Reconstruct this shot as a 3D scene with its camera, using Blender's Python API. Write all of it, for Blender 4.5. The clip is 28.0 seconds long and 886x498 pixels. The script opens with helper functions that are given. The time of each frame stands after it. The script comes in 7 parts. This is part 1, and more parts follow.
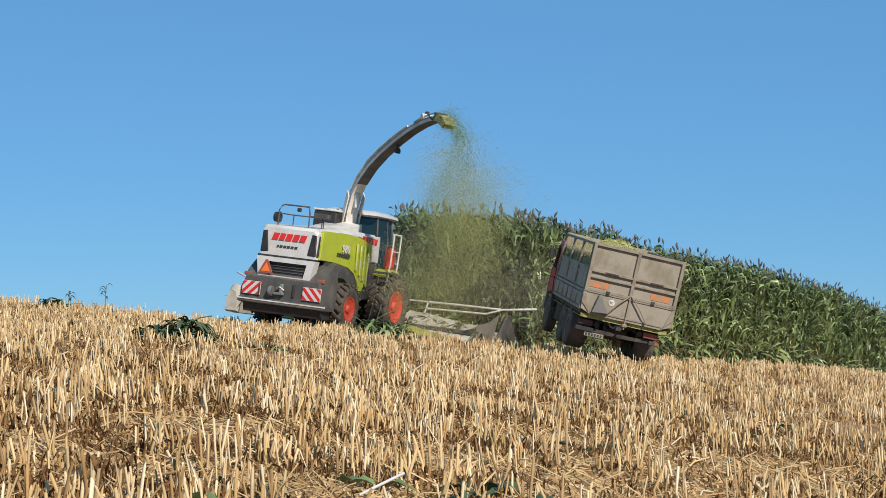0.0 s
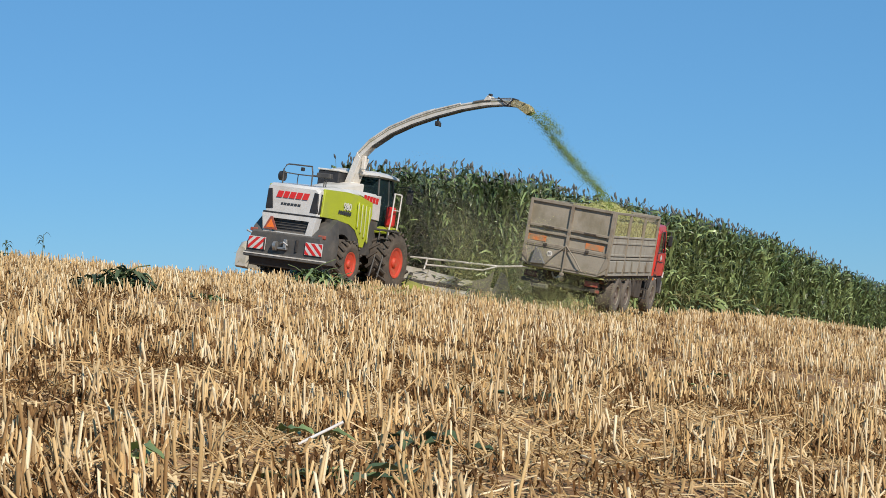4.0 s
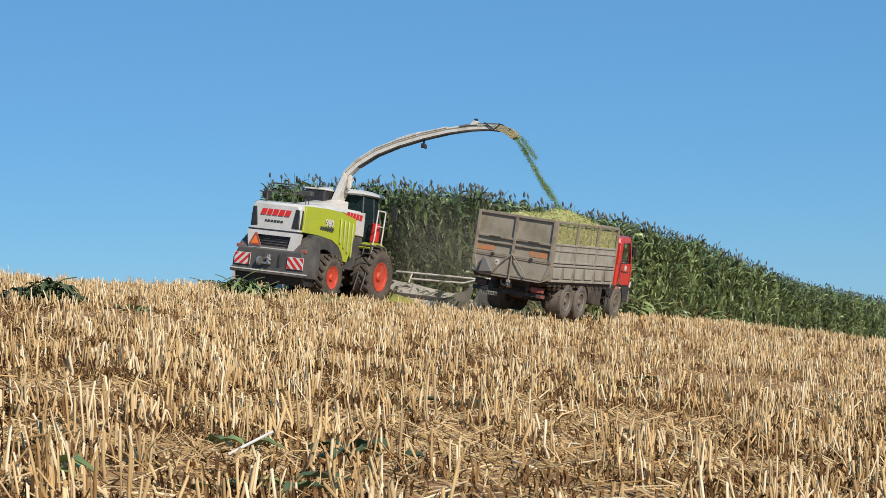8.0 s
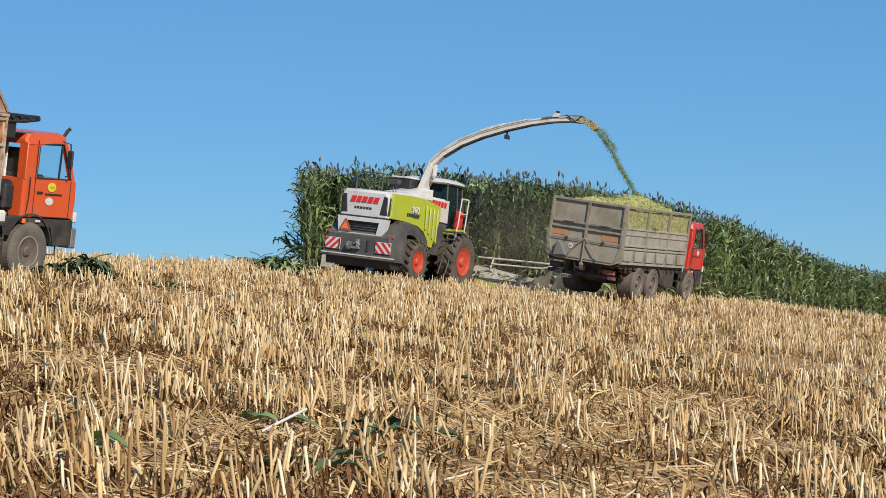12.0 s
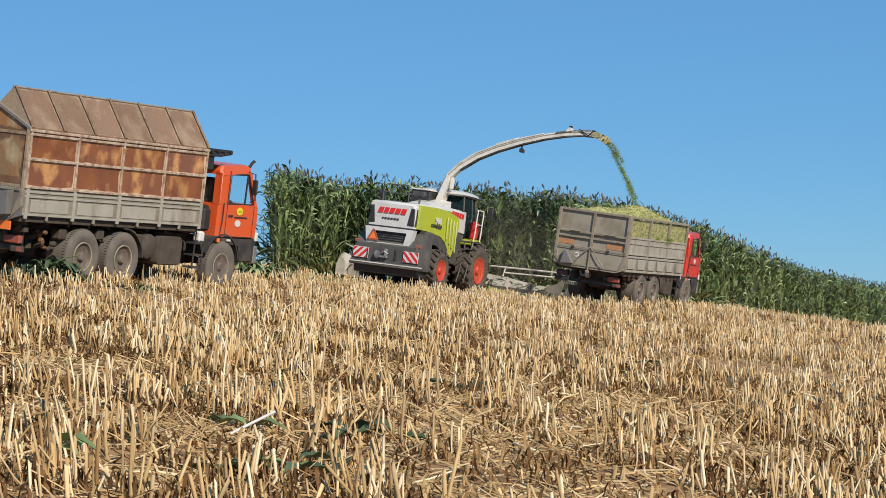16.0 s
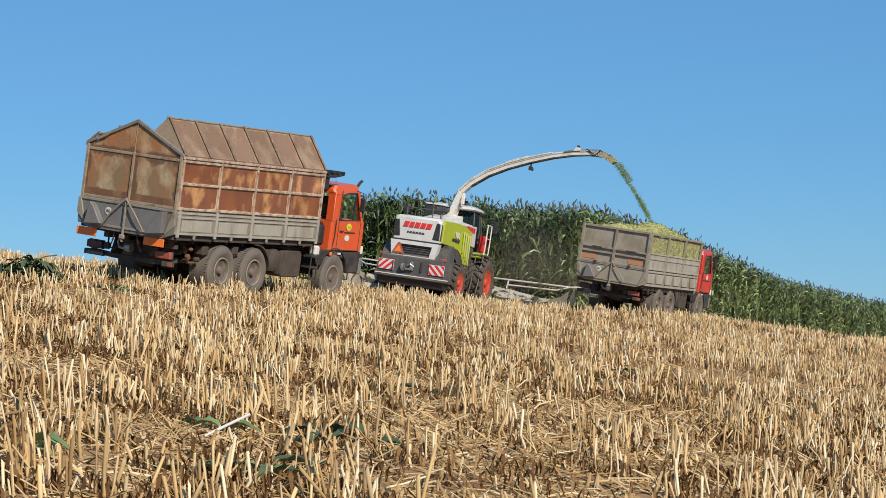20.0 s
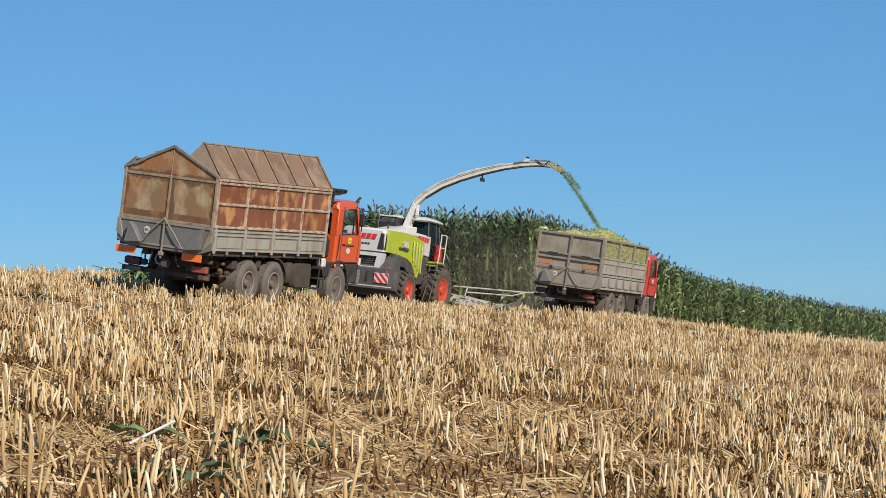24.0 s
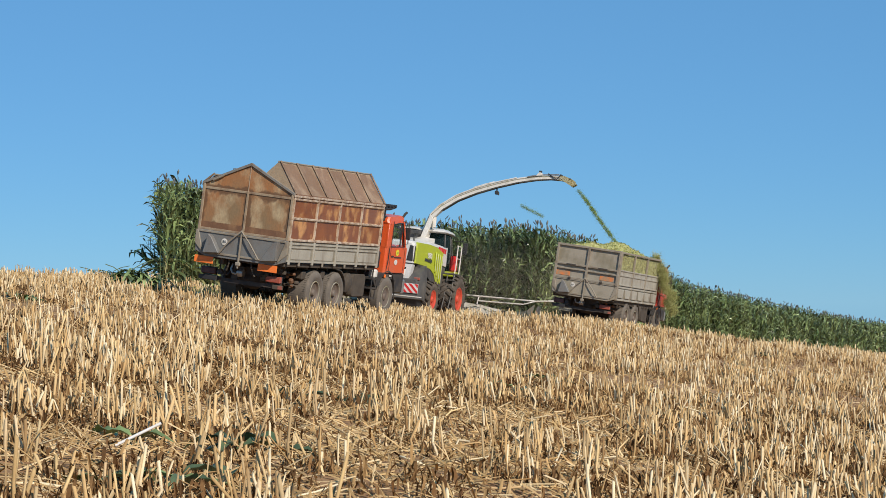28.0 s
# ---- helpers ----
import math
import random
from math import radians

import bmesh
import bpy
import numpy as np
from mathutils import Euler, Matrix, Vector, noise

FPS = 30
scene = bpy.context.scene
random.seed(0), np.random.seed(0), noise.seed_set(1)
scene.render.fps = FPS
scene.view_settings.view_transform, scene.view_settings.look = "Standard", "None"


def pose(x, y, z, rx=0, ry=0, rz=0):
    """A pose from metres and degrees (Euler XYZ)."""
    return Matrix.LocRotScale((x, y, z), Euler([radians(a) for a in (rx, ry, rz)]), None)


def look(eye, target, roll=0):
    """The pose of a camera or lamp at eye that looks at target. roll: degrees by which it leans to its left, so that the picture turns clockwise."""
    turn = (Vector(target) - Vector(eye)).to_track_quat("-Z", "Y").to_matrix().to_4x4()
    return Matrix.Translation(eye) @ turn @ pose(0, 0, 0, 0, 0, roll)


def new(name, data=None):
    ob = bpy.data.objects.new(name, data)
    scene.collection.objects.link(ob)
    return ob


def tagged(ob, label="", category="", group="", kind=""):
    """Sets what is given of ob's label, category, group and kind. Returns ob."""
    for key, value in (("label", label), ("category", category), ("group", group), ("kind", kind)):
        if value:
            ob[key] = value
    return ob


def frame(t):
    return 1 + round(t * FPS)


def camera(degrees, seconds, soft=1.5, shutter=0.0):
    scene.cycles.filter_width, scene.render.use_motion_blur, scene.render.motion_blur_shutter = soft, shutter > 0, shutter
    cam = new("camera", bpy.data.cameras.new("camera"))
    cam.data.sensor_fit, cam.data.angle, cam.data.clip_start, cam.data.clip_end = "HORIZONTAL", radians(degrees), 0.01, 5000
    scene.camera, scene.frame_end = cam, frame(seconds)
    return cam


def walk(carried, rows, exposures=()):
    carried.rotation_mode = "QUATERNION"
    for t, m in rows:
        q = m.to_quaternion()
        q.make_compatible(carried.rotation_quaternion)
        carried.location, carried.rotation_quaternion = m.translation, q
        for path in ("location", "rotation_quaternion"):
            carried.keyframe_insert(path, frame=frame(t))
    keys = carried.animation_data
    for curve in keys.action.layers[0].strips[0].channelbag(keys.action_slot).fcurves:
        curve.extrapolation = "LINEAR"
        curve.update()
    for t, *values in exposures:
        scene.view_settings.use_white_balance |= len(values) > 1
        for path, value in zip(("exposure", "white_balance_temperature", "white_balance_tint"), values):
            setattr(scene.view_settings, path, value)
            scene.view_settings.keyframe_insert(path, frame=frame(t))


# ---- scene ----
FOV = 2 * math.degrees(math.atan(784 / 3900))
cam = camera(FOV, 28.0, soft=0.8)
EYE = (0.0, 0.0, 1.55)
# seconds, and the turn of the hand-held camera
CAM_ROWS = [
    (0, 92.656, 0.077, 3.476),
    (0.5, 92.699, 0.122, 5.019),
    (1, 92.668, 0.525, 5.268),
    (1.5, 92.516, 0.785, 5.056),
    (2, 92.294, 0.788, 4.497),
    (2.5, 92.143, 0.271, 4.254),
    (3, 91.733, 1.077, 3.266),
    (3.5, 90.979, 0.477, 2.301),
    (4, 91.339, 0.081, 1.887),
    (4.5, 91.380, 0.193, 1.310),
    (6.5, 91.877, 0.591, 0.466),
    (7, 91.763, 0.646, 0.258),
    (7.5, 91.576, 0.812, 0.169),
    (8, 91.500, 1.000, 0.026),
    (8.5, 91.369, 0.833, -0.146),
    (9, 91.294, 0.457, -0.024),
    (9.5, 91.228, 0.475, 0.496),
    (10, 91.177, 0.694, 0.480),
    (10.5, 91.122, 1.034, 1.240),
    (11, 91.049, 0.859, 1.351),
    (11.5, 91.025, 0.707, 1.109),
    (12, 90.956, 0.633, 0.912),
    (12.5, 90.840, 0.767, 0.815),
    (13, 90.689, 1.152, 0.706),
    (13.5, 90.564, 0.808, 0.462),
    (15.5, 90.540, 0.586, 0.194),
    (16, 91.032, 0.393, 0.112),
    (16.5, 91.165, 0.480, 0.142),
    (17, 91.156, 0.415, 0.222),
    (17.5, 91.178, 0.147, 0.360),
    (18, 91.250, -0.047, 0.331),
    (18.5, 91.220, -0.159, 0.122),
    (19, 91.164, -0.419, 0.064),
    (19.5, 91.161, -0.452, 0.014),
    (20, 91.169, -0.451, -0.492),
    (20.5, 91.116, -0.273, -0.719),
    (22.5, 90.965, -0.318, -1.835),
    (23, 90.947, -0.308, -2.127),
    (23.5, 91.270, -0.309, -2.957),
    (24, 91.241, 0.419, -2.466),
    (24.5, 91.283, 0.577, -2.225),
    (25, 91.346, 0.498, -2.244),
    (25.5, 91.368, 0.577, -2.245),
    (26, 91.380, 0.320, -2.329),
    (26.5, 91.413, 0.468, -2.434),
    (27, 91.396, 0.188, -2.536),
    (27.5, 91.383, -0.006, -2.640),
    (28, 91.366, -0.113, -2.796),
]
walk(cam, [(t, pose(*EYE, rx, ry, rz)) for t, rx, ry, rz in CAM_ROWS], [(0.0, 0.0), (28.0, 0.0)])

# ---- light ----
SUN = Vector((0.52, -0.855, 0.68)).normalized()
world = bpy.data.worlds.new("sky")
scene.world = world
world.use_nodes = True
sky = world.node_tree.nodes.new("ShaderNodeTexSky")
sky.sky_type, sky.sun_disc = "NISHITA", False
sky.sun_elevation = math.asin(SUN.z)
sky.sun_rotation = math.atan2(SUN.x, SUN.y)
sky.air_density, sky.dust_density, sky.ozone_density, sky.altitude = 1.0, 0.0, 6.0, 3000
background = world.node_tree.nodes["Background"]
background.inputs["Strength"].default_value = 0.1
tint = world.node_tree.nodes.new("ShaderNodeMix")
tint.data_type, tint.blend_type = "RGBA", "MULTIPLY"
tint.inputs[0].default_value, tint.inputs[7].default_value = 1.0, (0.615, 0.835, 0.94, 1)
world.node_tree.links.new(sky.outputs["Color"], tint.inputs[6])
haze = world.node_tree.nodes.new("ShaderNodeMix")
haze.data_type = "RGBA"
haze.inputs[0].default_value, haze.inputs[7].default_value = 0.55, (1.36, 3.77, 6.7, 1)
world.node_tree.links.new(tint.outputs[2], haze.inputs[6])
world.node_tree.links.new(haze.outputs[2], background.inputs["Color"])
sun = new("sun", bpy.data.lights.new("sun", "SUN"))
sun.data.energy, sun.data.angle, sun.data.color = 4.85, radians(0.5), (0.99, 0.90, 0.815)
sun.matrix_world = look(SUN * 100, (0, 0, 0))

# ---- the vehicles' ways: seconds, place of the rear axle on the ground, heading, lean of the ground ----
HARVESTER_ROWS = [
    (0, -8.50, 67.90, 2.27, 18.7, 0.130, -0.010),
    (1, -8.09, 68.81, 2.24, 20.2, 0.131, -0.009),
    (2, -7.70, 69.72, 2.18, 21.7, 0.133, -0.007),
    (3, -7.25, 70.63, 2.15, 21.7, 0.134, -0.006),
    (4, -6.84, 71.54, 2.16, 21.4, 0.135, -0.004),
    (4.5, -6.65, 72.00, 2.13, 21.6, 0.136, -0.004),
    (6.5, -5.90, 73.82, 2.09, 25.0, 0.138, -0.001),
    (8, -5.22, 75.19, 2.03, 25.9, 0.140, 0.001),
    (10, -4.43, 77.01, 1.93, 26.6, 0.140, 0.004),
    (12, -3.57, 78.83, 1.83, 26.9, 0.141, 0.007),
    (13, -3.13, 79.74, 1.78, 26.9, 0.141, 0.009),
    (13.5, -2.89, 80.19, 1.74, 26.2, 0.141, 0.009),
    (15.5, -1.93, 82.02, 1.68, 24.4, 0.141, 0.012),
    (16.5, -1.49, 82.92, 1.61, 23.3, 0.141, 0.013),
    (17, -1.28, 83.38, 1.58, 22.1, 0.141, 0.014),
    (17.5, -1.06, 83.84, 1.53, 20.1, 0.141, 0.015),
    (18, -0.82, 84.29, 1.49, 18.6, 0.142, 0.016),
    (19, -0.52, 85.20, 1.43, 18.0, 0.142, 0.017),
    (20, -0.14, 86.11, 1.41, 17.9, 0.142, 0.019),
    (20.5, -0.02, 86.57, 1.39, 18.6, 0.141, 0.019),
    (22.5, 0.58, 88.39, 1.34, 22.8, 0.135, 0.022),
    (23, 0.72, 88.85, 1.30, 23.6, 0.134, 0.023),
    (24, 0.99, 89.76, 1.23, 25.4, 0.131, 0.024),
    (25, 1.36, 90.67, 1.16, 26.0, 0.128, 0.026),
    (26, 1.60, 91.58, 1.14, 24.2, 0.126, 0.027),
    (27, 2.06, 92.49, 1.06, 22.3, 0.123, 0.029),
    (28, 2.62, 93.40, 1.03, 20.0, 0.120, 0.030),
]
GREY_ROWS = [
    (0, 0.76, 61.30, 1.45, -8.5, 0.238, -0.065),
    (1, 0.91, 62.18, 1.45, -0.7, 0.262, -0.064),
    (2, 1.21, 63.05, 1.40, 7.7, 0.233, -0.063),
    (3, 1.40, 63.92, 1.33, 10.8, 0.195, -0.062),
    (4, 1.69, 64.80, 1.33, 15.3, 0.176, -0.061),
    (6.5, 2.09, 66.78, 1.30, 19.2, 0.171, -0.059),
    (7, 2.26, 67.17, 1.29, 20.3, 0.170, -0.058),
    (8, 2.56, 67.98, 1.27, 22.2, 0.167, -0.057),
    (9, 2.76, 68.80, 1.25, 22.8, 0.165, -0.056),
    (10, 3.16, 69.65, 1.23, 23.2, 0.163, -0.055),
    (11, 3.58, 70.43, 1.19, 24.0, 0.161, -0.053),
    (12, 3.95, 71.23, 1.16, 24.5, 0.158, -0.051),
    (13, 4.34, 72.02, 1.13, 25.3, 0.156, -0.049),
    (13.5, 4.59, 72.41, 1.11, 25.6, 0.155, -0.049),
    (15.5, 5.12, 73.99, 1.06, 24.3, 0.150, -0.045),
    (16, 5.30, 74.41, 1.04, 24.1, 0.149, -0.044),
    (17, 5.73, 75.32, 1.00, 24.0, 0.147, -0.042),
    (18, 6.18, 76.21, 0.95, 24.1, 0.147, -0.040),
    (19, 6.65, 77.11, 0.90, 24.3, 0.148, -0.038),
    (20, 7.06, 77.98, 0.85, 23.9, 0.148, -0.036),
    (20.5, 7.24, 78.38, 0.84, 23.7, 0.148, -0.035),
    (22.5, 7.99, 79.95, 0.78, 23.3, 0.149, -0.030),
    (23, 8.14, 80.34, 0.77, 23.2, 0.149, -0.029),
    (24, 8.45, 81.14, 0.73, 22.8, 0.150, -0.027),
    (25, 8.82, 81.92, 0.68, 22.6, 0.150, -0.025),
    (26, 9.17, 82.68, 0.63, 22.5, 0.150, -0.025),
    (27, 9.50, 83.45, 0.59, 22.6, 0.150, -0.025),
    (28, 9.87, 84.20, 0.56, 22.4, 0.150, -0.025),
]
RUSTY_ROWS = [
    (0, -22.42, 16.86, 1.59, 28.0, 0.124, -0.050),
    (3, -19.78, 22.02, 1.69, 28.0, 0.124, -0.050),
    (6, -17.14, 27.18, 1.79, 28.0, 0.125, -0.050),
    (9, -14.50, 32.34, 1.87, 28.0, 0.125, -0.050),
    (12, -11.87, 37.54, 2.02, 28.0, 0.125, -0.050),
    (13, -11.01, 39.28, 1.95, 28.0, 0.125, -0.051),
    (13.5, -10.58, 40.18, 1.92, 28.1, 0.125, -0.051),
    (15.5, -8.87, 43.80, 1.82, 28.3, 0.126, -0.052),
    (16, -8.41, 44.63, 1.81, 28.3, 0.126, -0.052),
    (17, -7.50, 46.10, 1.74, 27.8, 0.126, -0.052),
    (18, -6.64, 47.36, 1.67, 27.4, 0.126, -0.052),
    (19, -6.02, 48.27, 1.63, 27.4, 0.126, -0.059),
    (20, -5.60, 49.14, 1.60, 27.4, 0.126, -0.066),
    (20.5, -5.35, 49.64, 1.59, 27.1, 0.126, -0.065),
    (22.5, -4.24, 51.82, 1.57, 25.8, 0.126, -0.063),
    (23, -4.02, 52.34, 1.54, 25.5, 0.126, -0.062),
    (24, -3.54, 53.26, 1.48, 25.0, 0.127, -0.060),
    (25, -3.08, 54.14, 1.48, 24.3, 0.127, -0.059),
    (26, -2.66, 55.06, 1.48, 23.8, 0.127, -0.058),
    (27, -2.20, 55.98, 1.41, 23.4, 0.127, -0.056),
    (28, -1.71, 56.90, 1.35, 22.9, 0.127, -0.055),
]


def seat(x, y, z, heading, ux, uy):
    """Pose of a vehicle that heads so many degrees to the right of +y on ground with the normal (ux, uy, 1)."""
    up = Vector((ux, uy, 1)).normalized()
    h = radians(heading)
    f = Vector((math.sin(h), math.cos(h), 0))
    f = (f - up * f.dot(up)).normalized()
    r = f.cross(up)
    m = Matrix((r, f, up)).transposed().to_4x4()
    m.translation = (x, y, z)
    return m


def way(rows, t):
    """Pose at t between the rows."""
    a = np.array(rows)
    return seat(*[float(np.interp(t, a[:, 0], a[:, k])) for k in range(1, 7)])


# ---- materials ----
def material(name, color, rough=0.6, metal=0.0, second=None, scale=6.0, amount=0.6, spots=None, spot_scale=2.0, spot_amount=0.4, bump=0.0, bump_scale=40.0,
             island=0.0, piece=0.0, fine=0.14, coat=0.0, other=None, through_light=0.0, streak=1.0, kinds=(), kinds_amount=0.7, edge=None, edge_width=0.1, edge_axes="YZ"):
    """Procedural surface: base colour mixed with a second tone by noise, larger spots, fine grain and relief."""
    m = bpy.data.materials.new(name)
    m.use_nodes = True
    nt = m.node_tree
    n, l = nt.nodes, nt.links
    bsdf = n["Principled BSDF"]
    bsdf.inputs["Roughness"].default_value, bsdf.inputs["Metallic"].default_value = rough, metal
    bsdf.inputs["Coat Weight"].default_value = coat
    place = n.new("ShaderNodeTexCoord").outputs["Object"]
    if streak != 1.0:
        stretch = n.new("ShaderNodeMapping")
        stretch.inputs["Scale"].default_value = (1, 1, 1 / streak)
        l.new(place, stretch.inputs["Vector"])
        place = stretch.outputs["Vector"]

    def tone(size, detail, low, high):
        t = n.new("ShaderNodeTexNoise")
        t.inputs["Scale"].default_value, t.inputs["Detail"].default_value = size, detail
        l.new(place, t.inputs["Vector"])
        r = n.new("ShaderNodeMapRange")
        r.inputs["From Min"].default_value, r.inputs["From Max"].default_value = low, high
        l.new(t.outputs["Fac"], r.inputs["Value"])
        return r.outputs["Result"]

    def mixed(a, b, fac, mode="MIX"):
        x = n.new("ShaderNodeMix")
        x.data_type, x.blend_type = "RGBA", mode
        for socket, value in ((x.inputs[6], a), (x.inputs[7], b), (x.inputs[0], fac)):
            if isinstance(value, (tuple, float)):
                socket.default_value = (*value, 1) if isinstance(value, tuple) else value
            else:
                l.new(value, socket)
        return x.outputs[2]

    def times(a, k):
        x = n.new("ShaderNodeMath")
        x.operation = "MULTIPLY"
        l.new(a, x.inputs[0])
        x.inputs[1].default_value = k
        return x.outputs[0]

    col = color
    if second:
        col = mixed(col, second, times(tone(scale, 5, 0.35, 0.68), amount))
    if other:
        col = mixed(col, other, n.new("ShaderNodeObjectInfo").outputs["Random"])
    if spots:
        col = mixed(col, spots, times(tone(spot_scale, 6, 0.5, 0.66), spot_amount))
    if edge:
        # pale wear, or on TANRUST painted shade, along a sheet's borders, with a ragged limit
        own = n.new("ShaderNodeSeparateXYZ")
        l.new(n.new("ShaderNodeTexCoord").outputs["Generated"], own.inputs[0])

        def calc(op, a, b):
            x = n.new("ShaderNodeMath")
            x.operation = op
            for socket, value in zip(x.inputs, (a, b)):
                if isinstance(value, float):
                    socket.default_value = value
                else:
                    l.new(value, socket)
            return x.outputs[0]
        inner = [calc("SUBTRACT", 0.5, calc("ABSOLUTE", calc("SUBTRACT", own.outputs[a], 0.5), 0.0)) for a in edge_axes]
        inner = [calc("MULTIPLY", inner[0], 1.5), inner[1]]
        near = calc("ADD", calc("MINIMUM", *inner), calc("MULTIPLY", tone(4.5, 6, 0.3, 0.7), -1.6 * edge_width))
        r = n.new("ShaderNodeMapRange")
        r.inputs["From Min"].default_value, r.inputs["From Max"].default_value = -0.2 * edge_width, 0.35 * edge_width
        r.inputs["To Min"].default_value, r.inputs["To Max"].default_value = 0.9, 0.0
        l.new(near, r.inputs["Value"])
        col = mixed(col, edge, r.outputs["Result"])
    if kinds:
        ramp = n.new("ShaderNodeValToRGB")
        ramp.color_ramp.interpolation = "LINEAR"
        while len(ramp.color_ramp.elements) < len(kinds):
            ramp.color_ramp.elements.new(0.5)
        for k, c in enumerate(kinds):
            ramp.color_ramp.elements[k].position = k / (len(kinds) - 1)
            ramp.color_ramp.elements[k].color = (*c, 1)
        l.new(n.new("ShaderNodeNewGeometry").outputs["Random Per Island"], ramp.inputs[0])
        col = mixed(col, ramp.outputs[0], kinds_amount)
    if fine:
        col = mixed(col, tuple(c * 0.45 for c in color), times(tone(scale * 14, 3, 0.4, 0.75), fine * 2))
    if island or piece:
        source = n.new("ShaderNodeNewGeometry").outputs["Random Per Island"] if island else n.new("ShaderNodeObjectInfo").outputs["Random"]
        r = n.new("ShaderNodeMapRange")
        k = island or piece
        r.inputs["To Min"].default_value, r.inputs["To Max"].default_value = 1 - k, 1 + k
        l.new(source, r.inputs["Value"])
        g = n.new("ShaderNodeCombineColor")
        for s in g.inputs:
            l.new(r.outputs["Result"], s)
        col = mixed(col, g.outputs["Color"], 1.0, "MULTIPLY")
    if isinstance(col, tuple):
        bsdf.inputs["Base Color"].default_value = (*col, 1)
    else:
        l.new(col, bsdf.inputs["Base Color"])
    if bump:
        b = n.new("ShaderNodeBump")
        b.inputs["Strength"].default_value, b.inputs["Distance"].default_value = bump, 0.02
        t = n.new("ShaderNodeTexNoise")
        t.inputs["Scale"].default_value, t.inputs["Detail"].default_value = bump_scale, 4
        l.new(place, t.inputs["Vector"])
        l.new(t.outputs["Fac"], b.inputs["Height"])
        l.new(b.outputs["Normal"], bsdf.inputs["Normal"])
    if through_light:
        glow = n.new("ShaderNodeBsdfTranslucent")
        if isinstance(col, tuple):
            glow.inputs["Color"].default_value = (*col, 1)
        else:
            l.new(col, glow.inputs["Color"])
        mix = n.new("ShaderNodeMixShader")
        mix.inputs[0].default_value = through_light
        l.new(bsdf.outputs[0], mix.inputs[1])
        l.new(glow.outputs[0], mix.inputs[2])
        l.new(mix.outputs[0], n["Material Output"].inputs["Surface"])
    return m


SOIL = material("dry_soil", (0.300, 0.172, 0.084), 0.95, second=(0.430, 0.272, 0.145), scale=1.3, amount=0.8, spots=(0.200, 0.106, 0.044), spot_scale=0.9, spot_amount=0.65, bump=1.0, bump_scale=11.0, fine=0.25)
STRAW = material("straw", (0.560, 0.381, 0.160), 0.70, second=(0.760, 0.588, 0.330), scale=7.0, amount=0.6, spots=(0.240, 0.116, 0.039), spot_scale=9.0, spot_amount=0.65, island=0.20, kinds=((0.710, 0.540, 0.299), (0.250, 0.125, 0.043), (0.600, 0.410, 0.184), (0.900, 0.785, 0.540), (0.390, 0.224, 0.082), (0.690, 0.502, 0.254)), kinds_amount=0.78, fine=0.10)
# sheath brown, made darker so that it also deepens the shade between stalks
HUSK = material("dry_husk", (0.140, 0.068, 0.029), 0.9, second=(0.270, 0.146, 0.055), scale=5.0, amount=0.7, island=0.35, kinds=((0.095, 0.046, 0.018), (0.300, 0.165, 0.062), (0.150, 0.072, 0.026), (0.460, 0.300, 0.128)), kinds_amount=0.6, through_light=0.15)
LITTER = material("straw_litter", (0.430, 0.255, 0.099), 0.85, second=(0.580, 0.390, 0.167), scale=0.6, amount=0.8, spots=(0.220, 0.115, 0.044), spot_scale=1.1, spot_amount=0.6, island=0.3, kinds=((0.210, 0.110, 0.040), (0.620, 0.435, 0.198), (0.310, 0.170, 0.062), (0.770, 0.615, 0.352), (0.400, 0.235, 0.092)), kinds_amount=0.65)
for dry in (SOIL, STRAW, HUSK, LITTER):
    dry.node_tree.nodes["Principled BSDF"].inputs["Specular IOR Level"].default_value = 0.15
LEAF = material("sorghum_leaf", (0.070, 0.112, 0.036), 0.36, second=(0.320, 0.385, 0.155), scale=0.35, amount=0.8, island=0.8, through_light=0.06)
DRYLEAF = material("yellowed_leaf", (0.24, 0.21, 0.085), 0.7, second=(0.17, 0.18, 0.06), scale=0.5, island=0.4, through_light=0.2)
STEM = material("sorghum_stem", (0.095, 0.125, 0.045), 0.55, second=(0.19, 0.21, 0.09), scale=0.4, island=0.4)
PANICLE = material("seed_head", (0.095, 0.104, 0.104), 0.9, second=(0.19, 0.178, 0.150), scale=1.0, island=0.5, bump=0.8, bump_scale=45)
WILT = material("wilted_leaf", (0.058, 0.088, 0.036), 0.5, second=(0.12, 0.155, 0.075), scale=2.0, island=0.4, through_light=0.12)
CHAFF = material("green_chaff", (0.215, 0.305, 0.068), 0.9, second=(0.31, 0.375, 0.10), scale=2.0, island=0.4, through_light=0.35)
FINECHAFF = material("fine_chaff", (0.52, 0.53, 0.195), 0.9, second=(0.58, 0.57, 0.26), scale=2.0, island=0.4, through_light=0.5)
HEAP = material("chaff_heap", (0.335, 0.345, 0.092), 0.95, second=(0.55, 0.52, 0.25), scale=11.0, amount=0.9, spots=(0.20, 0.185, 0.05), spot_scale=5.0, spot_amount=0.85, bump=1.0, bump_scale=22, fine=0.3)
DUST = material("field_dust", (0.52, 0.47, 0.36), 1.0, second=(0.44, 0.42, 0.28), scale=1.0, through_light=0.4)

# ---- the land ----
GY = np.array([-400.0, 0, 15, 30, 40, 50, 60, 70, 80, 90, 100, 120, 160, 300, 1500])
GZ = np.array([-9.0, 0, 0.34, 0.68, 0.87, 1.06, 1.22, 1.37, 1.44, 1.38, 1.26, 0.95, 0.4, -1.5, -30.0])
GM = np.gradient(GZ, GY)


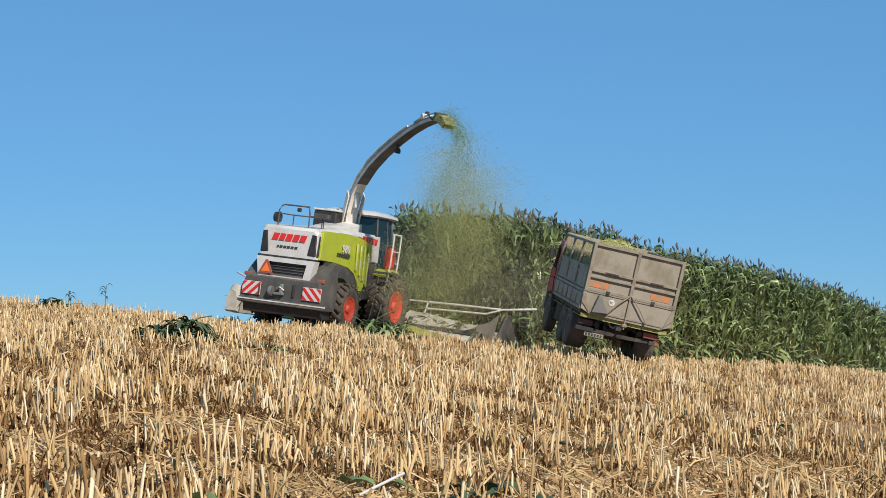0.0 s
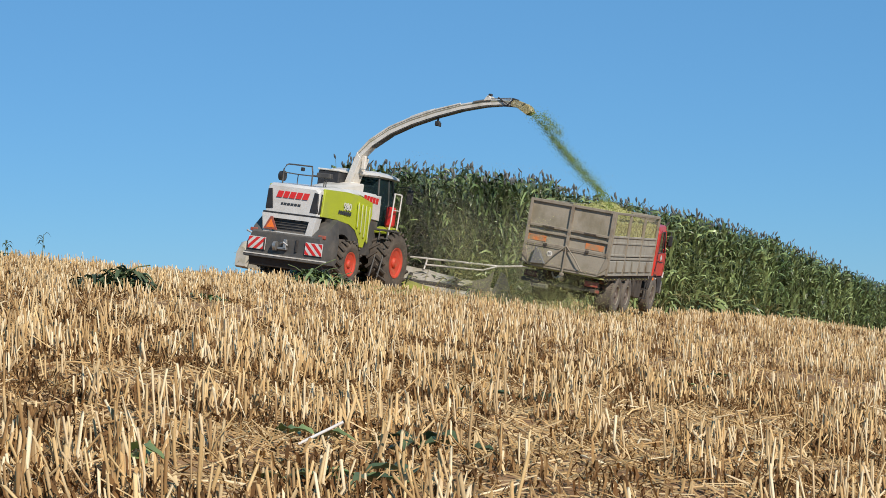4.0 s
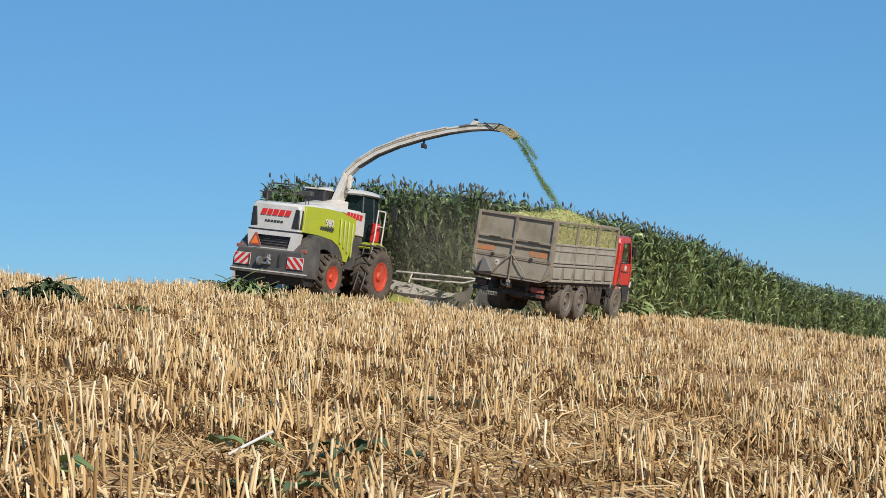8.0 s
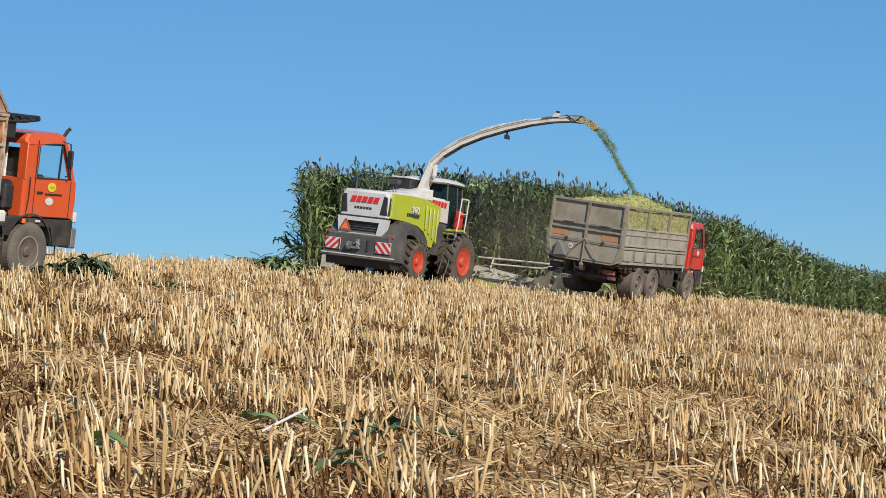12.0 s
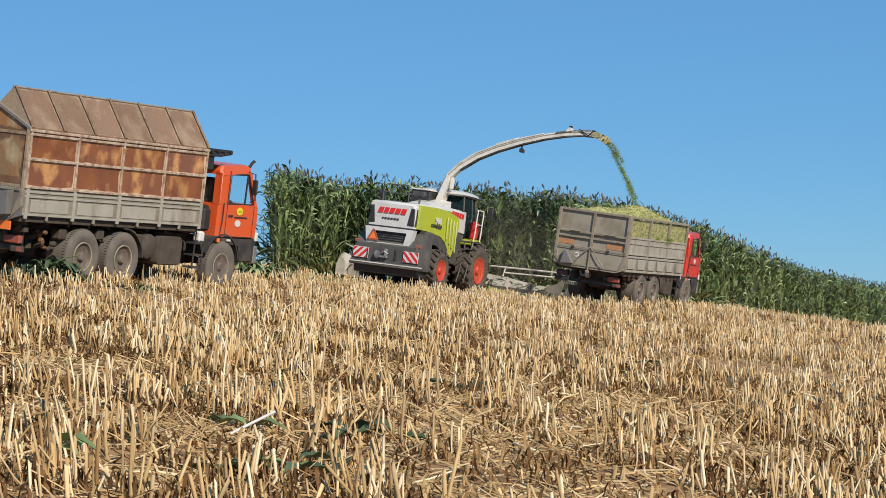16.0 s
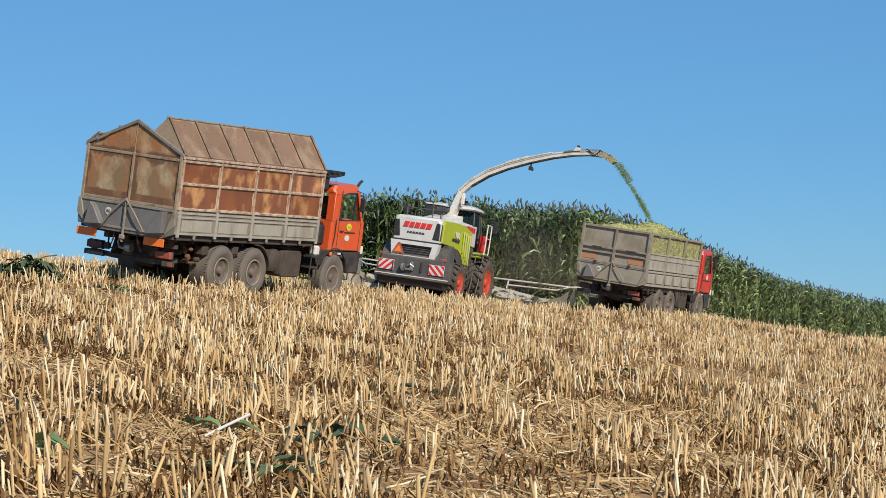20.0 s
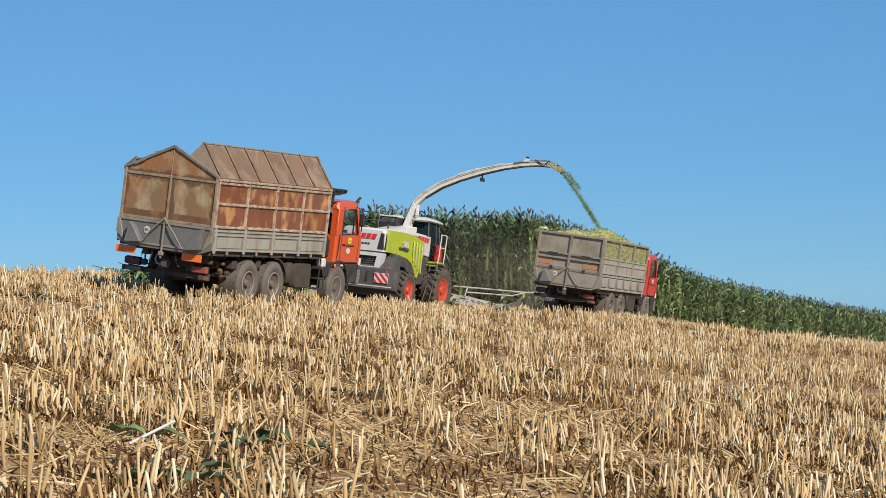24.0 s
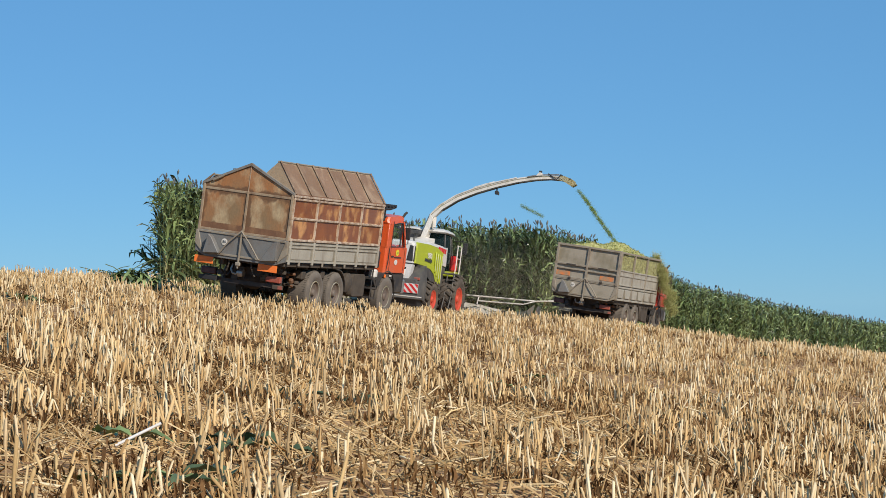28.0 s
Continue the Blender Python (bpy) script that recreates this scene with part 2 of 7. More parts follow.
def ground_z(x, y):
    """Height of the field: a hump along y, falling to the right and levelling out to the left."""
    x, y = np.asarray(x, float), np.clip(np.asarray(y, float), GY[0], GY[-1])
    j = np.clip(np.searchsorted(GY, y, side="right") - 1, 0, len(GY) - 2)
    h = GY[j + 1] - GY[j]
    s = (y - GY[j]) / h
    z = (2 * s ** 3 - 3 * s ** 2 + 1) * GZ[j] + (s ** 3 - 2 * s ** 2 + s) * h * GM[j] + (3 * s ** 2 - 2 * s ** 3) * GZ[j + 1] + (s ** 3 - s ** 2) * h * GM[j + 1]
    left = 0.48 + 0.62 * (1 - np.exp(-np.clip(-4 - x, 0, None) * 0.12 / 0.62))
    right = -0.12 * np.clip(x, -4, 18) - 4.0 * (1 - np.exp(-np.clip(x - 18, 0, None) * 0.025))
    s = np.clip((x - 2.5) / 6.5, 0, 1)
    swell = 0.35 * s * s * (3 - 2 * s) * np.clip((y - 44) / 20, 0, 1) ** 2
    rise = 0.088 * 14 * np.tanh((np.sqrt((np.clip(-10.6 - x, 0, None)) ** 2 + 0.6) - 0.775) / 14) * np.clip((y - 44) / 20, 0, 1) ** 2
    return z + np.where(x < -4, left, right) + swell + rise



def shaped(name, verts, faces, mats, index=None, smooth=False):
    """One mesh from arrays: all triangles, or all quads."""
    verts, faces = np.asarray(verts, np.float32), np.asarray(faces, np.int32)
    k = faces.shape[1]
    me = bpy.data.meshes.new(name)
    me.vertices.add(len(verts))
    me.vertices.foreach_set("co", verts.ravel())
    me.loops.add(faces.size)
    me.loops.foreach_set("vertex_index", faces.ravel())
    me.polygons.add(len(faces))
    me.polygons.foreach_set("loop_start", np.arange(0, faces.size, k, dtype=np.int32))
    for m in mats:
        me.materials.append(m)
    if index is not None:
        me.polygons.foreach_set("material_index", np.asarray(index, np.int32))
    if smooth:
        me.polygons.foreach_set("use_smooth", np.ones(len(faces), bool))
    me.update(calc_edges=True)
    return me


rng = np.random.default_rng(7)


def wave(x, y, seed, size):
    """Smooth noise between -1 and 1 from a few crossed waves."""
    r = np.random.default_rng(seed)
    s = 0
    for k in range(7):
        a, f, p = r.uniform(0, 6.28), r.uniform(0.5, 1.7) / size, r.uniform(0, 6.28)
        s = s + np.sin(f * (x * np.cos(a) + y * np.sin(a)) * 6.28 + p)
    return s / 3.6


def relief(x, y):
    """Clods and shallow tracks on the field."""
    return 0.022 * wave(x, y, 3, 1.1) + 0.03 * wave(x, y, 5, 4.0) + 0.035 * wave(x, y, 9, 11.0)


def field_z(x, y):
    near = np.clip((140 - np.asarray(y)) / 40, 0, 1)
    return ground_z(x, y) + near * relief(x, y)


def build_ground():
    xs = np.concatenate([-np.geomspace(1800, 36, 22), np.arange(-34, 46, 0.4), np.geomspace(48, 1800, 22)])
    ys = np.concatenate([-np.geomspace(400, 2, 10), np.arange(0, 9, 1.0), np.arange(9, 42, 0.22), np.arange(42, 112, 0.5), np.geomspace(114, 1500, 30)])
    gx, gy = np.meshgrid(xs, ys)
    gz = field_z(gx, gy)
    v = np.stack([gx, gy, gz], -1).reshape(-1, 3)
    i = np.arange(len(v)).reshape(gx.shape)
    q = np.stack([i[:-1, :-1], i[:-1, 1:], i[1:, 1:], i[1:, :-1]], -1).reshape(-1, 4)
    ob = new("ground", shaped("ground", v, q, [SOIL], smooth=True))
    tagged(ob, "dry brown field soil of a mown hillside, littered with straw", "field", kind="structure")


build_ground()

# ---- the standing crop and its cut edge ----
HEAD = radians(23.6)
AHEAD, ASIDE = np.array((math.sin(HEAD), math.cos(HEAD))), np.array((math.cos(HEAD), -math.sin(HEAD)))
TRACK = np.array((-8.43, 67.9))      # the harvester's rear axle at the start
HALF = 4.75                          # half the header's width
FRONT = 6.3                          # from the rear axle to the header's teeth
SPEED = 27.8 / 28.0


def ribbon(points, widths, side):
    """A strip of triangles along a line of points, so wide across side."""
    p, w, s = np.asarray(points, float), np.asarray(widths, float)[:, None], np.atleast_2d(np.asarray(side, float))
    v = np.stack([p - s * w / 2, p + s * w / 2], 1).reshape(-1, 3)
    f = []
    for k in range(len(p) - 1):
        a = 2 * k
        f += [(a, a + 1, a + 3), (a, a + 3, a + 2)]
    return v, np.array(f)


def tube(points, radii, sides=4):
    p = np.asarray(points, float)
    a = np.arange(sides) * 2 * np.pi / sides
    v, f = [], []
    for k, (q, r) in enumerate(zip(p, radii)):
        v.append(np.stack([q[0] + r * np.cos(a), q[1] + r * np.sin(a), np.full(sides, q[2])], -1))
        if k:
            for s in range(sides):
                i, j = (k - 1) * sides + s, (k - 1) * sides + (s + 1) % sides
                f += [(i, j, j + sides), (i, j + sides, i + sides)]
    return np.concatenate(v), np.array(f)


def sorghum(seed, tall=4.45):
    """One sorghum plant: stem, arching leaves, a dark plump seed head. Vertices, triangles, material numbers."""
    r = np.random.default_rng(seed)
    v, f, m, n = [], [], [], 0

    def add(a, b, k):
        nonlocal n
        v.append(a), f.append(b + n), m.append(np.full(len(b), k))
        n += len(a)

    h = tall * r.uniform(0.955, 1.03)
    lean = r.normal(0, 0.05, 2)
    line = lambda z: np.array((lean[0] * z * z / h, lean[1] * z * z / h, z))
    add(*tube([line(z) for z in (0, h * 0.35, h * 0.7, h * 0.94)], (0.015, 0.013, 0.010, 0.007), 3), 1)
    turn = r.uniform(0, 6.28)
    count = r.integers(16, 20)
    for k in range(count):
        z = h * (0.06 + 0.83 * k / count) + r.normal(0, 0.05)
        turn += np.pi + r.normal(0, 0.5)
        out = np.array((np.cos(turn), np.sin(turn), 0))
        size = r.uniform(0.6, 1.1) * (0.68 if k > count - 3 else 1.0)
        up = r.uniform(0.72, 1.38)
        if k < 4 and r.random() < 0.5:
            up = r.uniform(-0.7, 0.3)
        # the blade climbs, kinks and hangs; it twists along its length
        fall = up - r.uniform(0.5, 2.2)
        bend = np.array((up, up - 0.12, up * 0.6 + fall * 0.4, fall))
        steps = np.stack([np.cos(bend), np.sin(bend)], -1) * size / 4
        s = np.concatenate([[(0, 0)], np.cumsum(steps, 0)])
        pts = line(z) + np.outer(s[:, 0], out) + np.outer(s[:, 1], (0, 0, 1))
        flat = np.array((-out[1], out[0], 0))
        twist = r.normal(0, 0.5) + np.linspace(0, r.normal(0, 1.0), 5)
        across = np.outer(np.cos(twist), flat) + np.outer(np.sin(twist), out * 0.5 + np.array((0, 0, 0.8)))
        add(*ribbon(pts, np.array((0.046, 0.108, 0.112, 0.080, 0.006)) * r.uniform(0.75, 1.25), across), 3 if (k < 4 and r.random() < 0.3) else 0)
    if r.random() < 0.54:
        top = line(h * 0.93)
        tilt = r.normal(0, 0.045, 2)
        big = r.uniform(0.75, 1.1)
        q = np.array((0, 0.16, 0.38, 0.62, 0.84, 1.0))
        wide = np.array((0.011, 0.029, 0.041, 0.038, 0.025, 0.006)) * big * r.uniform(0.85, 1.15, 6)
        add(*tube([top + np.array((tilt[0] * a, tilt[1] * a, a * 0.20 * big)) for a in q], wide, 5), 2)
    return np.concatenate(v), np.concatenate(f), np.concatenate(m)


PLANTS = [sorghum(40 + k) for k in range(14)]
CROP_MATS = [LEAF, STEM, PANICLE, DRYLEAF]


def crop_mesh(name, xy, seed, origin=(0, 0, 0)):
    """Many plants in one mesh, each turned, scaled and set on the field."""
    r = np.random.default_rng(seed)
    z = field_z(xy[:, 0], xy[:, 1])
    grown = np.interp((xy - TRACK) @ AHEAD, (12, 20, 42, 62), (1.06, 1.045, 1.025, 0.85)) - 0.055 * (((xy - TRACK) @ ASIDE) < -4.2)
    v, f, m, n = [], [], [], 0
    for (x, y), q, g in zip(xy, z, grown):
        a, b, c = PLANTS[r.integers(len(PLANTS))]
        t, s = r.uniform(0, 6.28), g * r.uniform(0.94, 1.045)
        co, si = math.cos(t) * s, math.sin(t) * s
        g = np.stack([a[:, 0] * co - a[:, 1] * si + x, a[:, 0] * si + a[:, 1] * co + y, a[:, 2] * s + q - 0.03], -1)
        v.append(g - np.array(origin)), f.append(b + n), m.append(c)
        n += len(a)
    return shaped(name, np.concatenate(v), np.concatenate(f), CROP_MATS, np.concatenate(m))


def planted(u0, u1, w0, w1, density, seed):
    """Random places in a belt: u ahead along the track, w to its right."""
    r = np.random.default_rng(seed)
    n = int((u1 - u0) * (w1 - w0) * density)
    u, w = r.uniform(u0, u1, n), r.uniform(w0, w1, n)
    return TRACK + np.outer(u, AHEAD) + np.outer(w, ASIDE)


U_START = FRONT + 0.2                 # where the uncut strip begins at the start
U_END = U_START + 27.8 + 1.0          # how far it has been cut by the end
CORNER = 21.5                         # the crop's corner left of the strip
LEFT = -7.45


def standing(xy):
    """Inside the crop's slanting near border, which is a little ragged."""
    u, w = (xy - TRACK) @ AHEAD, (xy - TRACK) @ ASIDE
    return u > np.minimum((3.4 - w) / 0.53, CORNER + 0.3) + 0.35 * np.sin(w * 2.7)


def build_crop():
    near = [planted(14, 30, LEFT, -HALF, 10.0, 1), planted(30, 50, LEFT, -HALF, 5.0, 2),
            planted(U_END, 75, HALF - 2.0, HALF, 12.0, 3), planted(75, 190, HALF - 2.0, HALF, 6.0, 4),
            planted(U_END, U_END + 2.5, -HALF, HALF - 2.0, 9.0, 5), planted(U_END + 2.5, 110, -HALF, HALF - 2.0, 2.4, 6),
            planted(110, 190, 0, HALF - 2.0, 1.6, 8), planted(50, 110, LEFT, -HALF, 1.4, 9)]
    xy = np.concatenate(near)
    xy = xy[standing(xy)]
    ob = new("sorghum_field", crop_mesh("sorghum_field", xy, 11))
    tagged(ob, "standing green sorghum crop with dark seed heads", "crop", kind="stuff")


build_crop()
STRIPS = []


def build_strip():
    """The strip that is cut during the clip, in slices across the harvester's way."""
    step = 0.8
    n = int(math.ceil((U_END - U_START) / step))
    for k in range(n):
        u = U_START + k * step
        c = TRACK + AHEAD * (u + step / 2)
        base = (c[0], c[1], float(field_z(*c)))
        xy = np.concatenate([planted(u, u + step, HALF - 2.0, HALF, 12.0, 100 + k), planted(u, u + step, -HALF, HALF - 2.0, 8.5, 200 + k)])
        xy = xy[standing(xy)]
        ob = new("sorghum_row", crop_mesh("sorghum_row", xy, 300 + k, base))
        ob.matrix_world = Matrix.Translation(base)
        tagged(ob, "row of tall green sorghum ahead of the harvester", "crop", "rows of the strip being cut", "stuff")
        STRIPS.append((ob, u + step / 2, base))


build_strip()


# ---- stubble ----
# places where few stalks were left: centre and half sizes
BARE = ((0.25, 16.3, 0.8, 1.3), (1.35, 17.4, 0.6, 1.2), (2.5, 18.3, 0.6, 1.1), (3.6, 17.8, 0.5, 1.0), (0.2, 13.4, 0.7, 0.9), (1.3, 14.6, 0.5, 0.9), (-2.3, 15.2, 0.5, 0.8), (2.0, 22.3, 0.8, 1.2), (5.0, 36.0, 1.5, 3.0), (-1.9, 12.6, 0.5, 0.8), (-3.5, 19.0, 0.8, 1.0), (-0.8, 24.0, 0.9, 1.2))


def bare(x, y):
    """1 inside a bare place, 0 outside, with a ragged border."""
    q = 0.35 * wave(x, y, 51, 0.6)
    return np.max([((x - a) / c) ** 2 + ((y - b) / d) ** 2 + q < 1 for a, b, c, d in BARE], 0)


def wedge(n, y0, y1, r):
    """Places spread evenly over the part of the field that lies before the camera."""
    y = np.sqrt(r.uniform(y0 ** 2, y1 ** 2, n))
    return y * r.uniform(-0.36, 0.34, n), y


def sown(x, y):
    """How thick the stubble stands: thick and thin patches, few stalks where it is bare."""
    dense = 0.5 + 0.5 * wave(x * 0.55, y, 21, 3.2) + 0.4 * wave(x, y, 22, 0.9)
    return np.clip(2.1 * dense - 0.42, 0.03, 1) * np.where(bare(x, y), 0.06, 1.0)


def stems(x, y, z, way3, size, rad, r, sides=6):
    """Round stalks from (x, y, z) along way3: foot, node and slanting cut. Vertices and quads."""
    n = len(x)
    d = way3 / np.linalg.norm(way3, axis=1)[:, None]
    s = np.cross(d, np.array((0.31, 0.11, 0.94)))
    small = np.linalg.norm(s, axis=1) < 0.1
    s[small] = np.cross(d[small], np.array((1.0, 0, 0)))
    s = s / np.linalg.norm(s, axis=1)[:, None]
    t = np.cross(d, s)
    a = np.arange(sides) * 2 * np.pi / sides
    spin = r.uniform(0, 6.28, n)[:, None]
    ring = np.cos(a + spin)[..., None] * s[:, None, :] + np.sin(a + spin)[..., None] * t[:, None, :]
    foot = np.stack([x, y, z], -1)
    bow = (s * r.normal(0, 0.018, n)[:, None] + t * r.normal(0, 0.018, n)[:, None]) * size[:, None] / 0.25
    slant = np.cos(a + r.uniform(0, 6.28, n)[:, None]) * r.uniform(0, 0.022, n)[:, None]
    loops = []
    for q, w in ((0.0, 1.12), (0.45, 0.95), (1.0, 0.88)):
        c = foot + d * (size * q)[:, None] + bow * (4 * q * (1 - q))
        p = c[:, None, :] + ring * (rad * w)[:, None, None]
        if q == 1.0:
            p = p + d[:, None, :] * slant[..., None]
        loops.append(p)
    v = np.concatenate(loops, 1).reshape(-1, 3)
    k = np.arange(sides)
    j = (k + 1) % sides
    q = [np.stack([k + o, j + o, j + o + sides, k + o + sides], -1) for o in (0, sides)]
    q.append(np.array([(2 * sides, 2 * sides + i, 2 * sides + i + 1, 2 * sides + i + 2) for i in range(1, sides - 2, 2)]))
    q = np.concatenate(q)
    return v, (q[None] + (np.arange(n) * 3 * sides)[:, None, None]).reshape(-1, 4)


def uncut(x, y):
    """Where the crop still stood when the clip began."""
    xy = np.stack([x, y], -1) - TRACK
    return (xy @ AHEAD > U_START - 1) & (xy @ ASIDE < HALF)


def stalks(tufts, y0, y1, seed, thick, sides):
    """Cut stalks standing in short tufts along the sown rows."""
    r = np.random.default_rng(seed)
    tx, ty = wedge(tufts, y0, y1, r)
    ty = np.round((ty - 0.12 * tx) / 0.75) * 0.75 + 0.12 * tx + r.normal(0, 0.06, tufts)
    alive = r.random(tufts) < sown(tx, ty)
    tx, ty = tx[alive], ty[alive]
    count = r.integers(3, 13, len(tx))
    vigour = np.repeat(np.clip(r.normal(1.0, 0.13, len(tx)), 0.65, 1.35), count)
    lie = np.repeat(r.normal(0, 0.06, (len(tx), 2)), count, 0)
    x = np.repeat(tx, count) + r.normal(0, 0.085, count.sum())
    y = np.repeat(ty, count) + r.normal(0, 0.035, count.sum()) + 0.12 * (x - np.repeat(tx, count))
    keep = ~uncut(x, y)
    x, y, vigour, lie = x[keep], y[keep], vigour[keep], lie[keep]
    n = len(x)
    h = np.clip(r.normal(0.245, 0.06, n) * vigour, 0.06, 0.44)
    broken = r.random(n) < 0.19
    lean = lie + r.normal(0, 1, (n, 2)) * np.where(broken, 0.7, 0.08)[:, None]
    rad = thick * r.uniform(0.5, 1.2, n) * np.where(broken, 0.85, 1.0)
    return stems(x, y, field_z(x, y) - 0.03, np.concatenate([lean, np.ones((n, 1))], 1), h + 0.03, rad, r, sides)


def lying(n, y0, y1, seed, thick):
    """Stalks that lie on the stubble or prop against it."""
    r = np.random.default_rng(seed)
    x, y = wedge(n, y0, y1, r)
    keep = ~uncut(x, y)
    x, y = x[keep], y[keep]
    n = len(x)
    t = r.uniform(0, 6.28, n)
    rise = np.abs(r.normal(0, 0.22, n))
    size = r.uniform(0.12, 0.5, n)
    ends = field_z(x + np.cos(t) * size, y + np.sin(t) * size) - field_z(x, y)
    return stems(x, y, field_z(x, y) + 0.012, np.stack([np.cos(t), np.sin(t), ends / size + rise], -1), size, thick * r.uniform(0.45, 1.0, n), r, 6)


def litter(n, y0, y1, seed):
    """Straw pieces lying on the soil."""
    r = np.random.default_rng(seed)
    x, y = wedge(n, y0, y1, r)
    t, size, wide = r.uniform(0, 6.28, n), r.uniform(0.04, 0.42, n) ** 1.25, r.uniform(0.003, 0.012, n)
    d = np.stack([np.cos(t), np.sin(t)], -1)
    s = np.stack([-d[:, 1], d[:, 0]], -1)
    e0, e1 = np.stack([x, y], -1) - d * size[:, None] / 2, np.stack([x, y], -1) + d * size[:, None] / 2
    tilt = np.abs(r.normal(0, 0.05, n))
    v = []
    for e, lift in ((e0, 0.008), (e1, 0.012 + tilt)):
        z = field_z(e[:, 0], e[:, 1]) + lift
        for k, up in ((-1, 0), (0, 0.8), (1, 0)):
            p = e + s * (k * wide[:, None])
            v.append(np.stack([p[:, 0], p[:, 1], z + up * wide], -1))
    v = np.stack(v, 1).reshape(-1, 3)
    q = np.array([(0, 1, 4, 3), (1, 2, 5, 4)])[None] + (np.arange(n) * 6)[:, None, None]
    return v, q.reshape(-1, 4)


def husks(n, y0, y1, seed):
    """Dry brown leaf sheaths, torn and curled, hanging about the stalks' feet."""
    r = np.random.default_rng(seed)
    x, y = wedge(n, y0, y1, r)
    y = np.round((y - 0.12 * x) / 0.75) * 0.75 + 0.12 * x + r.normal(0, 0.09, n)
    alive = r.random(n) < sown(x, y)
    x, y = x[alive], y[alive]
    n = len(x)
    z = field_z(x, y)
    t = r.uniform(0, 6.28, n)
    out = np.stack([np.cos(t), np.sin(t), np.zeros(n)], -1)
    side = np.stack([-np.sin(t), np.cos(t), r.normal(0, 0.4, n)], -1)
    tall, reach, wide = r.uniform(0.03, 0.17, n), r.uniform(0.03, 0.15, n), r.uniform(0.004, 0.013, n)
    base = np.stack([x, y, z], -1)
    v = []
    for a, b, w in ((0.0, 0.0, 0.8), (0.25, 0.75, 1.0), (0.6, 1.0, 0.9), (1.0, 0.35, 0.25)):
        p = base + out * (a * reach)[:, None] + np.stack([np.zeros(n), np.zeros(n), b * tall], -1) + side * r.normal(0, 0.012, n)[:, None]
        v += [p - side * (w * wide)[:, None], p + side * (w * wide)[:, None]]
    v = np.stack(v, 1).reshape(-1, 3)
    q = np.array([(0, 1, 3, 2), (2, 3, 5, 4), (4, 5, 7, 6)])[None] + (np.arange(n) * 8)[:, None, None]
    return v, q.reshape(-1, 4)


def spread(name, parts, mat, label, category):
    """One object out of several belts of small pieces."""
    n, vs, fs = 0, [], []
    for v, f in parts:
        vs.append(v), fs.append(f + n)
        n += len(v)
    tagged(new(name, shaped(name, np.concatenate(vs), np.concatenate(fs), [mat])), label, category, kind="stuff")


def build_stubble():
    spread("stubble", [stalks(1750, 10, 30, 31, 0.0108, 6), stalks(5000, 30, 66, 32, 0.0130, 4), stalks(4600, 66, 100, 33, 0.0148, 4)], STRAW, "pale straw-coloured stubble of cut sorghum stalks", "stubble")
    spread("lying_stalks", [lying(2300, 10, 32, 34, 0.0100), lying(2600, 32, 66, 35, 0.0110)], STRAW, "broken straw-coloured stalks lying on the stubble", "straw")
    # laid thickly, partly to stand for the shade at the stalks' feet
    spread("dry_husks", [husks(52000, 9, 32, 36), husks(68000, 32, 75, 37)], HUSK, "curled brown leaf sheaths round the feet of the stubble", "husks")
    spread("straw_litter", [litter(46000, 9, 32, 41), litter(26000, 32, 75, 42)], LITTER, "loose broken straw lying between the stubble", "straw")


build_stubble()

# ---- building helpers ----
def finish(name, bm, mats, smooth=None):
    bmesh.ops.recalc_face_normals(bm, faces=bm.faces)
    me = bpy.data.meshes.new(name)
    bm.to_mesh(me)
    bm.free()
    for m in mats if isinstance(mats, (list, tuple)) else [mats]:
        me.materials.append(m)
    if smooth:
        for p in me.polygons:
            p.use_smooth = True
        me.set_sharp_from_angle(angle=radians(smooth))
    return me


def part(name, bm, mats, parent, label="", m=None, smooth=35):
    """Link a bmesh as one mesh object under a thing or a part."""
    ob = new(name, finish(name, bm, mats, smooth))
    ob.parent = parent
    if m is not None:
        ob.matrix_local = m
    return tagged(ob, label)


def box(bm, x0, x1, y0, y1, z0, z1, bevel=0.0, m=None):
    r = bmesh.ops.create_cube(bm, size=1)
    vs = r["verts"]
    for v in vs:
        v.co = Vector(((x0 + x1) / 2 + v.co.x * (x1 - x0), (y0 + y1) / 2 + v.co.y * (y1 - y0), (z0 + z1) / 2 + v.co.z * (z1 - z0)))
        if m is not None:
            v.co = m @ v.co
    if bevel:
        es = {e for v in vs for e in v.link_edges}
        bmesh.ops.bevel(bm, geom=list(es), offset=bevel, segments=1, profile=0.5, affect="EDGES")
    return bm


def prism(bm, poly, axis, a, b, bevel=0.0):
    """A polygon in the plane across axis ('x': points are y, z; 'y': x, z; 'z': x, y), thick from a to b."""
    def at(p, k):
        return {"x": (k, p[0], p[1]), "y": (p[0], k, p[1]), "z": (p[0], p[1], k)}[axis]
    lo = [bm.verts.new(at(p, a)) for p in poly]
    hi = [bm.verts.new(at(p, b)) for p in poly]
    n = len(poly)
    fs = [bm.faces.new(lo), bm.faces.new(hi[::-1])] + [bm.faces.new((lo[k], hi[k], hi[(k + 1) % n], lo[(k + 1) % n])) for k in range(n)]
    if bevel:
        bmesh.ops.bevel(bm, geom=list({e for f in fs for e in f.edges}), offset=bevel, segments=1, profile=0.5, affect="EDGES")
    return bm


def rings(bm, loops, close=True, caps=True):
    """Skin between loops of equal count."""
    vs = [[bm.verts.new(p) for p in loop] for loop in loops]
    n = len(vs[0])
    for a, b in zip(vs, vs[1:]):
        for k in range(n if close else n - 1):
            bm.faces.new((a[k], a[(k + 1) % n], b[(k + 1) % n], b[k]))
    if caps:
        bm.faces.new(vs[0])
        bm.faces.new(vs[-1][::-1])
    return bm


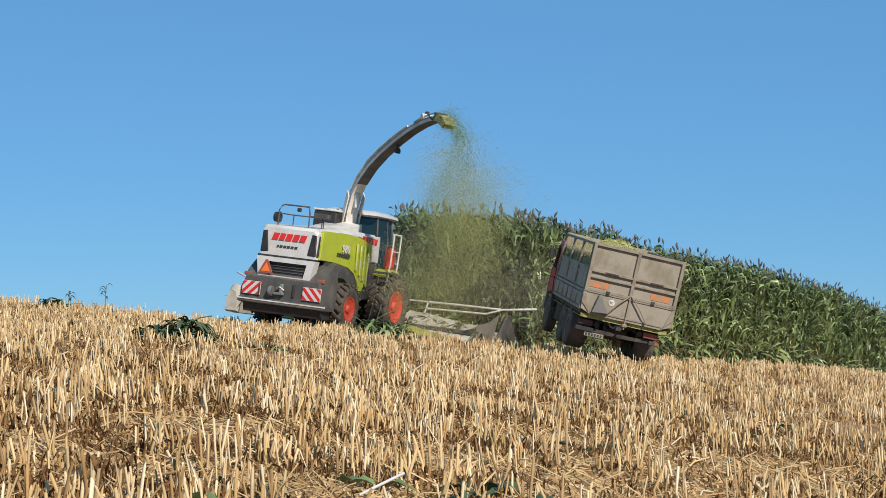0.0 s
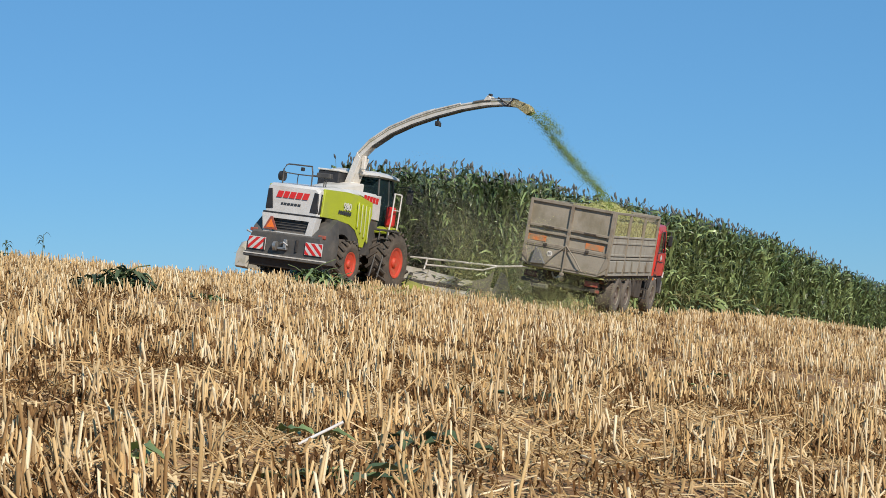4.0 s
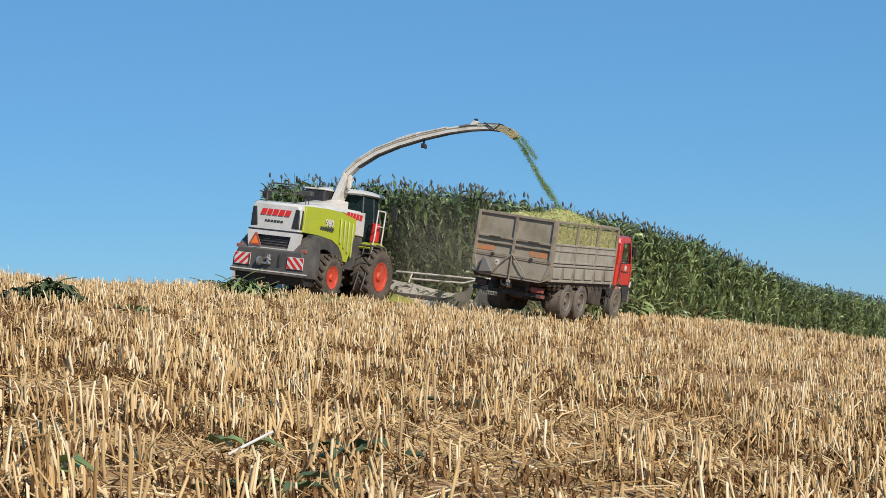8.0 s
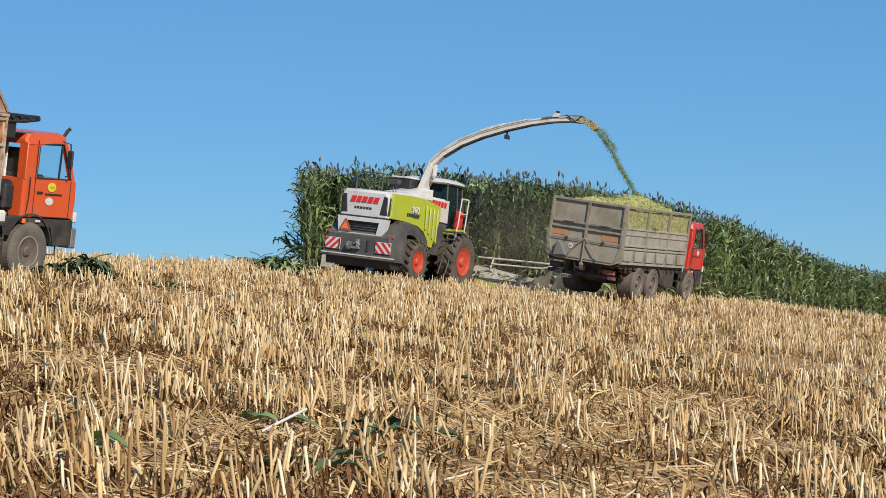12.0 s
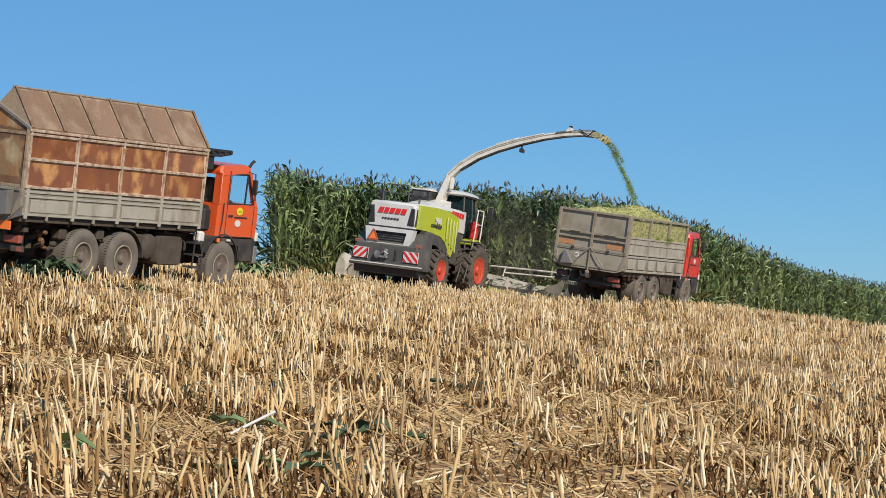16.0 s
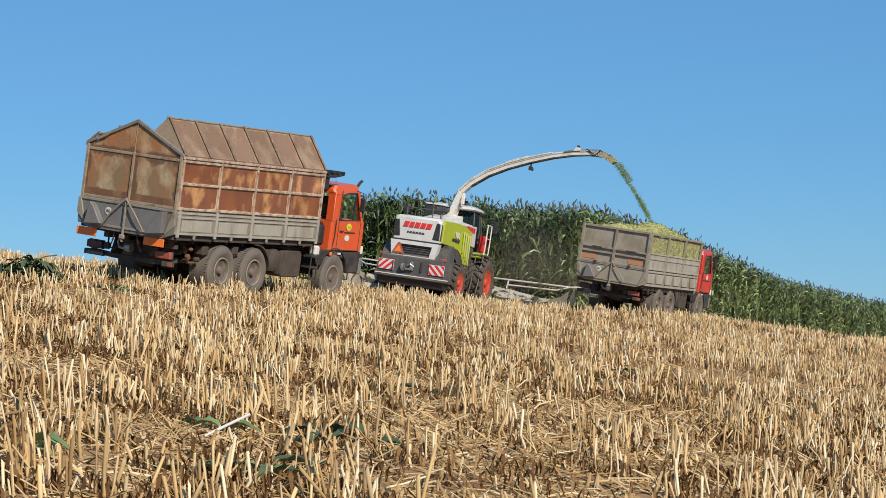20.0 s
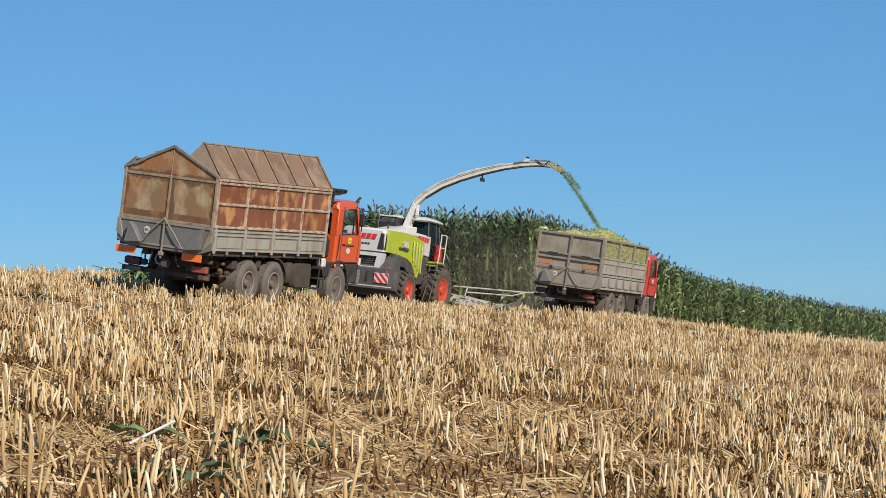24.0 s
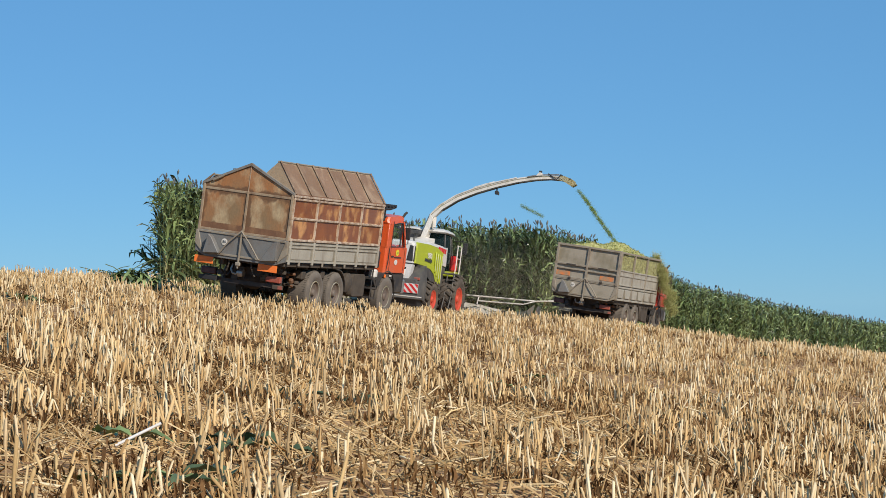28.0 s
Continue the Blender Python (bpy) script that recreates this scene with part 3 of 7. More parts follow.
def pipe(bm, points, radius, sides=8):
    """A round bar along points."""
    pts = [Vector(p) for p in points]
    loops = []
    for k, p in enumerate(pts):
        d = (pts[min(k + 1, len(pts) - 1)] - pts[max(k - 1, 0)]).normalized()
        s = d.cross(Vector((0, 0, 1)) if abs(d.z) < 0.9 else Vector((1, 0, 0))).normalized()
        t = d.cross(s)
        loops.append([p + (s * math.cos(a) + t * math.sin(a)) * radius for a in [2 * math.pi * j / sides for j in range(sides)]])
    return rings(bm, loops)


def lathe(bm, profile, segments=32, centre=(0, 0, 0), caps=True):
    """A profile of (x, radius) turned round the x axis."""
    c = Vector(centre)
    loops = []
    for x, r in profile:
        loops.append([c + Vector((x, r * math.cos(2 * math.pi * k / segments), r * math.sin(2 * math.pi * k / segments))) for k in range(segments)])
    return rings(bm, loops, True, caps)


def lettering(name, text, size, mat, parent, m, depth=0.004, bold=0.0):
    cu = bpy.data.curves.new(name, "FONT")
    cu.body, cu.size, cu.align_x, cu.align_y, cu.extrude, cu.resolution_u = text, size, "CENTER", "CENTER", depth, 2
    cu.offset = bold
    tmp = bpy.data.objects.new(name, cu)
    scene.collection.objects.link(tmp)
    bpy.context.view_layer.update()
    me = bpy.data.meshes.new_from_object(tmp.evaluated_get(bpy.context.evaluated_depsgraph_get()))
    bpy.data.objects.remove(tmp)
    me.materials.clear()
    me.materials.append(mat)
    ob = new(name, me)
    ob.parent = parent
    ob.matrix_local = m
    return ob


FACE_RIGHT = Matrix(((0, 0, 1), (1, 0, 0), (0, 1, 0))).to_4x4()      # reads towards +y, faces +x
FACE_REAR = Matrix(((1, 0, 0), (0, 0, -1), (0, 1, 0))).to_4x4()      # reads towards +x, faces -y


def at(x, y, z, face=None):
    return Matrix.Translation((x, y, z)) @ (face or Matrix.Identity(4))


RUBBER = material("tyre_rubber", (0.060, 0.050, 0.040), 0.9, second=(0.14, 0.11, 0.08), scale=3.0, amount=0.9, spots=(0.16, 0.13, 0.09), spot_scale=5.0, spot_amount=0.5, bump=0.3)
DUSTRUBBER = material("dusty_tyre_rubber", (0.125, 0.106, 0.084), 0.9, second=(0.18, 0.152, 0.118), scale=3.0, amount=0.9, spots=(0.19, 0.155, 0.115), spot_scale=5.0, spot_amount=0.5, bump=0.3)
RIMRED = material("red_rim", (0.60, 0.060, 0.028), 0.5, second=(0.48, 0.075, 0.04), scale=8.0, spots=(0.45, 0.20, 0.10), spot_scale=4.0, spot_amount=0.35)
RIMGREY = material("dusty_grey_rim", (0.155, 0.120, 0.092), 0.7, second=(0.09, 0.06, 0.043), scale=10.0, spots=(0.26, 0.22, 0.17), spot_scale=6.0)
DARKSTEEL = material("dark_chassis", (0.028, 0.026, 0.025), 0.75, second=(0.075, 0.06, 0.045), scale=4.0, amount=0.9, spots=(0.13, 0.10, 0.07), spot_scale=3.0, spot_amount=0.5)
# dusty steel, darkened so that the underbody's shade is part of the colour
DUSTYSTEEL = material("dusty_chassis", (0.060, 0.047, 0.034), 0.85, second=(0.115, 0.090, 0.062), scale=5.0, spots=(0.06, 0.045, 0.03), spot_scale=3.5, spot_amount=0.6)
GREYBODY = material("grey_body_paint", (0.310, 0.270, 0.202), 0.6, second=(0.355, 0.315, 0.240), scale=2.5, amount=0.7, spots=(0.150, 0.125, 0.060), spot_scale=2.2, spot_amount=0.5, bump=0.2, bump_scale=14, streak=1.4)
GREYDARK = material("grey_frame_paint", (0.275, 0.235, 0.175), 0.6, second=(0.30, 0.26, 0.19), scale=4.0, spots=(0.12, 0.075, 0.045), spot_scale=4.0, spot_amount=0.5)
# grey tail paint, darker and bluer to carry the shade of the rear face
TAILGREY = material("shaded_grey_tail_paint", (0.165, 0.163, 0.150), 0.55, second=(0.225, 0.218, 0.196), scale=3.0, spots=(0.120, 0.083, 0.055), spot_scale=3.0, spot_amount=0.4, streak=1.5)
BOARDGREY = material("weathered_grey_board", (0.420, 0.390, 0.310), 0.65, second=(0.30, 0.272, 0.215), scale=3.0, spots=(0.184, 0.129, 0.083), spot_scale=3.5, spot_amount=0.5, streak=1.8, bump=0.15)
# darker twin of BOARDGREY: puts the shade of the boards' recesses into the colour
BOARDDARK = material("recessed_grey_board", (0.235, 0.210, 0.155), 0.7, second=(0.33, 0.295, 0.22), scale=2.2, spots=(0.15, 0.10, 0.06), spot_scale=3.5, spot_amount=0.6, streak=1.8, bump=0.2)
FRAMETAN = material("tan_frame_paint", (0.56, 0.46, 0.35), 0.6, second=(0.34, 0.23, 0.14), scale=5.0, amount=0.95, spots=(0.17, 0.075, 0.035), spot_scale=7.0, spot_amount=0.75)
REARTAN = material("brown_grey_frame_paint", (0.37, 0.285, 0.185), 0.65, second=(0.27, 0.185, 0.11), scale=4.0, amount=0.8, spots=(0.15, 0.075, 0.038), spot_scale=6.0, spot_amount=0.6)
GABLEGREY = material("worn_gable_edge_paint", (0.20, 0.185, 0.16), 0.6, second=(0.27, 0.235, 0.18), scale=5.0, spots=(0.12, 0.07, 0.04), spot_scale=5.0, spot_amount=0.5)
RIBTAN = material("tan_rib_paint", (0.30, 0.215, 0.14), 0.7, second=(0.17, 0.105, 0.06), scale=5.0, amount=0.9, spots=(0.13, 0.065, 0.03), spot_scale=4.0, spot_amount=0.7)
RUST = material("rusty_sheet", (0.360, 0.118, 0.032), 0.55, second=(0.200, 0.066, 0.030), scale=2.6, amount=1.0, other=(0.165, 0.070, 0.043), spots=(0.66, 0.35, 0.13), spot_scale=2.4, spot_amount=0.75, piece=0.25, bump=0.2, bump_scale=18, streak=1.2, edge=(0.60, 0.44, 0.28), edge_width=0.040)
# the dark edge paints in shade round the recessed rear sheets
TANRUST = material("tan_rusty_sheet", (0.245, 0.160, 0.078), 0.6, second=(0.36, 0.150, 0.050), scale=1.8, amount=1.0, spots=(0.54, 0.42, 0.245), spot_scale=2.3, spot_amount=0.75, bump=0.25, bump_scale=14, streak=1.7, edge=(0.13, 0.066, 0.030), edge_width=0.12, edge_axes="XZ")
ROOFRUST = material("faded_rusty_roof_sheet", (0.27, 0.165, 0.095), 0.7, second=(0.19, 0.100, 0.055), scale=1.6, spots=(0.42, 0.30, 0.19), spot_scale=1.7, spot_amount=0.6, bump=0.3, bump_scale=6, streak=1.2, piece=0.2, other=(0.22, 0.135, 0.085), edge=(0.36, 0.27, 0.17), edge_width=0.05)
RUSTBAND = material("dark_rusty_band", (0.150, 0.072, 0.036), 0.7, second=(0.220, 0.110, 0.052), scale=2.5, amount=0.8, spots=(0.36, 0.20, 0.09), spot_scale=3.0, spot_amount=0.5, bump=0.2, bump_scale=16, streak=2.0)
ORANGE = material("orange_cab_paint", (0.70, 0.098, 0.020), 0.42, second=(0.66, 0.095, 0.02), scale=2.0, spots=(0.55, 0.14, 0.06), spot_scale=2.0, spot_amount=0.35, coat=0.2)
REDCAB = material("red_cab_paint", (0.66, 0.035, 0.018), 0.42, second=(0.55, 0.035, 0.02), scale=2.0, spots=(0.42, 0.09, 0.05), spot_scale=2.0, spot_amount=0.35, coat=0.2)
GLASS = material("tinted_glass", (0.022, 0.028, 0.03), 0.08, fine=0.0)
GLASS.node_tree.nodes["Principled BSDF"].inputs["Specular IOR Level"].default_value = 0.7
PANE = material("clear_glass", (0.9, 0.95, 0.95), 0.03, fine=0.0)
PANE.node_tree.nodes["Principled BSDF"].inputs["Transmission Weight"].default_value = 1.0
PANE.node_tree.nodes["Principled BSDF"].inputs["IOR"].default_value = 1.1


# green tint lowered to near black: the dim cab interior is in the glass colour
CABGLASS = material("green_tinted_glass", (0.045, 0.080, 0.088), 0.04, fine=0.0)
CABGLASS.node_tree.nodes["Principled BSDF"].inputs["Transmission Weight"].default_value = 0.7
CABGLASS.node_tree.nodes["Principled BSDF"].inputs["IOR"].default_value = 1.06


def pane(name, bm, parent):
    ob = part(name, bm, PANE, parent)
    ob.visible_shadow = False
    return ob


BLACKPLASTIC = material("black_plastic", (0.02, 0.02, 0.021), 0.55, second=(0.05, 0.045, 0.04), scale=5.0)
SIGNAL = material("orange_reflector", (0.95, 0.19, 0.02), 0.45, second=(0.85, 0.25, 0.06), scale=12.0)
SIGNAL_WORN = material("worn_orange_marker", (0.66, 0.19, 0.045), 0.6, second=(0.34, 0.23, 0.13), scale=6.0, amount=1.0, spots=(0.27, 0.22, 0.15), spot_scale=5.0, spot_amount=0.95)
LAMPRED = material("red_lamp_lens", (0.36, 0.070, 0.038), 0.5, second=(0.26, 0.13, 0.09), scale=6, amount=0.8)
LAMPDARK = material("dark_red_lamp_lens", (0.075, 0.022, 0.024), 0.45, second=(0.12, 0.06, 0.05), scale=6, amount=0.8)
LAMPWHITE = material("white_lamp_lens", (0.72, 0.70, 0.64), 0.3, second=(0.6, 0.57, 0.5), scale=10)
WHITE = material("white_paint", (0.66, 0.645, 0.60), 0.4, second=(0.55, 0.525, 0.465), scale=2.0, amount=0.6, spots=(0.50, 0.46, 0.38), spot_scale=2.2, spot_amount=0.4, coat=0.2)
WHITEDUST = material("dusty_white_paint", (0.72, 0.68, 0.60), 0.55, second=(0.54, 0.50, 0.42), scale=3.0, spots=(0.36, 0.33, 0.24), spot_scale=2.5, spot_amount=0.6)
SEEDGREEN = material("seed_green_paint", (0.45, 0.51, 0.030), 0.42, second=(0.39, 0.44, 0.04), scale=1.6, amount=0.6, spots=(0.36, 0.38, 0.10), spot_scale=2.0, spot_amount=0.35, coat=0.2)
SLATE = material("slate_grey_paint", (0.062, 0.060, 0.056), 0.6, second=(0.115, 0.105, 0.088), scale=2.5, amount=0.8, spots=(0.20, 0.175, 0.14), spot_scale=2.0, spot_amount=0.4)
BRANDRED = material("red_lettering", (0.62, 0.025, 0.02), 0.5)
INK = material("dark_lettering", (0.04, 0.045, 0.05), 0.5)
DIRTYGREY = material("crop_stained_grey_paint", (0.34, 0.31, 0.235), 0.7, second=(0.22, 0.20, 0.13), scale=3.0, amount=0.9, spots=(0.17, 0.18, 0.07), spot_scale=2.5, spot_amount=0.6)
DUSTGREEN = material("dusty_green_paint", (0.34, 0.36, 0.06), 0.6, second=(0.28, 0.26, 0.12), scale=3.0, amount=0.9, spots=(0.14, 0.15, 0.05), spot_scale=3.0, spot_amount=0.6)
HEADPALE = material("pale_header_sheet", (0.52, 0.49, 0.42), 0.6, second=(0.40, 0.36, 0.27), scale=2.6, amount=0.8, spots=(0.28, 0.26, 0.12), spot_scale=2.2, spot_amount=0.55, bump=0.2, bump_scale=9)
STEEL = material("bare_steel", (0.45, 0.44, 0.41), 0.4, 0.7, second=(0.30, 0.28, 0.25), scale=6.0)
FIRERED = material("red_canister_paint", (0.60, 0.03, 0.025), 0.4)
STAINED = material("chaff_stained_steel", (0.60, 0.52, 0.26), 0.7, second=(0.66, 0.62, 0.45), scale=4.0, spots=(0.25, 0.24, 0.07), spot_scale=3.0)
YELLOW = material("yellow_sticker", (0.75, 0.62, 0.03), 0.5)


def tread_wheel(name, parent, x, y, radius, width, rim_r, rim_mat, hub_mat, lugs=0, outer=1):
    """A wheel with its tyre; the rim and hub are its parts. outer: +1 for the right side."""
    bm = bmesh.new()
    w, r = width / 2, radius
    body = r - (0.045 if lugs else 0.0)
    prof = [(-w * 0.8, rim_r), (-w, rim_r + (r - rim_r) * 0.35), (-w * 0.98, body - (r - rim_r) * 0.3), (-w * 0.82, body - 0.02), (-w * 0.4, body), (w * 0.4, body), (w * 0.82, body - 0.02), (w * 0.98, body - (r - rim_r) * 0.3), (w, rim_r + (r - rim_r) * 0.35), (w * 0.8, rim_r)]
    lathe(bm, prof, 40, (0, 0, 0), False)
    lug_poses = []
    if lugs:
        for k in range(lugs):
            for side in (-1, 1):
                a = 2 * math.pi * (k + (0.5 if side > 0 else 0)) / lugs
                m = Matrix.Rotation(a, 4, "X") @ Matrix.Translation((side * w * 0.5, 0, body - 0.01)) @ Matrix.Rotation(side * radians(-38), 4, "Z")
                lug_poses.append(m)
    else:
        for k in range(60):
            for side in (-1, 1):
                a = 2 * math.pi * (k + (0.5 if side > 0 else 0)) / 60
                m = Matrix.Rotation(a, 4, "X") @ Matrix.Translation((side * w * 0.46, 0, body - 0.007))
                box(bm, -w * 0.27, w * 0.27, -0.021, 0.021, -0.012, 0.009, 0, m)
    wheel = part(name, bm, RUBBER if lugs else DUSTRUBBER, parent, "", Matrix.Translation((x, y, radius)))
    if lugs:
        bm = bmesh.new()
        prism(bm, [(-w * 0.62, -0.05), (-w * 0.62, 0.05), (w * 0.62, 0.036), (w * 0.62, -0.036)], "z", -0.02, 0.062, 0.006)
        lug = part("lug", bm, RUBBER, wheel, "", lug_poses[0])
        for m in lug_poses[1:]:
            more = new("lug", lug.data)
            more.parent = wheel
            more.matrix_local = m
    bm = bmesh.new()
    o = outer
    lathe(bm, [(o * w * 0.62, 0.02), (o * w * 0.62, rim_r * 0.5), (o * w * 0.68, rim_r * 0.62), (o * w * 0.72, rim_r * 0.84), (o * w * 0.85, rim_r * 0.93), (o * w * 0.88, rim_r * 1.03), (o * w * 0.7, rim_r * 1.04), (0.0, rim_r * 0.98), (-o * w * 0.7, rim_r)], 32)
    rim = part("rim", bm, rim_mat, wheel)
    bm = bmesh.new()
    lathe(bm, [(o * w * 0.4, rim_r * 0.36), (o * w * 0.72, rim_r * 0.34), (o * w * 0.86, rim_r * 0.24), (o * w * 0.88, 0.01)], 20)
    for k in range(10):
        a = 2 * math.pi * k / 10
        lathe(bm, [(o * w * 0.45, 0.022), (o * w * 0.62, 0.022), (o * w * 0.63, 0.005)], 6, (0, rim_r * 0.5 * math.cos(a), rim_r * 0.5 * math.sin(a)))
    part("hub", bm, hub_mat, wheel)
    if not lugs:
        bm = bmesh.new()
        lathe(bm, [(o * w * 0.86, rim_r * 0.95), (o * w * 0.905, rim_r * 0.97), (o * w * 0.905, rim_r * 1.04), (o * w * 0.86, rim_r * 1.06)], 32, (0, 0, 0), False)
        part("rim_flange", bm, DIRTYGREY, rim, "pale worn flange of the rim")
    return wheel


def leaf_strip(bm, start, out, size, wide, lift, droop, curl, seed):
    """One long leaf with a folded midrib, lying or arching."""
    r = random.Random(seed)
    n = 7
    d = Vector(out).normalized()
    s = Vector((-d.y, d.x, 0))
    rows = []
    for k in range(n + 1):
        t = k / n
        p = Vector(start) + d * size * t + s * curl * t * t + Vector((0, 0, lift * math.sin(t * 2.6) - droop * t * t + r.uniform(-0.01, 0.01)))
        w = wide * (0.35 + 1.3 * t * (1 - t) * 2) * (1 - 0.9 * t ** 4) / 2
        tilt = r.uniform(-0.3, 0.3)
        rows.append((bm.verts.new(p - s * w + Vector((0, 0, w * (0.5 + tilt)))), bm.verts.new(p), bm.verts.new(p + s * w + Vector((0, 0, w * (0.5 - tilt))))))
    for a, b in zip(rows, rows[1:]):
        bm.faces.new((a[0], a[1], b[1], b[0]))
        bm.faces.new((a[1], a[2], b[2], b[1]))

# ---- the two trucks: origin on the ground under the rear axle, y ahead ----
ROLLING = []


def truck_base(truck, cab_mat, sticker):
    """Chassis, wheels, cab and fittings of a three-axle tipper."""
    for y, w, big, dz in ((0.0, 0.58, 0.56, 0.03), (1.34, 0.58, 0.56, 0.01), (4.90, 0.32, 0.56, -0.07 if sticker else 0.0)):
        for s in (-1, 1):
            x = s * (1.24 - w / 2)
            wheel = tread_wheel("wheel", truck, x, y, big, w, 0.285, RIMGREY, RIMGREY, 0, s)
            ROLLING.append((truck, wheel, (x, y, big + dz), big))
    bm = bmesh.new()
    for s in (-1, 1):
        box(bm, s * 0.42 - 0.05, s * 0.42 + 0.05, -1.55, 5.9, 0.86, 1.12, 0.01)
    for y in (-1.5, -0.6, 0.65, 2.0, 3.3, 4.4):
        box(bm, -0.42, 0.42, y - 0.06, y + 0.06, 0.88, 1.08)
    lathe(bm, [(-1.0, 0.1), (1.0, 0.1)], 12, (0, 0, 0.56))
    lathe(bm, [(-1.0, 0.1), (1.0, 0.1)], 12, (0, 1.34, 0.56))
    lathe(bm, [(-0.95, 0.08), (0.95, 0.08)], 12, (0, 4.9, 0.56))
    box(bm, -0.22, 0.22, -0.3, 5.2, 0.45, 0.72, 0.03)
    part("chassis_frame", bm, DARKSTEEL, truck)
    # rear cross beam, lamps, coupling and axle housing
    bm = bmesh.new()
    rings(bm, [[(x, -1.70, z), (x, -1.58, z), (x, -1.58, z + 0.10), (x, -1.70, z + 0.10)] for x, z in ((-1.12, 0.66), (-0.5, 0.62), (0.3, 0.62), (0.95, 0.66))])
    for s in (-1, 1):
        prism(bm, [(-1.68, 0.64), (-1.30, 0.70), (-1.10, 1.16), (-1.52, 1.16)], "x", s * 0.60 - 0.03, s * 0.60 + 0.03, 0.01)
    part("rear_beam", bm, DARKSTEEL, truck)
    bm = bmesh.new()
    lathe(bm, [(-0.34, 0.03), (-0.30, 0.20), (-0.14, 0.31), (0.14, 0.31), (0.30, 0.20), (0.34, 0.03)], 18, (-0.05, -1.12, 0.82))
    part("axle_housing", bm, DARKSTEEL, truck)
    bm = bmesh.new()
    lathe(bm, [(-0.07, 0.05), (-0.07, 0.1), (0.07, 0.1), (0.07, 0.05)], 14, (-0.08, -1.76, 0.90))
    pipe(bm, [(-0.34, -1.74, 1.10), (-0.36, -1.78, 0.98), (-0.30, -1.80, 0.88), (-0.20, -1.80, 0.86), (-0.17, -1.78, 0.93)], 0.028, 7)
    part("coupling", bm, STEEL, truck, "worn steel trailer coupling and hook")
    for x, lens, low in ((-0.98, LAMPDARK, BLACKPLASTIC), (0.82, LAMPRED, DUSTYSTEEL)):
        bm = bmesh.new()
        box(bm, x - 0.20, x + 0.20, -1.80, -1.68, 0.78, 0.94, 0.018)
        light = part("tail_light", bm, lens, truck, "dusty red tail light cluster")
        bm = bmesh.new()
        box(bm, x - 0.205, x + 0.205, -1.70, -1.655, 0.765, 0.955, 0.01)
        part("lamp_back", bm, BLACKPLASTIC, light)
        bm = bmesh.new()
        box(bm, x - 0.25 + 0.24 * (x > 0), x + 0.25, -1.79, -1.66, 0.62, 0.735, 0.012)
        part("lamp_box", bm, low, truck)
        bm = bmesh.new()
        lathe(bm, [(-0.03, 0.02), (-0.04, 0.075), (0.04, 0.08), (0.05, 0.02)], 14)
        part("round_lamp", bm, BLACKPLASTIC if x < 0 else DUSTYSTEEL, truck, "", at(x + (0.30 if x < 0 else -0.30), -1.72, 0.86) @ Matrix.Rotation(radians(90), 4, "Z"))
    bm = bmesh.new()
    box(bm, 0.97, 1.09, -1.797, -1.785, 0.635, 0.72, 0.003)
    part("side_marker", bm, LAMPRED, truck, "small red marker lamp")
    # brackets and lumps of dirt before the rear wheels
    r = random.Random(9 if sticker else 17)
    for k in range(14):
        bm = bmesh.new()
        m = Matrix.Translation((r.uniform(0.62, 1.12), r.uniform(-1.15, -0.68), r.uniform(0.70, 1.14))) @ Matrix.Rotation(r.uniform(-0.7, 0.7), 4, "X") @ Matrix.Rotation(r.uniform(-0.7, 0.7), 4, "Z")
        a, b, c = r.uniform(0.02, 0.11), r.uniform(0.02, 0.10), r.uniform(0.02, 0.07)
        box(bm, -a, a, -b, b, -c, c, min(a, b, c) * 0.6, m)
        part("bracket", bm, (DUSTYSTEEL, RUSTBAND, DARKSTEEL)[k % 3], truck)
    if not sticker:
        bm = bmesh.new()
        box(bm, -0.95, -0.42, -1.755, -1.725, 0.50, 0.615, 0.005)
        part("number_plate", bm, DIRTYGREY, truck, "dirty pale plate with dark bars")
        bm = bmesh.new()
        for k in range(6):
            box(bm, -0.92 + k * 0.08, -0.87 + k * 0.08, -1.762, -1.756, 0.525, 0.59)
        part("plate_bars", bm, INK, truck)
    # mudguards between and before the rear wheels
    for s in (-1, 1):
        for y0, a0, a1 in ((1.34, 5, 95), (4.9, 10, 170)):
            bm = bmesh.new()
            arc = [(y0 + 0.66 * math.cos(radians(a)), 0.56 + 0.66 * math.sin(radians(a))) for a in range(a0, a1 + 1, 15)]
            inner = [(y0 + (p[0] - y0) * 0.955, 0.56 + (p[1] - 0.56) * 0.955) for p in arc]
            prism(bm, arc + inner[::-1], "x", s * 0.70, s * 1.22)
            part("mudguard", bm, DARKSTEEL, truck)
    # tank, air vessel, battery box and steps along the right side; spare box on the left
    for s in (-1, 1):
        bm = bmesh.new()
        prism(bm, [(2.55, 0.55), (2.62, 0.48), (3.38, 0.48), (3.45, 0.55), (3.45, 1.02), (3.38, 1.09), (2.62, 1.09), (2.55, 1.02)], "x", s * 0.62, s * 1.16, 0.02)
        part("fuel_tank", bm, DUSTYSTEEL, truck, "dust-covered steel fuel tank")
        bm = bmesh.new()
        lathe(bm, [(-0.02, 0.02), (-0.02, 0.24), (0.0, 0.26), (0.42, 0.26), (0.46, 0.2), (0.46, 0.02)], 20, (s * 0.95 - 0.2, 2.22, 0.86))
        part("air_vessel", bm, DUSTYSTEEL, truck)
        bm = bmesh.new()
        for z in (0.45, 0.72, 0.98):
            box(bm, s * 1.06 - 0.13, s * 1.06 + 0.13, 3.86, 4.20, z - 0.02, z + 0.02)
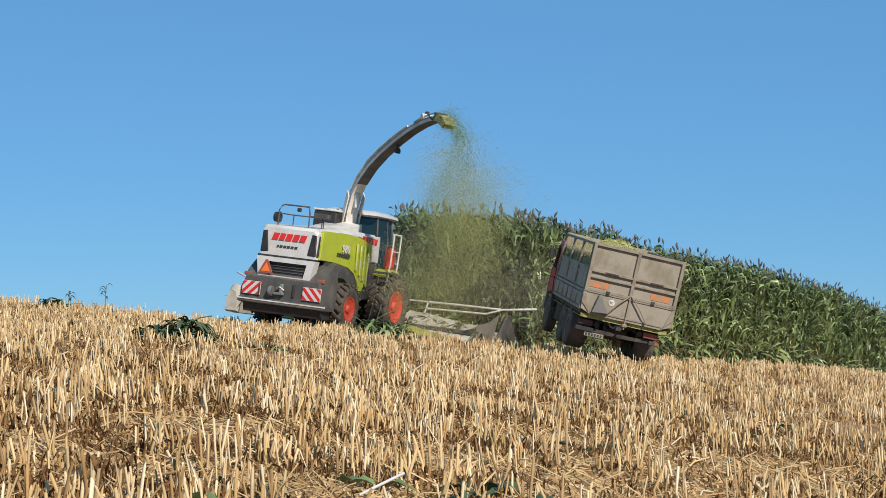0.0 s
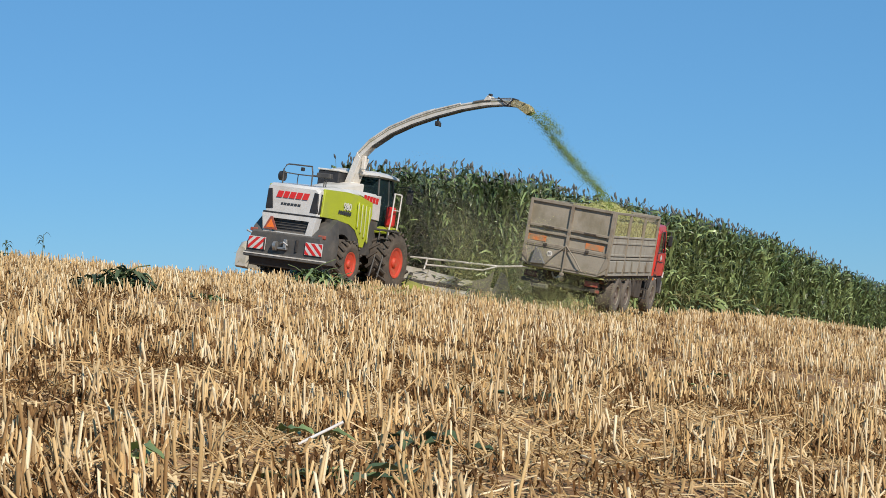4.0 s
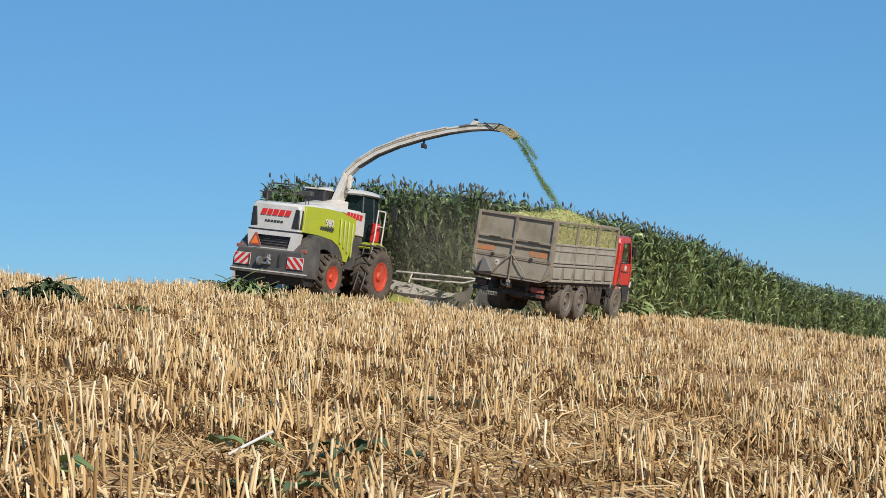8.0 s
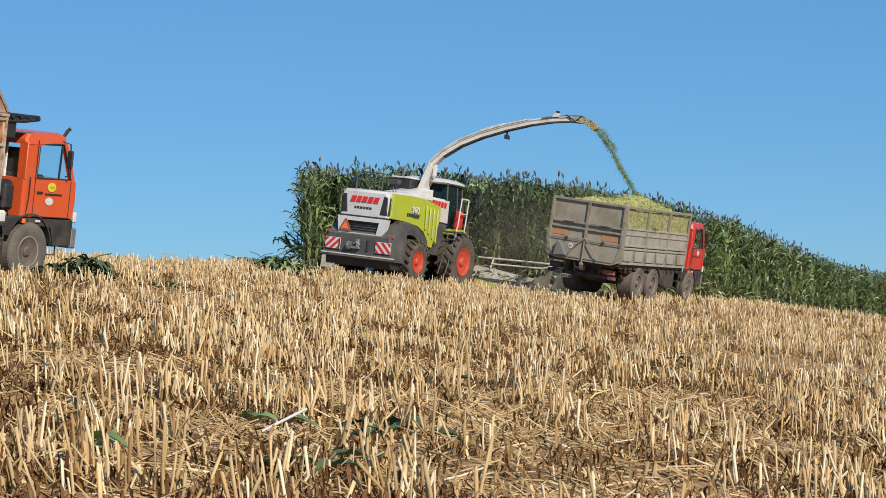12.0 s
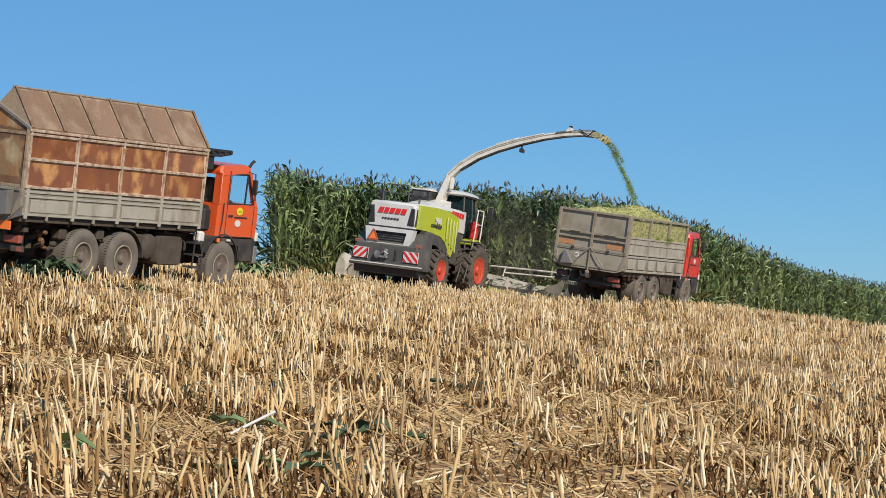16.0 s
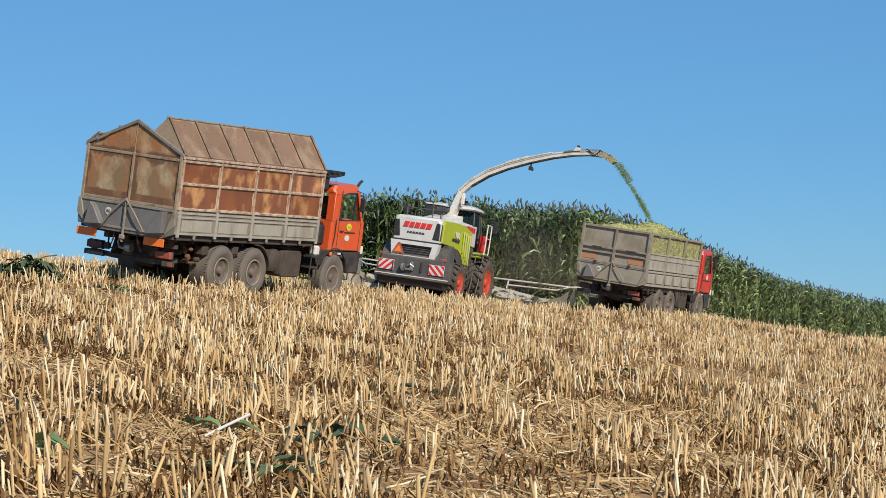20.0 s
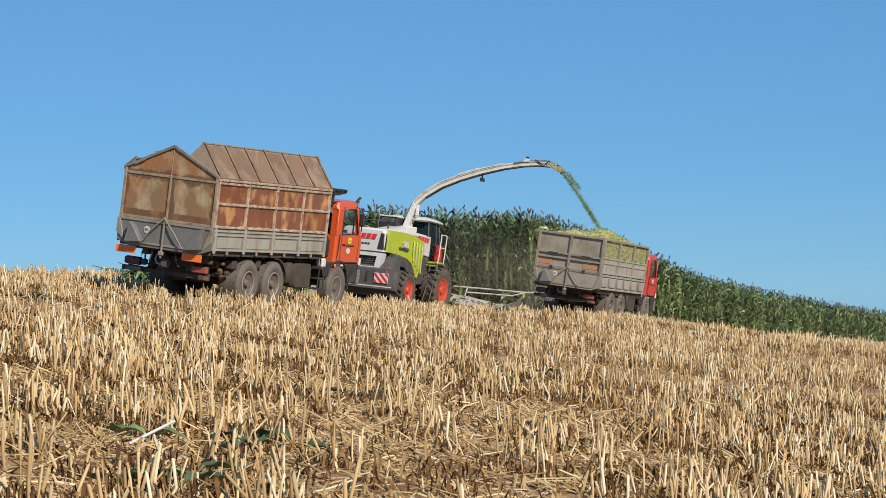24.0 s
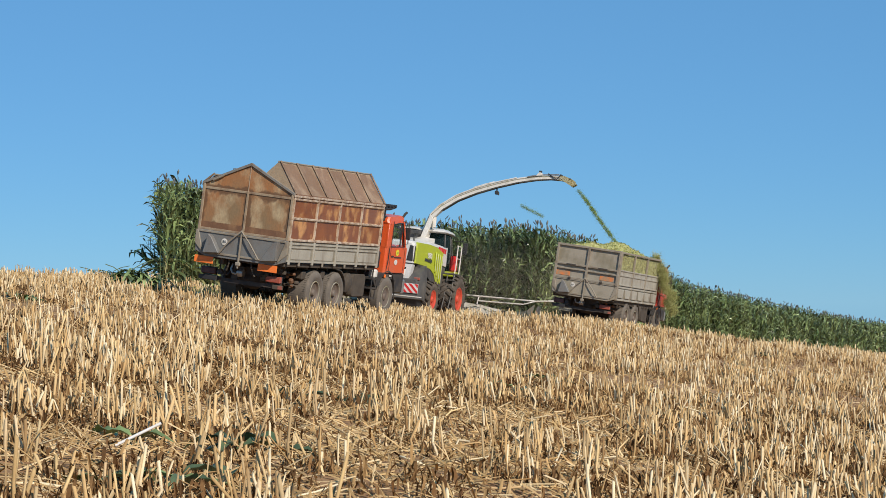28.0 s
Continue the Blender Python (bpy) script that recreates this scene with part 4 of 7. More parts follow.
        for y in (3.86, 4.18):
            pipe(bm, [(s * 1.17, y, 0.42), (s * 1.17, y + 0.04, 1.22)], 0.018, 6)
        part("step_ladder", bm, DARKSTEEL, truck)
    bm = bmesh.new()
    box(bm, 0.98, 1.19, 4.02, 4.22, 1.0, 1.24, 0.04)
    part("canister", bm, LAMPWHITE, truck, "white plastic canister on the step")
    for y, z in ((-0.55, 1.12), (0.66, 1.15), (2.0, 1.1)):
        bm = bmesh.new()
        box(bm, 0.85, 1.1, y - 0.12, y + 0.12, z - 0.22, z, 0.03)
        pipe(bm, [(0.9, y, z), (0.95, y + 0.1, z - 0.18), (1.02, y + 0.22, z - 0.24)], 0.025, 6)
        part("bracket", bm, DUSTYSTEEL, truck)
    # cab: lower body, roof and pillars with clear panes between
    y0, y1 = 4.62, 6.16

    def hull(prof, cz):
        bm = bmesh.new()
        loops = []
        for x, inset in ((-1.21, 0.05), (-1.15, 0.0), (1.15, 0.0), (1.21, 0.05)):
            loops.append([(x * (0.95 if p[1] > 2.5 else 1.0), p[0] + (5.4 - p[0]) * inset, p[1] + (cz - p[1]) * inset) for p in prof])
        return rings(bm, loops)

    cab = part("cab", hull([(y0, 1.14), (y0, 1.86), (y1 - 0.04, 1.90), (y1, 1.86), (y1 + 0.02, 1.45), (y1 - 0.02, 1.14)], 1.45), cab_mat, truck, "", None, 25)
    part("roof", hull([(y0, 2.50), (y0, 2.60), (y0 + 0.07, 2.70), (y1 - 0.62, 2.77), (y1 - 0.40, 2.71), (y1 - 0.34, 2.56)], 2.6), cab_mat, cab, "", None, 25)
    for s in (-1, 1):
        bm = bmesh.new()
        prism(bm, [(y0, 1.84), (y0, 2.54), (y0 + 0.36, 2.56), (y0 + 0.34, 1.84)], "x", s * 1.12, s * 1.195, 0.01)
        part("rear_pillar", bm, cab_mat, cab)
        bm = bmesh.new()
        prism(bm, [(y1 - 0.46, 2.60), (y1 - 0.36, 2.60), (y1 - 0.02, 1.86), (y1 - 0.14, 1.86)], "x", s * 1.08, s * 1.18, 0.01)
        part("front_pillar", bm, cab_mat, cab)
        bm = bmesh.new()
        prism(bm, [(y0 + 0.33, 1.84), (y0 + 0.36, 2.56), (y1 - 0.46, 2.58), (y1 - 0.12, 1.84)], "x", s * 1.145, s * 1.155)
        pane("side_window", bm, cab)
        bm = bmesh.new()
        for p, q in (((y0 + 0.36, 1.88), (y0 + 0.38, 2.53)), ((y0 + 0.38, 2.53), (y1 - 0.47, 2.55)), ((y1 - 0.47, 2.55), (y1 - 0.15, 1.88)), ((y1 - 0.15, 1.88), (y0 + 0.36, 1.88)), ((y1 - 0.52, 1.88), (y1 - 0.50, 2.53))):
            pipe(bm, [(s * 1.165, p[0], p[1]), (s * 1.165, q[0], q[1])], 0.022, 5)
        part("window_seal", bm, BLACKPLASTIC, cab)
    for xa, xb in ((-1.14, -1.0), (-0.14, 0.12), (1.0, 1.14)):
        bm = bmesh.new()
        box(bm, xa, xb, y0, y0 + 0.05, 1.84, 2.54)
        part("rear_post", bm, cab_mat, cab)
    bm = bmesh.new()
    box(bm, -1.0, 1.0, y0 + 0.15, y0 + 0.85, 1.3, 1.95, 0.05)
    for x in (-0.6, 0.6):
        box(bm, x - 0.26, x + 0.26, y0 + 0.2, y0 + 0.38, 1.9, 2.42, 0.06)
    part("seats", bm, BLACKPLASTIC, cab)
    for s in (-1, 1):
        bm = bmesh.new()
        for a, b in (((y0 + 0.28, 1.16), (y0 + 0.295, 2.60)), ((y1 - 0.20, 1.16), (y1 - 0.185, 1.86)), ):
            box(bm, s * 1.212 - 0.004, s * 1.212 + 0.004, a[0], b[0], a[1], b[1])
        box(bm, s * 1.212 - 0.004, s * 1.212 + 0.004, y0 + 0.28, y1 - 0.2, 1.155, 1.17)
        part("door_seam", bm, BLACKPLASTIC, cab)
        bm = bmesh.new()
        box(bm, s * 1.225 - 0.012, s * 1.225 + 0.012, y0 + 0.36, y0 + 0.52, 1.60, 1.64, 0.004)
        box(bm, s * 1.218 - 0.008, s * 1.218 + 0.008, y0 + 0.60, y0 + 1.10, 1.58, 1.61, 0.003)
        part("door_handle", bm, BLACKPLASTIC, cab)
        bm = bmesh.new()
        pipe(bm, [(s * 1.2, y1 - 0.56, 2.62), (s * 1.36, y1 - 0.50, 2.58), (s * 1.36, y1 - 0.42, 2.0), (s * 1.22, y1 - 0.40, 1.95)], 0.014, 6)
        box(bm, s * 1.36 - 0.07, s * 1.36 + 0.07, y1 - 0.50, y1 - 0.45, 2.12, 2.46, 0.02)
        part("mirror", bm, BLACKPLASTIC, cab, "black mirror on a tubular arm")
        bm = bmesh.new()
        prism(bm, [(y0 + 0.02, 1.138), (y1 + 0.02, 1.138), (y1 + 0.05, 0.62), (y1 - 0.55, 0.60), (y1 - 0.62, 0.98), (y0 + 0.02, 1.02)], "x", s * 0.9, s * 1.19, 0.02)
        part("lower_panel", bm, DARKSTEEL, cab)
        bm = bmesh.new()
        pipe(bm, [(s * 1.2, y0 + 0.1, 1.15), (s * 1.24, y0 + 0.11, 1.5), (s * 1.24, y0 + 0.11, 1.9)], 0.012, 6)
        part("grab_rail", bm, BLACKPLASTIC, cab)
    bm = bmesh.new()
    rings(bm, [[(-1.08, y1 - 0.08, 1.86), (1.08, y1 - 0.08, 1.86), (1.08, y1 - 0.07, 1.86), (-1.08, y1 - 0.07, 1.86)], [(-1.05, y1 - 0.41, 2.6), (1.05, y1 - 0.41, 2.6), (1.05, y1 - 0.40, 2.6), (-1.05, y1 - 0.40, 2.6)]])
    pane("windscreen", bm, cab)
    bm = bmesh.new()
    for x0, x1 in ((-1.0, -0.15), (0.12, 1.02)):
        box(bm, x0, x1, y0 + 0.012, y0 + 0.02, 1.84, 2.54)
    pane("rear_window", bm, cab)
    bm = bmesh.new()
    for k in range(7):
        box(bm, 0.2 + k * 0.07, 0.255 + k * 0.07, y0 + 0.04 + 0.01 * (k % 2), y0 + 0.06 + 0.01 * (k % 2), 1.86, 2.50)
    part("curtain", bm, WHITEDUST, cab)
    bm = bmesh.new()
    box(bm, -1.2, 1.2, y1 - 0.02, y1 + 0.16, 0.58, 0.98, 0.03)
    part("front_bumper", bm, STEEL, truck, "grey front bumper")
    for s in (-1, 1):
        bm = bmesh.new()
        box(bm, min(s * 0.9, s * 1.215), max(s * 0.9, s * 1.215), y1, y1 + 0.1, 1.08, 1.28, 0.02)
        part("headlight", bm, LAMPWHITE, cab)
    bm = bmesh.new()
    lathe(bm, [(0, 0.002), (0.004, 0.075), (0.006, 0.08), (0.010, 0.08), (0.011, 0.002)], 18)
    disc = part("round_sticker", bm, YELLOW if sticker else LAMPWHITE, cab, "", at(1.213, y0 + 0.78, 1.73) @ Matrix.Diagonal((1, 1.55, 1.1, 1)))
    if sticker:
        bm = bmesh.new()
        box(bm, 0, 0.006, -0.035, 0.055, -0.02, 0.02)
        part("sticker_bar", bm, SEEDGREEN, disc, "", at(0.012, 0, 0))
        bm = bmesh.new()
        lathe(bm, [(0, 0.002), (0.004, 0.068), (0.010, 0.068), (0.011, 0.002)], 18)
        part("round_sticker", bm, LAMPWHITE, cab, "white oval sticker", at(1.213, y0 + 0.74, 1.46) @ Matrix.Diagonal((1, 1.7, 1.1, 1)))
    for s in (-1, 1):
        bm = bmesh.new()
        box(bm, s * 1.215 - 0.02, s * 1.215 + 0.02, y0 + 0.02, y0 + 0.11, 1.02, 1.11, 0.012)
        part("indicator", bm, SIGNAL, truck, "small orange indicator lamp")
        bm = bmesh.new()
        box(bm, s * 1.215 - 0.015, s * 1.215 + 0.015, y0 + 0.40, y0 + 0.54, 1.05, 1.10, 0.008)
        part("marker_lamp", bm, LAMPWHITE, truck)
        bm = bmesh.new()
        pipe(bm, [(s * 1.10, 5.46, 0.74), (s * 1.12, 5.48, 0.44), (s * 1.12, 5.80, 0.44), (s * 1.10, 5.82, 0.74)], 0.018, 6)
        part("front_step", bm, DARKSTEEL, truck)
    # dark block added to close the view through the shaded undercarriage
    bm = bmesh.new()
    box(bm, -0.55, 0.55, 1.9, 4.5, 0.46, 0.98, 0.05)
    part("gearbox", bm, DARKSTEEL, truck)
    # exhaust and intake behind the cab
    bm = bmesh.new()
    box(bm, 0.62, 1.1, 4.20, 4.50, 1.25, 1.75, 0.05)
    lathe(bm, [(-0.22, 0.02), (-0.22, 0.2), (0.22, 0.2), (0.22, 0.02)], 16, (0.84, 4.30, 1.62))
    part("intake_housing", bm, BLACKPLASTIC, truck)
    bm = bmesh.new()
    pipe(bm, [(1.1, y1 - 0.42, 2.70), (1.16, y1 - 0.40, 2.82), (1.2, y1 - 0.36, 2.88)], 0.035, 8)
    part("horn", bm, DARKSTEEL, cab)
    return cab


def tail_fittings(truck, y, z0, z1, sheet):
    """Tail board with brackets, braces and locking bars; y: the rear plane."""
    bm = bmesh.new()
    prism(bm, [(-1.25, z1), (1.25, z1), (1.25, z0 + 0.02), (0.95, z0 - 0.10), (-0.95, z0 - 0.10), (-1.25, z0 + 0.02)], "y", y - 0.03, y + 0.03, 0.008)
    tail = part("tail_board", bm, sheet, truck, "dented grey tail board")
    for s in (-1, 1):
        if s < 0 or sheet == TAILGREY:
            bm = bmesh.new()
            prism(bm, [(-0.95, z0 - 0.02), (-0.51, z0 + 0.02), (-0.75, z1 - 0.16), (-0.85, z1 - 0.08)] if s < 0 else [(0.62, z0 - 0.04), (1.04, z0 + 0.02), (1.06, z1 - 0.06), (0.94, z1 - 0.08)], "y", y - 0.22, y - 0.032, 0.012)
            part("gusset", bm, TAILGREY, tail)
        bm = bmesh.new()
        pipe(bm, [(0.0, y - 0.10, z1 + 0.08), (s * 0.30, y - 0.14, z1 - 0.22), (s * 0.56, y - 0.12, z0 - 0.02)], 0.019, 6)
        part("brace", bm, GREYDARK, tail)
        bm = bmesh.new()
        prism(bm, [(s * 1.27, z1 - 0.02), (s * 1.20, z1 - 0.02), (s * 1.02, z0 - 0.04), (s * 1.27, z0 + 0.2)], "y", y - 0.06, y + 0.05, 0.01)
        part("hinge_plate", bm, GREYDARK, tail)
    bm = bmesh.new()
    box(bm, -0.018, 0.018, y - 0.10, y - 0.05, z0 - 0.3, z1 + 0.10, 0.005)
    box(bm, -0.07, 0.07, y - 0.12, y - 0.06, z0 - 0.24, z0 - 0.14, 0.02)
    part("locking_bar", bm, GREYDARK, tail)
    bm = bmesh.new()
    box(bm, -1.2, 1.2, y - 0.055, y - 0.031, z1 - 0.06, z1 - 0.01, 0.005)
    box(bm, -1.0, 1.0, y - 0.055, y - 0.031, z0 - 0.03, z0 + 0.02, 0.005)
    part("rail", bm, GREYDARK, tail)
    return tail


def sticker_80(parent, x, y, z):
    bm = bmesh.new()
    lathe(bm, [(0, 0.002), (0.004, 0.085), (0.008, 0.085), (0.009, 0.002)], 20)
    d = part("speed_sticker", bm, WHITEDUST, parent, "round white speed sticker marked 80", at(x, y, z) @ Matrix.Rotation(radians(-90), 4, "Z"))
    lettering("numerals", "80", 0.10, INK, d, at(0.010, 0, 0, FACE_RIGHT))


def build_rusty_truck():
    truck = new("tipper_truck")
    tagged(truck, "orange three-axle truck with a tall rusty steel box body", "truck")
    truck_base(truck, ORANGE, True)
    y0, y1, zf, zg, zt = -2.09, 3.89, 1.32, 1.87, 3.02
    bm = bmesh.new()
    box(bm, -1.2, 1.2, y0 + 0.03, y1, zf - 0.10, zf, 0.01)
    for s in (-1, 1):
        box(bm, s * 0.55 - 0.06, s * 0.55 + 0.06, y0 + 0.1, y1 - 0.1, zf - 0.26, zf - 0.10)
    deck = part("body_floor", bm, DUSTYSTEEL, truck)
    for k in range(9):
        y = y0 + 0.35 + k * 0.66
        bm = bmesh.new()
        box(bm, -1.1, 1.1, y - 0.03, y + 0.03, zf - 0.16, zf - 0.104)
        part("cross_member", bm, DARKSTEEL, deck)
    tail = tail_fittings(truck, y0 - 0.02, zf, zg, TAILGREY)
    sticker_80(tail, -0.46, y0 - 0.056, zg - 0.24)
    # grey drop sides with ribs
    for s in (-1, 1):
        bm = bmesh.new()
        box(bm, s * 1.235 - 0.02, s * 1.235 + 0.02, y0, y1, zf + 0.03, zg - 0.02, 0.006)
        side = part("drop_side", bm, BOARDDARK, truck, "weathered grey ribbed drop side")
        bm = bmesh.new()
        for z in (zf + 0.05, zf + 0.40, zg - 0.06):
            box(bm, s * 1.265 - 0.012, s * 1.265 + 0.012, y0 + 0.02, y1 - 0.02, z - 0.022, z + 0.022, 0.005)
        part("side_rail", bm, BOARDGREY, side)
        for k in range(5):
            y = y0 + 0.08 + k * (y1 - y0 - 0.16) / 4
            bm = bmesh.new()
            box(bm, s * 1.275 - 0.022, s * 1.275 + 0.022, y - 0.04, y + 0.04, zf - 0.03, zg, 0.006)
            part("side_post", bm, BOARDGREY, side)
        for k in range(4):
            y = y0 + 0.08 + (k + 0.5) * (y1 - y0 - 0.16) / 4
            bm = bmesh.new()
            box(bm, s * 1.258 - 0.008, s * 1.258 + 0.008, y - 0.58, y + 0.58, zf + 0.10, zf + 0.34, 0.006)
            part("side_panel", bm, BOARDGREY, side)
        bm = bmesh.new()
        box(bm, s * 1.245 - 0.012, s * 1.245 + 0.012, y0 + 0.02, y1 - 0.02, zg - 0.018, zg - 0.002)
        part("seam", bm, DARKSTEEL, side)
        for k in range(4):
            y = y0 + 0.75 + k * 1.48
            bm = bmesh.new()
            box(bm, s * 1.26 - 0.02, s * 1.26 + 0.02, y - 0.035, y + 0.035, zf - 0.06, zf + 0.03, 0.008)
            part("hinge", bm, GREYDARK, side)
        # rusty upper wall: frame bars and eight sheets
        bm = bmesh.new()
        for z in (zg + 0.03, (zg + zt) / 2 - 0.01, zt - 0.105):
            box(bm, s * 1.25 - 0.03, s * 1.25 + 0.03, y0, y1, z - 0.026, z + 0.026, 0.008)
        box(bm, s * 1.25 - 0.035, s * 1.25 + 0.035, y0 - 0.03, y1 + 0.02, zt - 0.06, zt, 0.01)
        for k in range(5):
            y = y0 + 0.03 + k * (y1 - y0 - 0.06) / 4
            box(bm, s * 1.252 - 0.026, s * 1.252 + 0.026, y - 0.024, y + 0.024, zg, zt - 0.03, 0.006)
        frame_bars = part("wall_frame", bm, FRAMETAN, truck, "flaking tan angle-iron frame")
        mid = (zg + zt) / 2 - 0.01
        for k in range(4):
            for za, zb in ((zg + 0.05, mid - 0.02), (mid + 0.02, zt - 0.125)):
                ya = y0 + 0.03 + k * (y1 - y0 - 0.06) / 4 + 0.02
                yb = ya + (y1 - y0 - 0.06) / 4 - 0.04
                bm = bmesh.new()
                box(bm, s * 1.232 - 0.008, s * 1.232 + 0.008, ya, yb, za, zb)
                part("rusty_sheet", bm, RUST, frame_bars)
        bm = bmesh.new()
        box(bm, s * 1.236 - 0.008, s * 1.236 + 0.008, y0 + 0.03, y1 - 0.03, zt - 0.085, zt - 0.055)
        part("top_strip", bm, RUST, frame_bars)
    # sloping upper board with six sheets on the right, and the same on the left, lower
    for s in (1, -1):
        a, b = Vector((s * 1.25, 0, zt)), Vector((s * 0.71, 0, 3.785))
        if s < 0:
            b = Vector((-0.98, 0, 3.26))
        n = (b - a).normalized().cross(Vector((0, 1, 0))).normalized() * 0.012
        n = n if n.z > 0 else -n
        bm = bmesh.new()
        pipe(bm, [b + Vector((0, y0, 0)), b + Vector((0, y1, 0))], 0.028, 6)
        roof = part("slope_edge", bm, GREYDARK, truck, "worn steel edge of the sloping boards")
        bm = bmesh.new()
        pipe(bm, [a + Vector((0, y0, 0)), a + Vector((0, y1, 0))], 0.030, 6)
        part("slope_foot", bm, RUSTBAND, roof)
        for k in range(7):
            y = y0 + 0.03 + k * (y1 - y0 - 0.06) / 6
            bm = bmesh.new()
            pipe(bm, [a + Vector((0, y, 0)) + n * 3.2, b + Vector((0, y, 0)) + n * 3.2], 0.026, 6)
            part("rib", bm, RIBTAN, roof)
        for k in range(6):
            ya = y0 + 0.03 + k * (y1 - y0 - 0.06) / 6
            yb = ya + (y1 - y0 - 0.06) / 6
            bm = bmesh.new()
            c = (a + b) / 2 + Vector((0, (ya + yb) / 2, 0)) + n * random.uniform(-9.0, -3.0) + Vector((0, random.uniform(-0.2, 0.2), 0))
            top = [a + Vector((0, ya, 0)), a + Vector((0, yb, 0)), b + Vector((0, yb, 0)), b + Vector((0, ya, 0))]
            vs = [bm.verts.new(p) for p in top] + [bm.verts.new(c)]
            ws = [bm.verts.new(p - n) for p in top] + [bm.verts.new(c - n)]
            for i in range(4):
                j = (i + 1) % 4
                bm.faces.new((vs[i], vs[j], vs[4]))
                bm.faces.new((ws[j], ws[i], ws[4]))
                bm.faces.new((vs[i], ws[i], ws[j], vs[j]))
            part("roof_sheet", bm, ROOFRUST, roof, smooth=15)
        if s > 0:
            for y in (y0 + 0.01, y1 - 0.02):
                bm = bmesh.new()
                prism(bm, [(1.25, zt), (0.71, 3.785), (0.36, 3.42)], "y", y, y + 0.012)
                part("end_sheet", bm, ROOFRUST, roof)
    # rear wall: two tall sheets, gable, frame
    bm = bmesh.new()
    box(bm, -1.24, 1.24, y0 - 0.03, y0 + 0.02, zg, zg + 0.06, 0.006)
    box(bm, -1.24, 1.24, y0 - 0.03, y0 + 0.02, zt - 0.13, zt - 0.07, 0.006)
    for x, w in ((-1.215, 0.032), (0.0, 0.026), (1.215, 0.032)):
        box(bm, x - w, x + w, y0 - 0.045, y0 + 0.02, zg - 0.02, zt - (0.07 if x == 0 else 0), 0.006)
    rear = part("rear_frame", bm, REARTAN, truck, "flaking tan-brown rear frame with a gable")
    bm = bmesh.new()
    for s in (-1, 1):
        prism(bm, [(s * 1.27, zt - 0.03), (s * 1.27, zt + 0.035), (0, 3.665), (0, 3.595)], "y", y0 - 0.05, y0 + 0.02, 0.004)
    part("gable_edge", bm, GABLEGREY, rear, "worn grey steel edge of the gable")
    bm = bmesh.new()
    box(bm, -0.012, 0.012, y0 - 0.022, y0, zt - 0.08, 3.60)
    part("gable_seam", bm, RUST, rear)
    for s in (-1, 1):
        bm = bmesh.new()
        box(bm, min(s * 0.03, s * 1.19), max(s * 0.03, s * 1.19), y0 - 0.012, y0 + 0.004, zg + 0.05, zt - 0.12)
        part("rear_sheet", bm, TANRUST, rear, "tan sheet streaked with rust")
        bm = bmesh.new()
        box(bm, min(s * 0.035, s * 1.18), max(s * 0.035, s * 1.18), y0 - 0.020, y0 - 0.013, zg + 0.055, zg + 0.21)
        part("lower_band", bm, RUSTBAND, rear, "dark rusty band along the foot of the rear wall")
    bm = bmesh.new()
    prism(bm, [(-1.22, zt - 0.07), (1.22, zt - 0.07), (1.22, zt), (0, 3.615), (-1.22, zt)], "y", y0 - 0.008, y0 + 0.006)
    part("gable_sheet", bm, TANRUST, rear)
    bm = bmesh.new()
    pipe(bm, [(-0.98, y0 - 0.05, zt + 0.10), (-0.72, y0 - 0.06, zt + 0.24), (-0.66, y0 - 0.05, zt + 0.30)], 0.025, 6)
    part("latch", bm, GREYDARK, rear)
    bm = bmesh.new()
    pipe(bm, [(-0.50, y0 - 0.02, 3.40), (-0.48, y0 - 0.02, 3.47), (-0.42, y0 - 0.02, 3.48), (-0.40, y0 - 0.02, 3.42)], 0.012, 6)
    part("lifting_eye", bm, GREYDARK, rear)
    # front wall and roll-up tarpaulin bar over the cab
    bm = bmesh.new()
    prism(bm, [(-1.23, zf), (1.23, zf), (1.23, zt), (0, 3.55), (-1.23, zt)], "y", y1 - 0.03, y1 + 0.01)
    part("front_wall", bm, RUST, truck)
    bm = bmesh.new()
    box(bm, -1.2, 1.22, y1 + 0.05, y1 + 0.75, zt - 0.09, zt - 0.05, 0.01)
    for k in range(4):
        y = y1 + 0.14 + k * 0.24
        pipe(bm, [(-1.25, y, zt - 0.03 + 0.015 * (k % 2)), (1.27, y, zt - 0.03 + 0.015 * (k % 2))], 0.045, 8)
    pipe(bm, [(1.2, y1 + 0.05, zt - 0.12), (1.24, y1 + 0.5, zt - 0.10), (1.2, y1 + 0.95, zt - 0.04)], 0.035, 8)
    box(bm, 0.75, 1.2, y1 + 0.02, y1 + 0.35, zt - 0.45, zt - 0.1, 0.03)
    part("cover_roll", bm, BLACKPLASTIC, truck, "dark folded cover above the cab")
    # chains, hoses and hooks under the tail
    for x, drop, sway in ((-0.30, 0.30, -0.08), (0.30, 0.36, 0.12)):
        bm = bmesh.new()
        for k in range(7):
            a, b = k / 7, (k + 0.8) / 7
            pipe(bm, [(x + sway * a * a, y0 + 0.02 + 0.05 * a, zf - 0.10 - drop * a), (x + sway * b * b, y0 + 0.02 + 0.05 * b, zf - 0.10 - drop * b)], 0.016 if k % 2 else 0.024, 5)
        part("chain", bm, DUSTYSTEEL, truck)
    for x, w, z in ((-0.55, 0.4, 0.95), (0.35, 0.5, 1.02), (0.85, 0.3, 0.98)):
        bm = bmesh.new()
        pipe(bm, [(x - w / 2, -1.60, z + 0.12), (x - w / 4, -1.74, z - 0.10), (x + w / 4, -1.76, z - 0.14), (x + w / 2, -1.58, z + 0.10)], 0.02, 6)
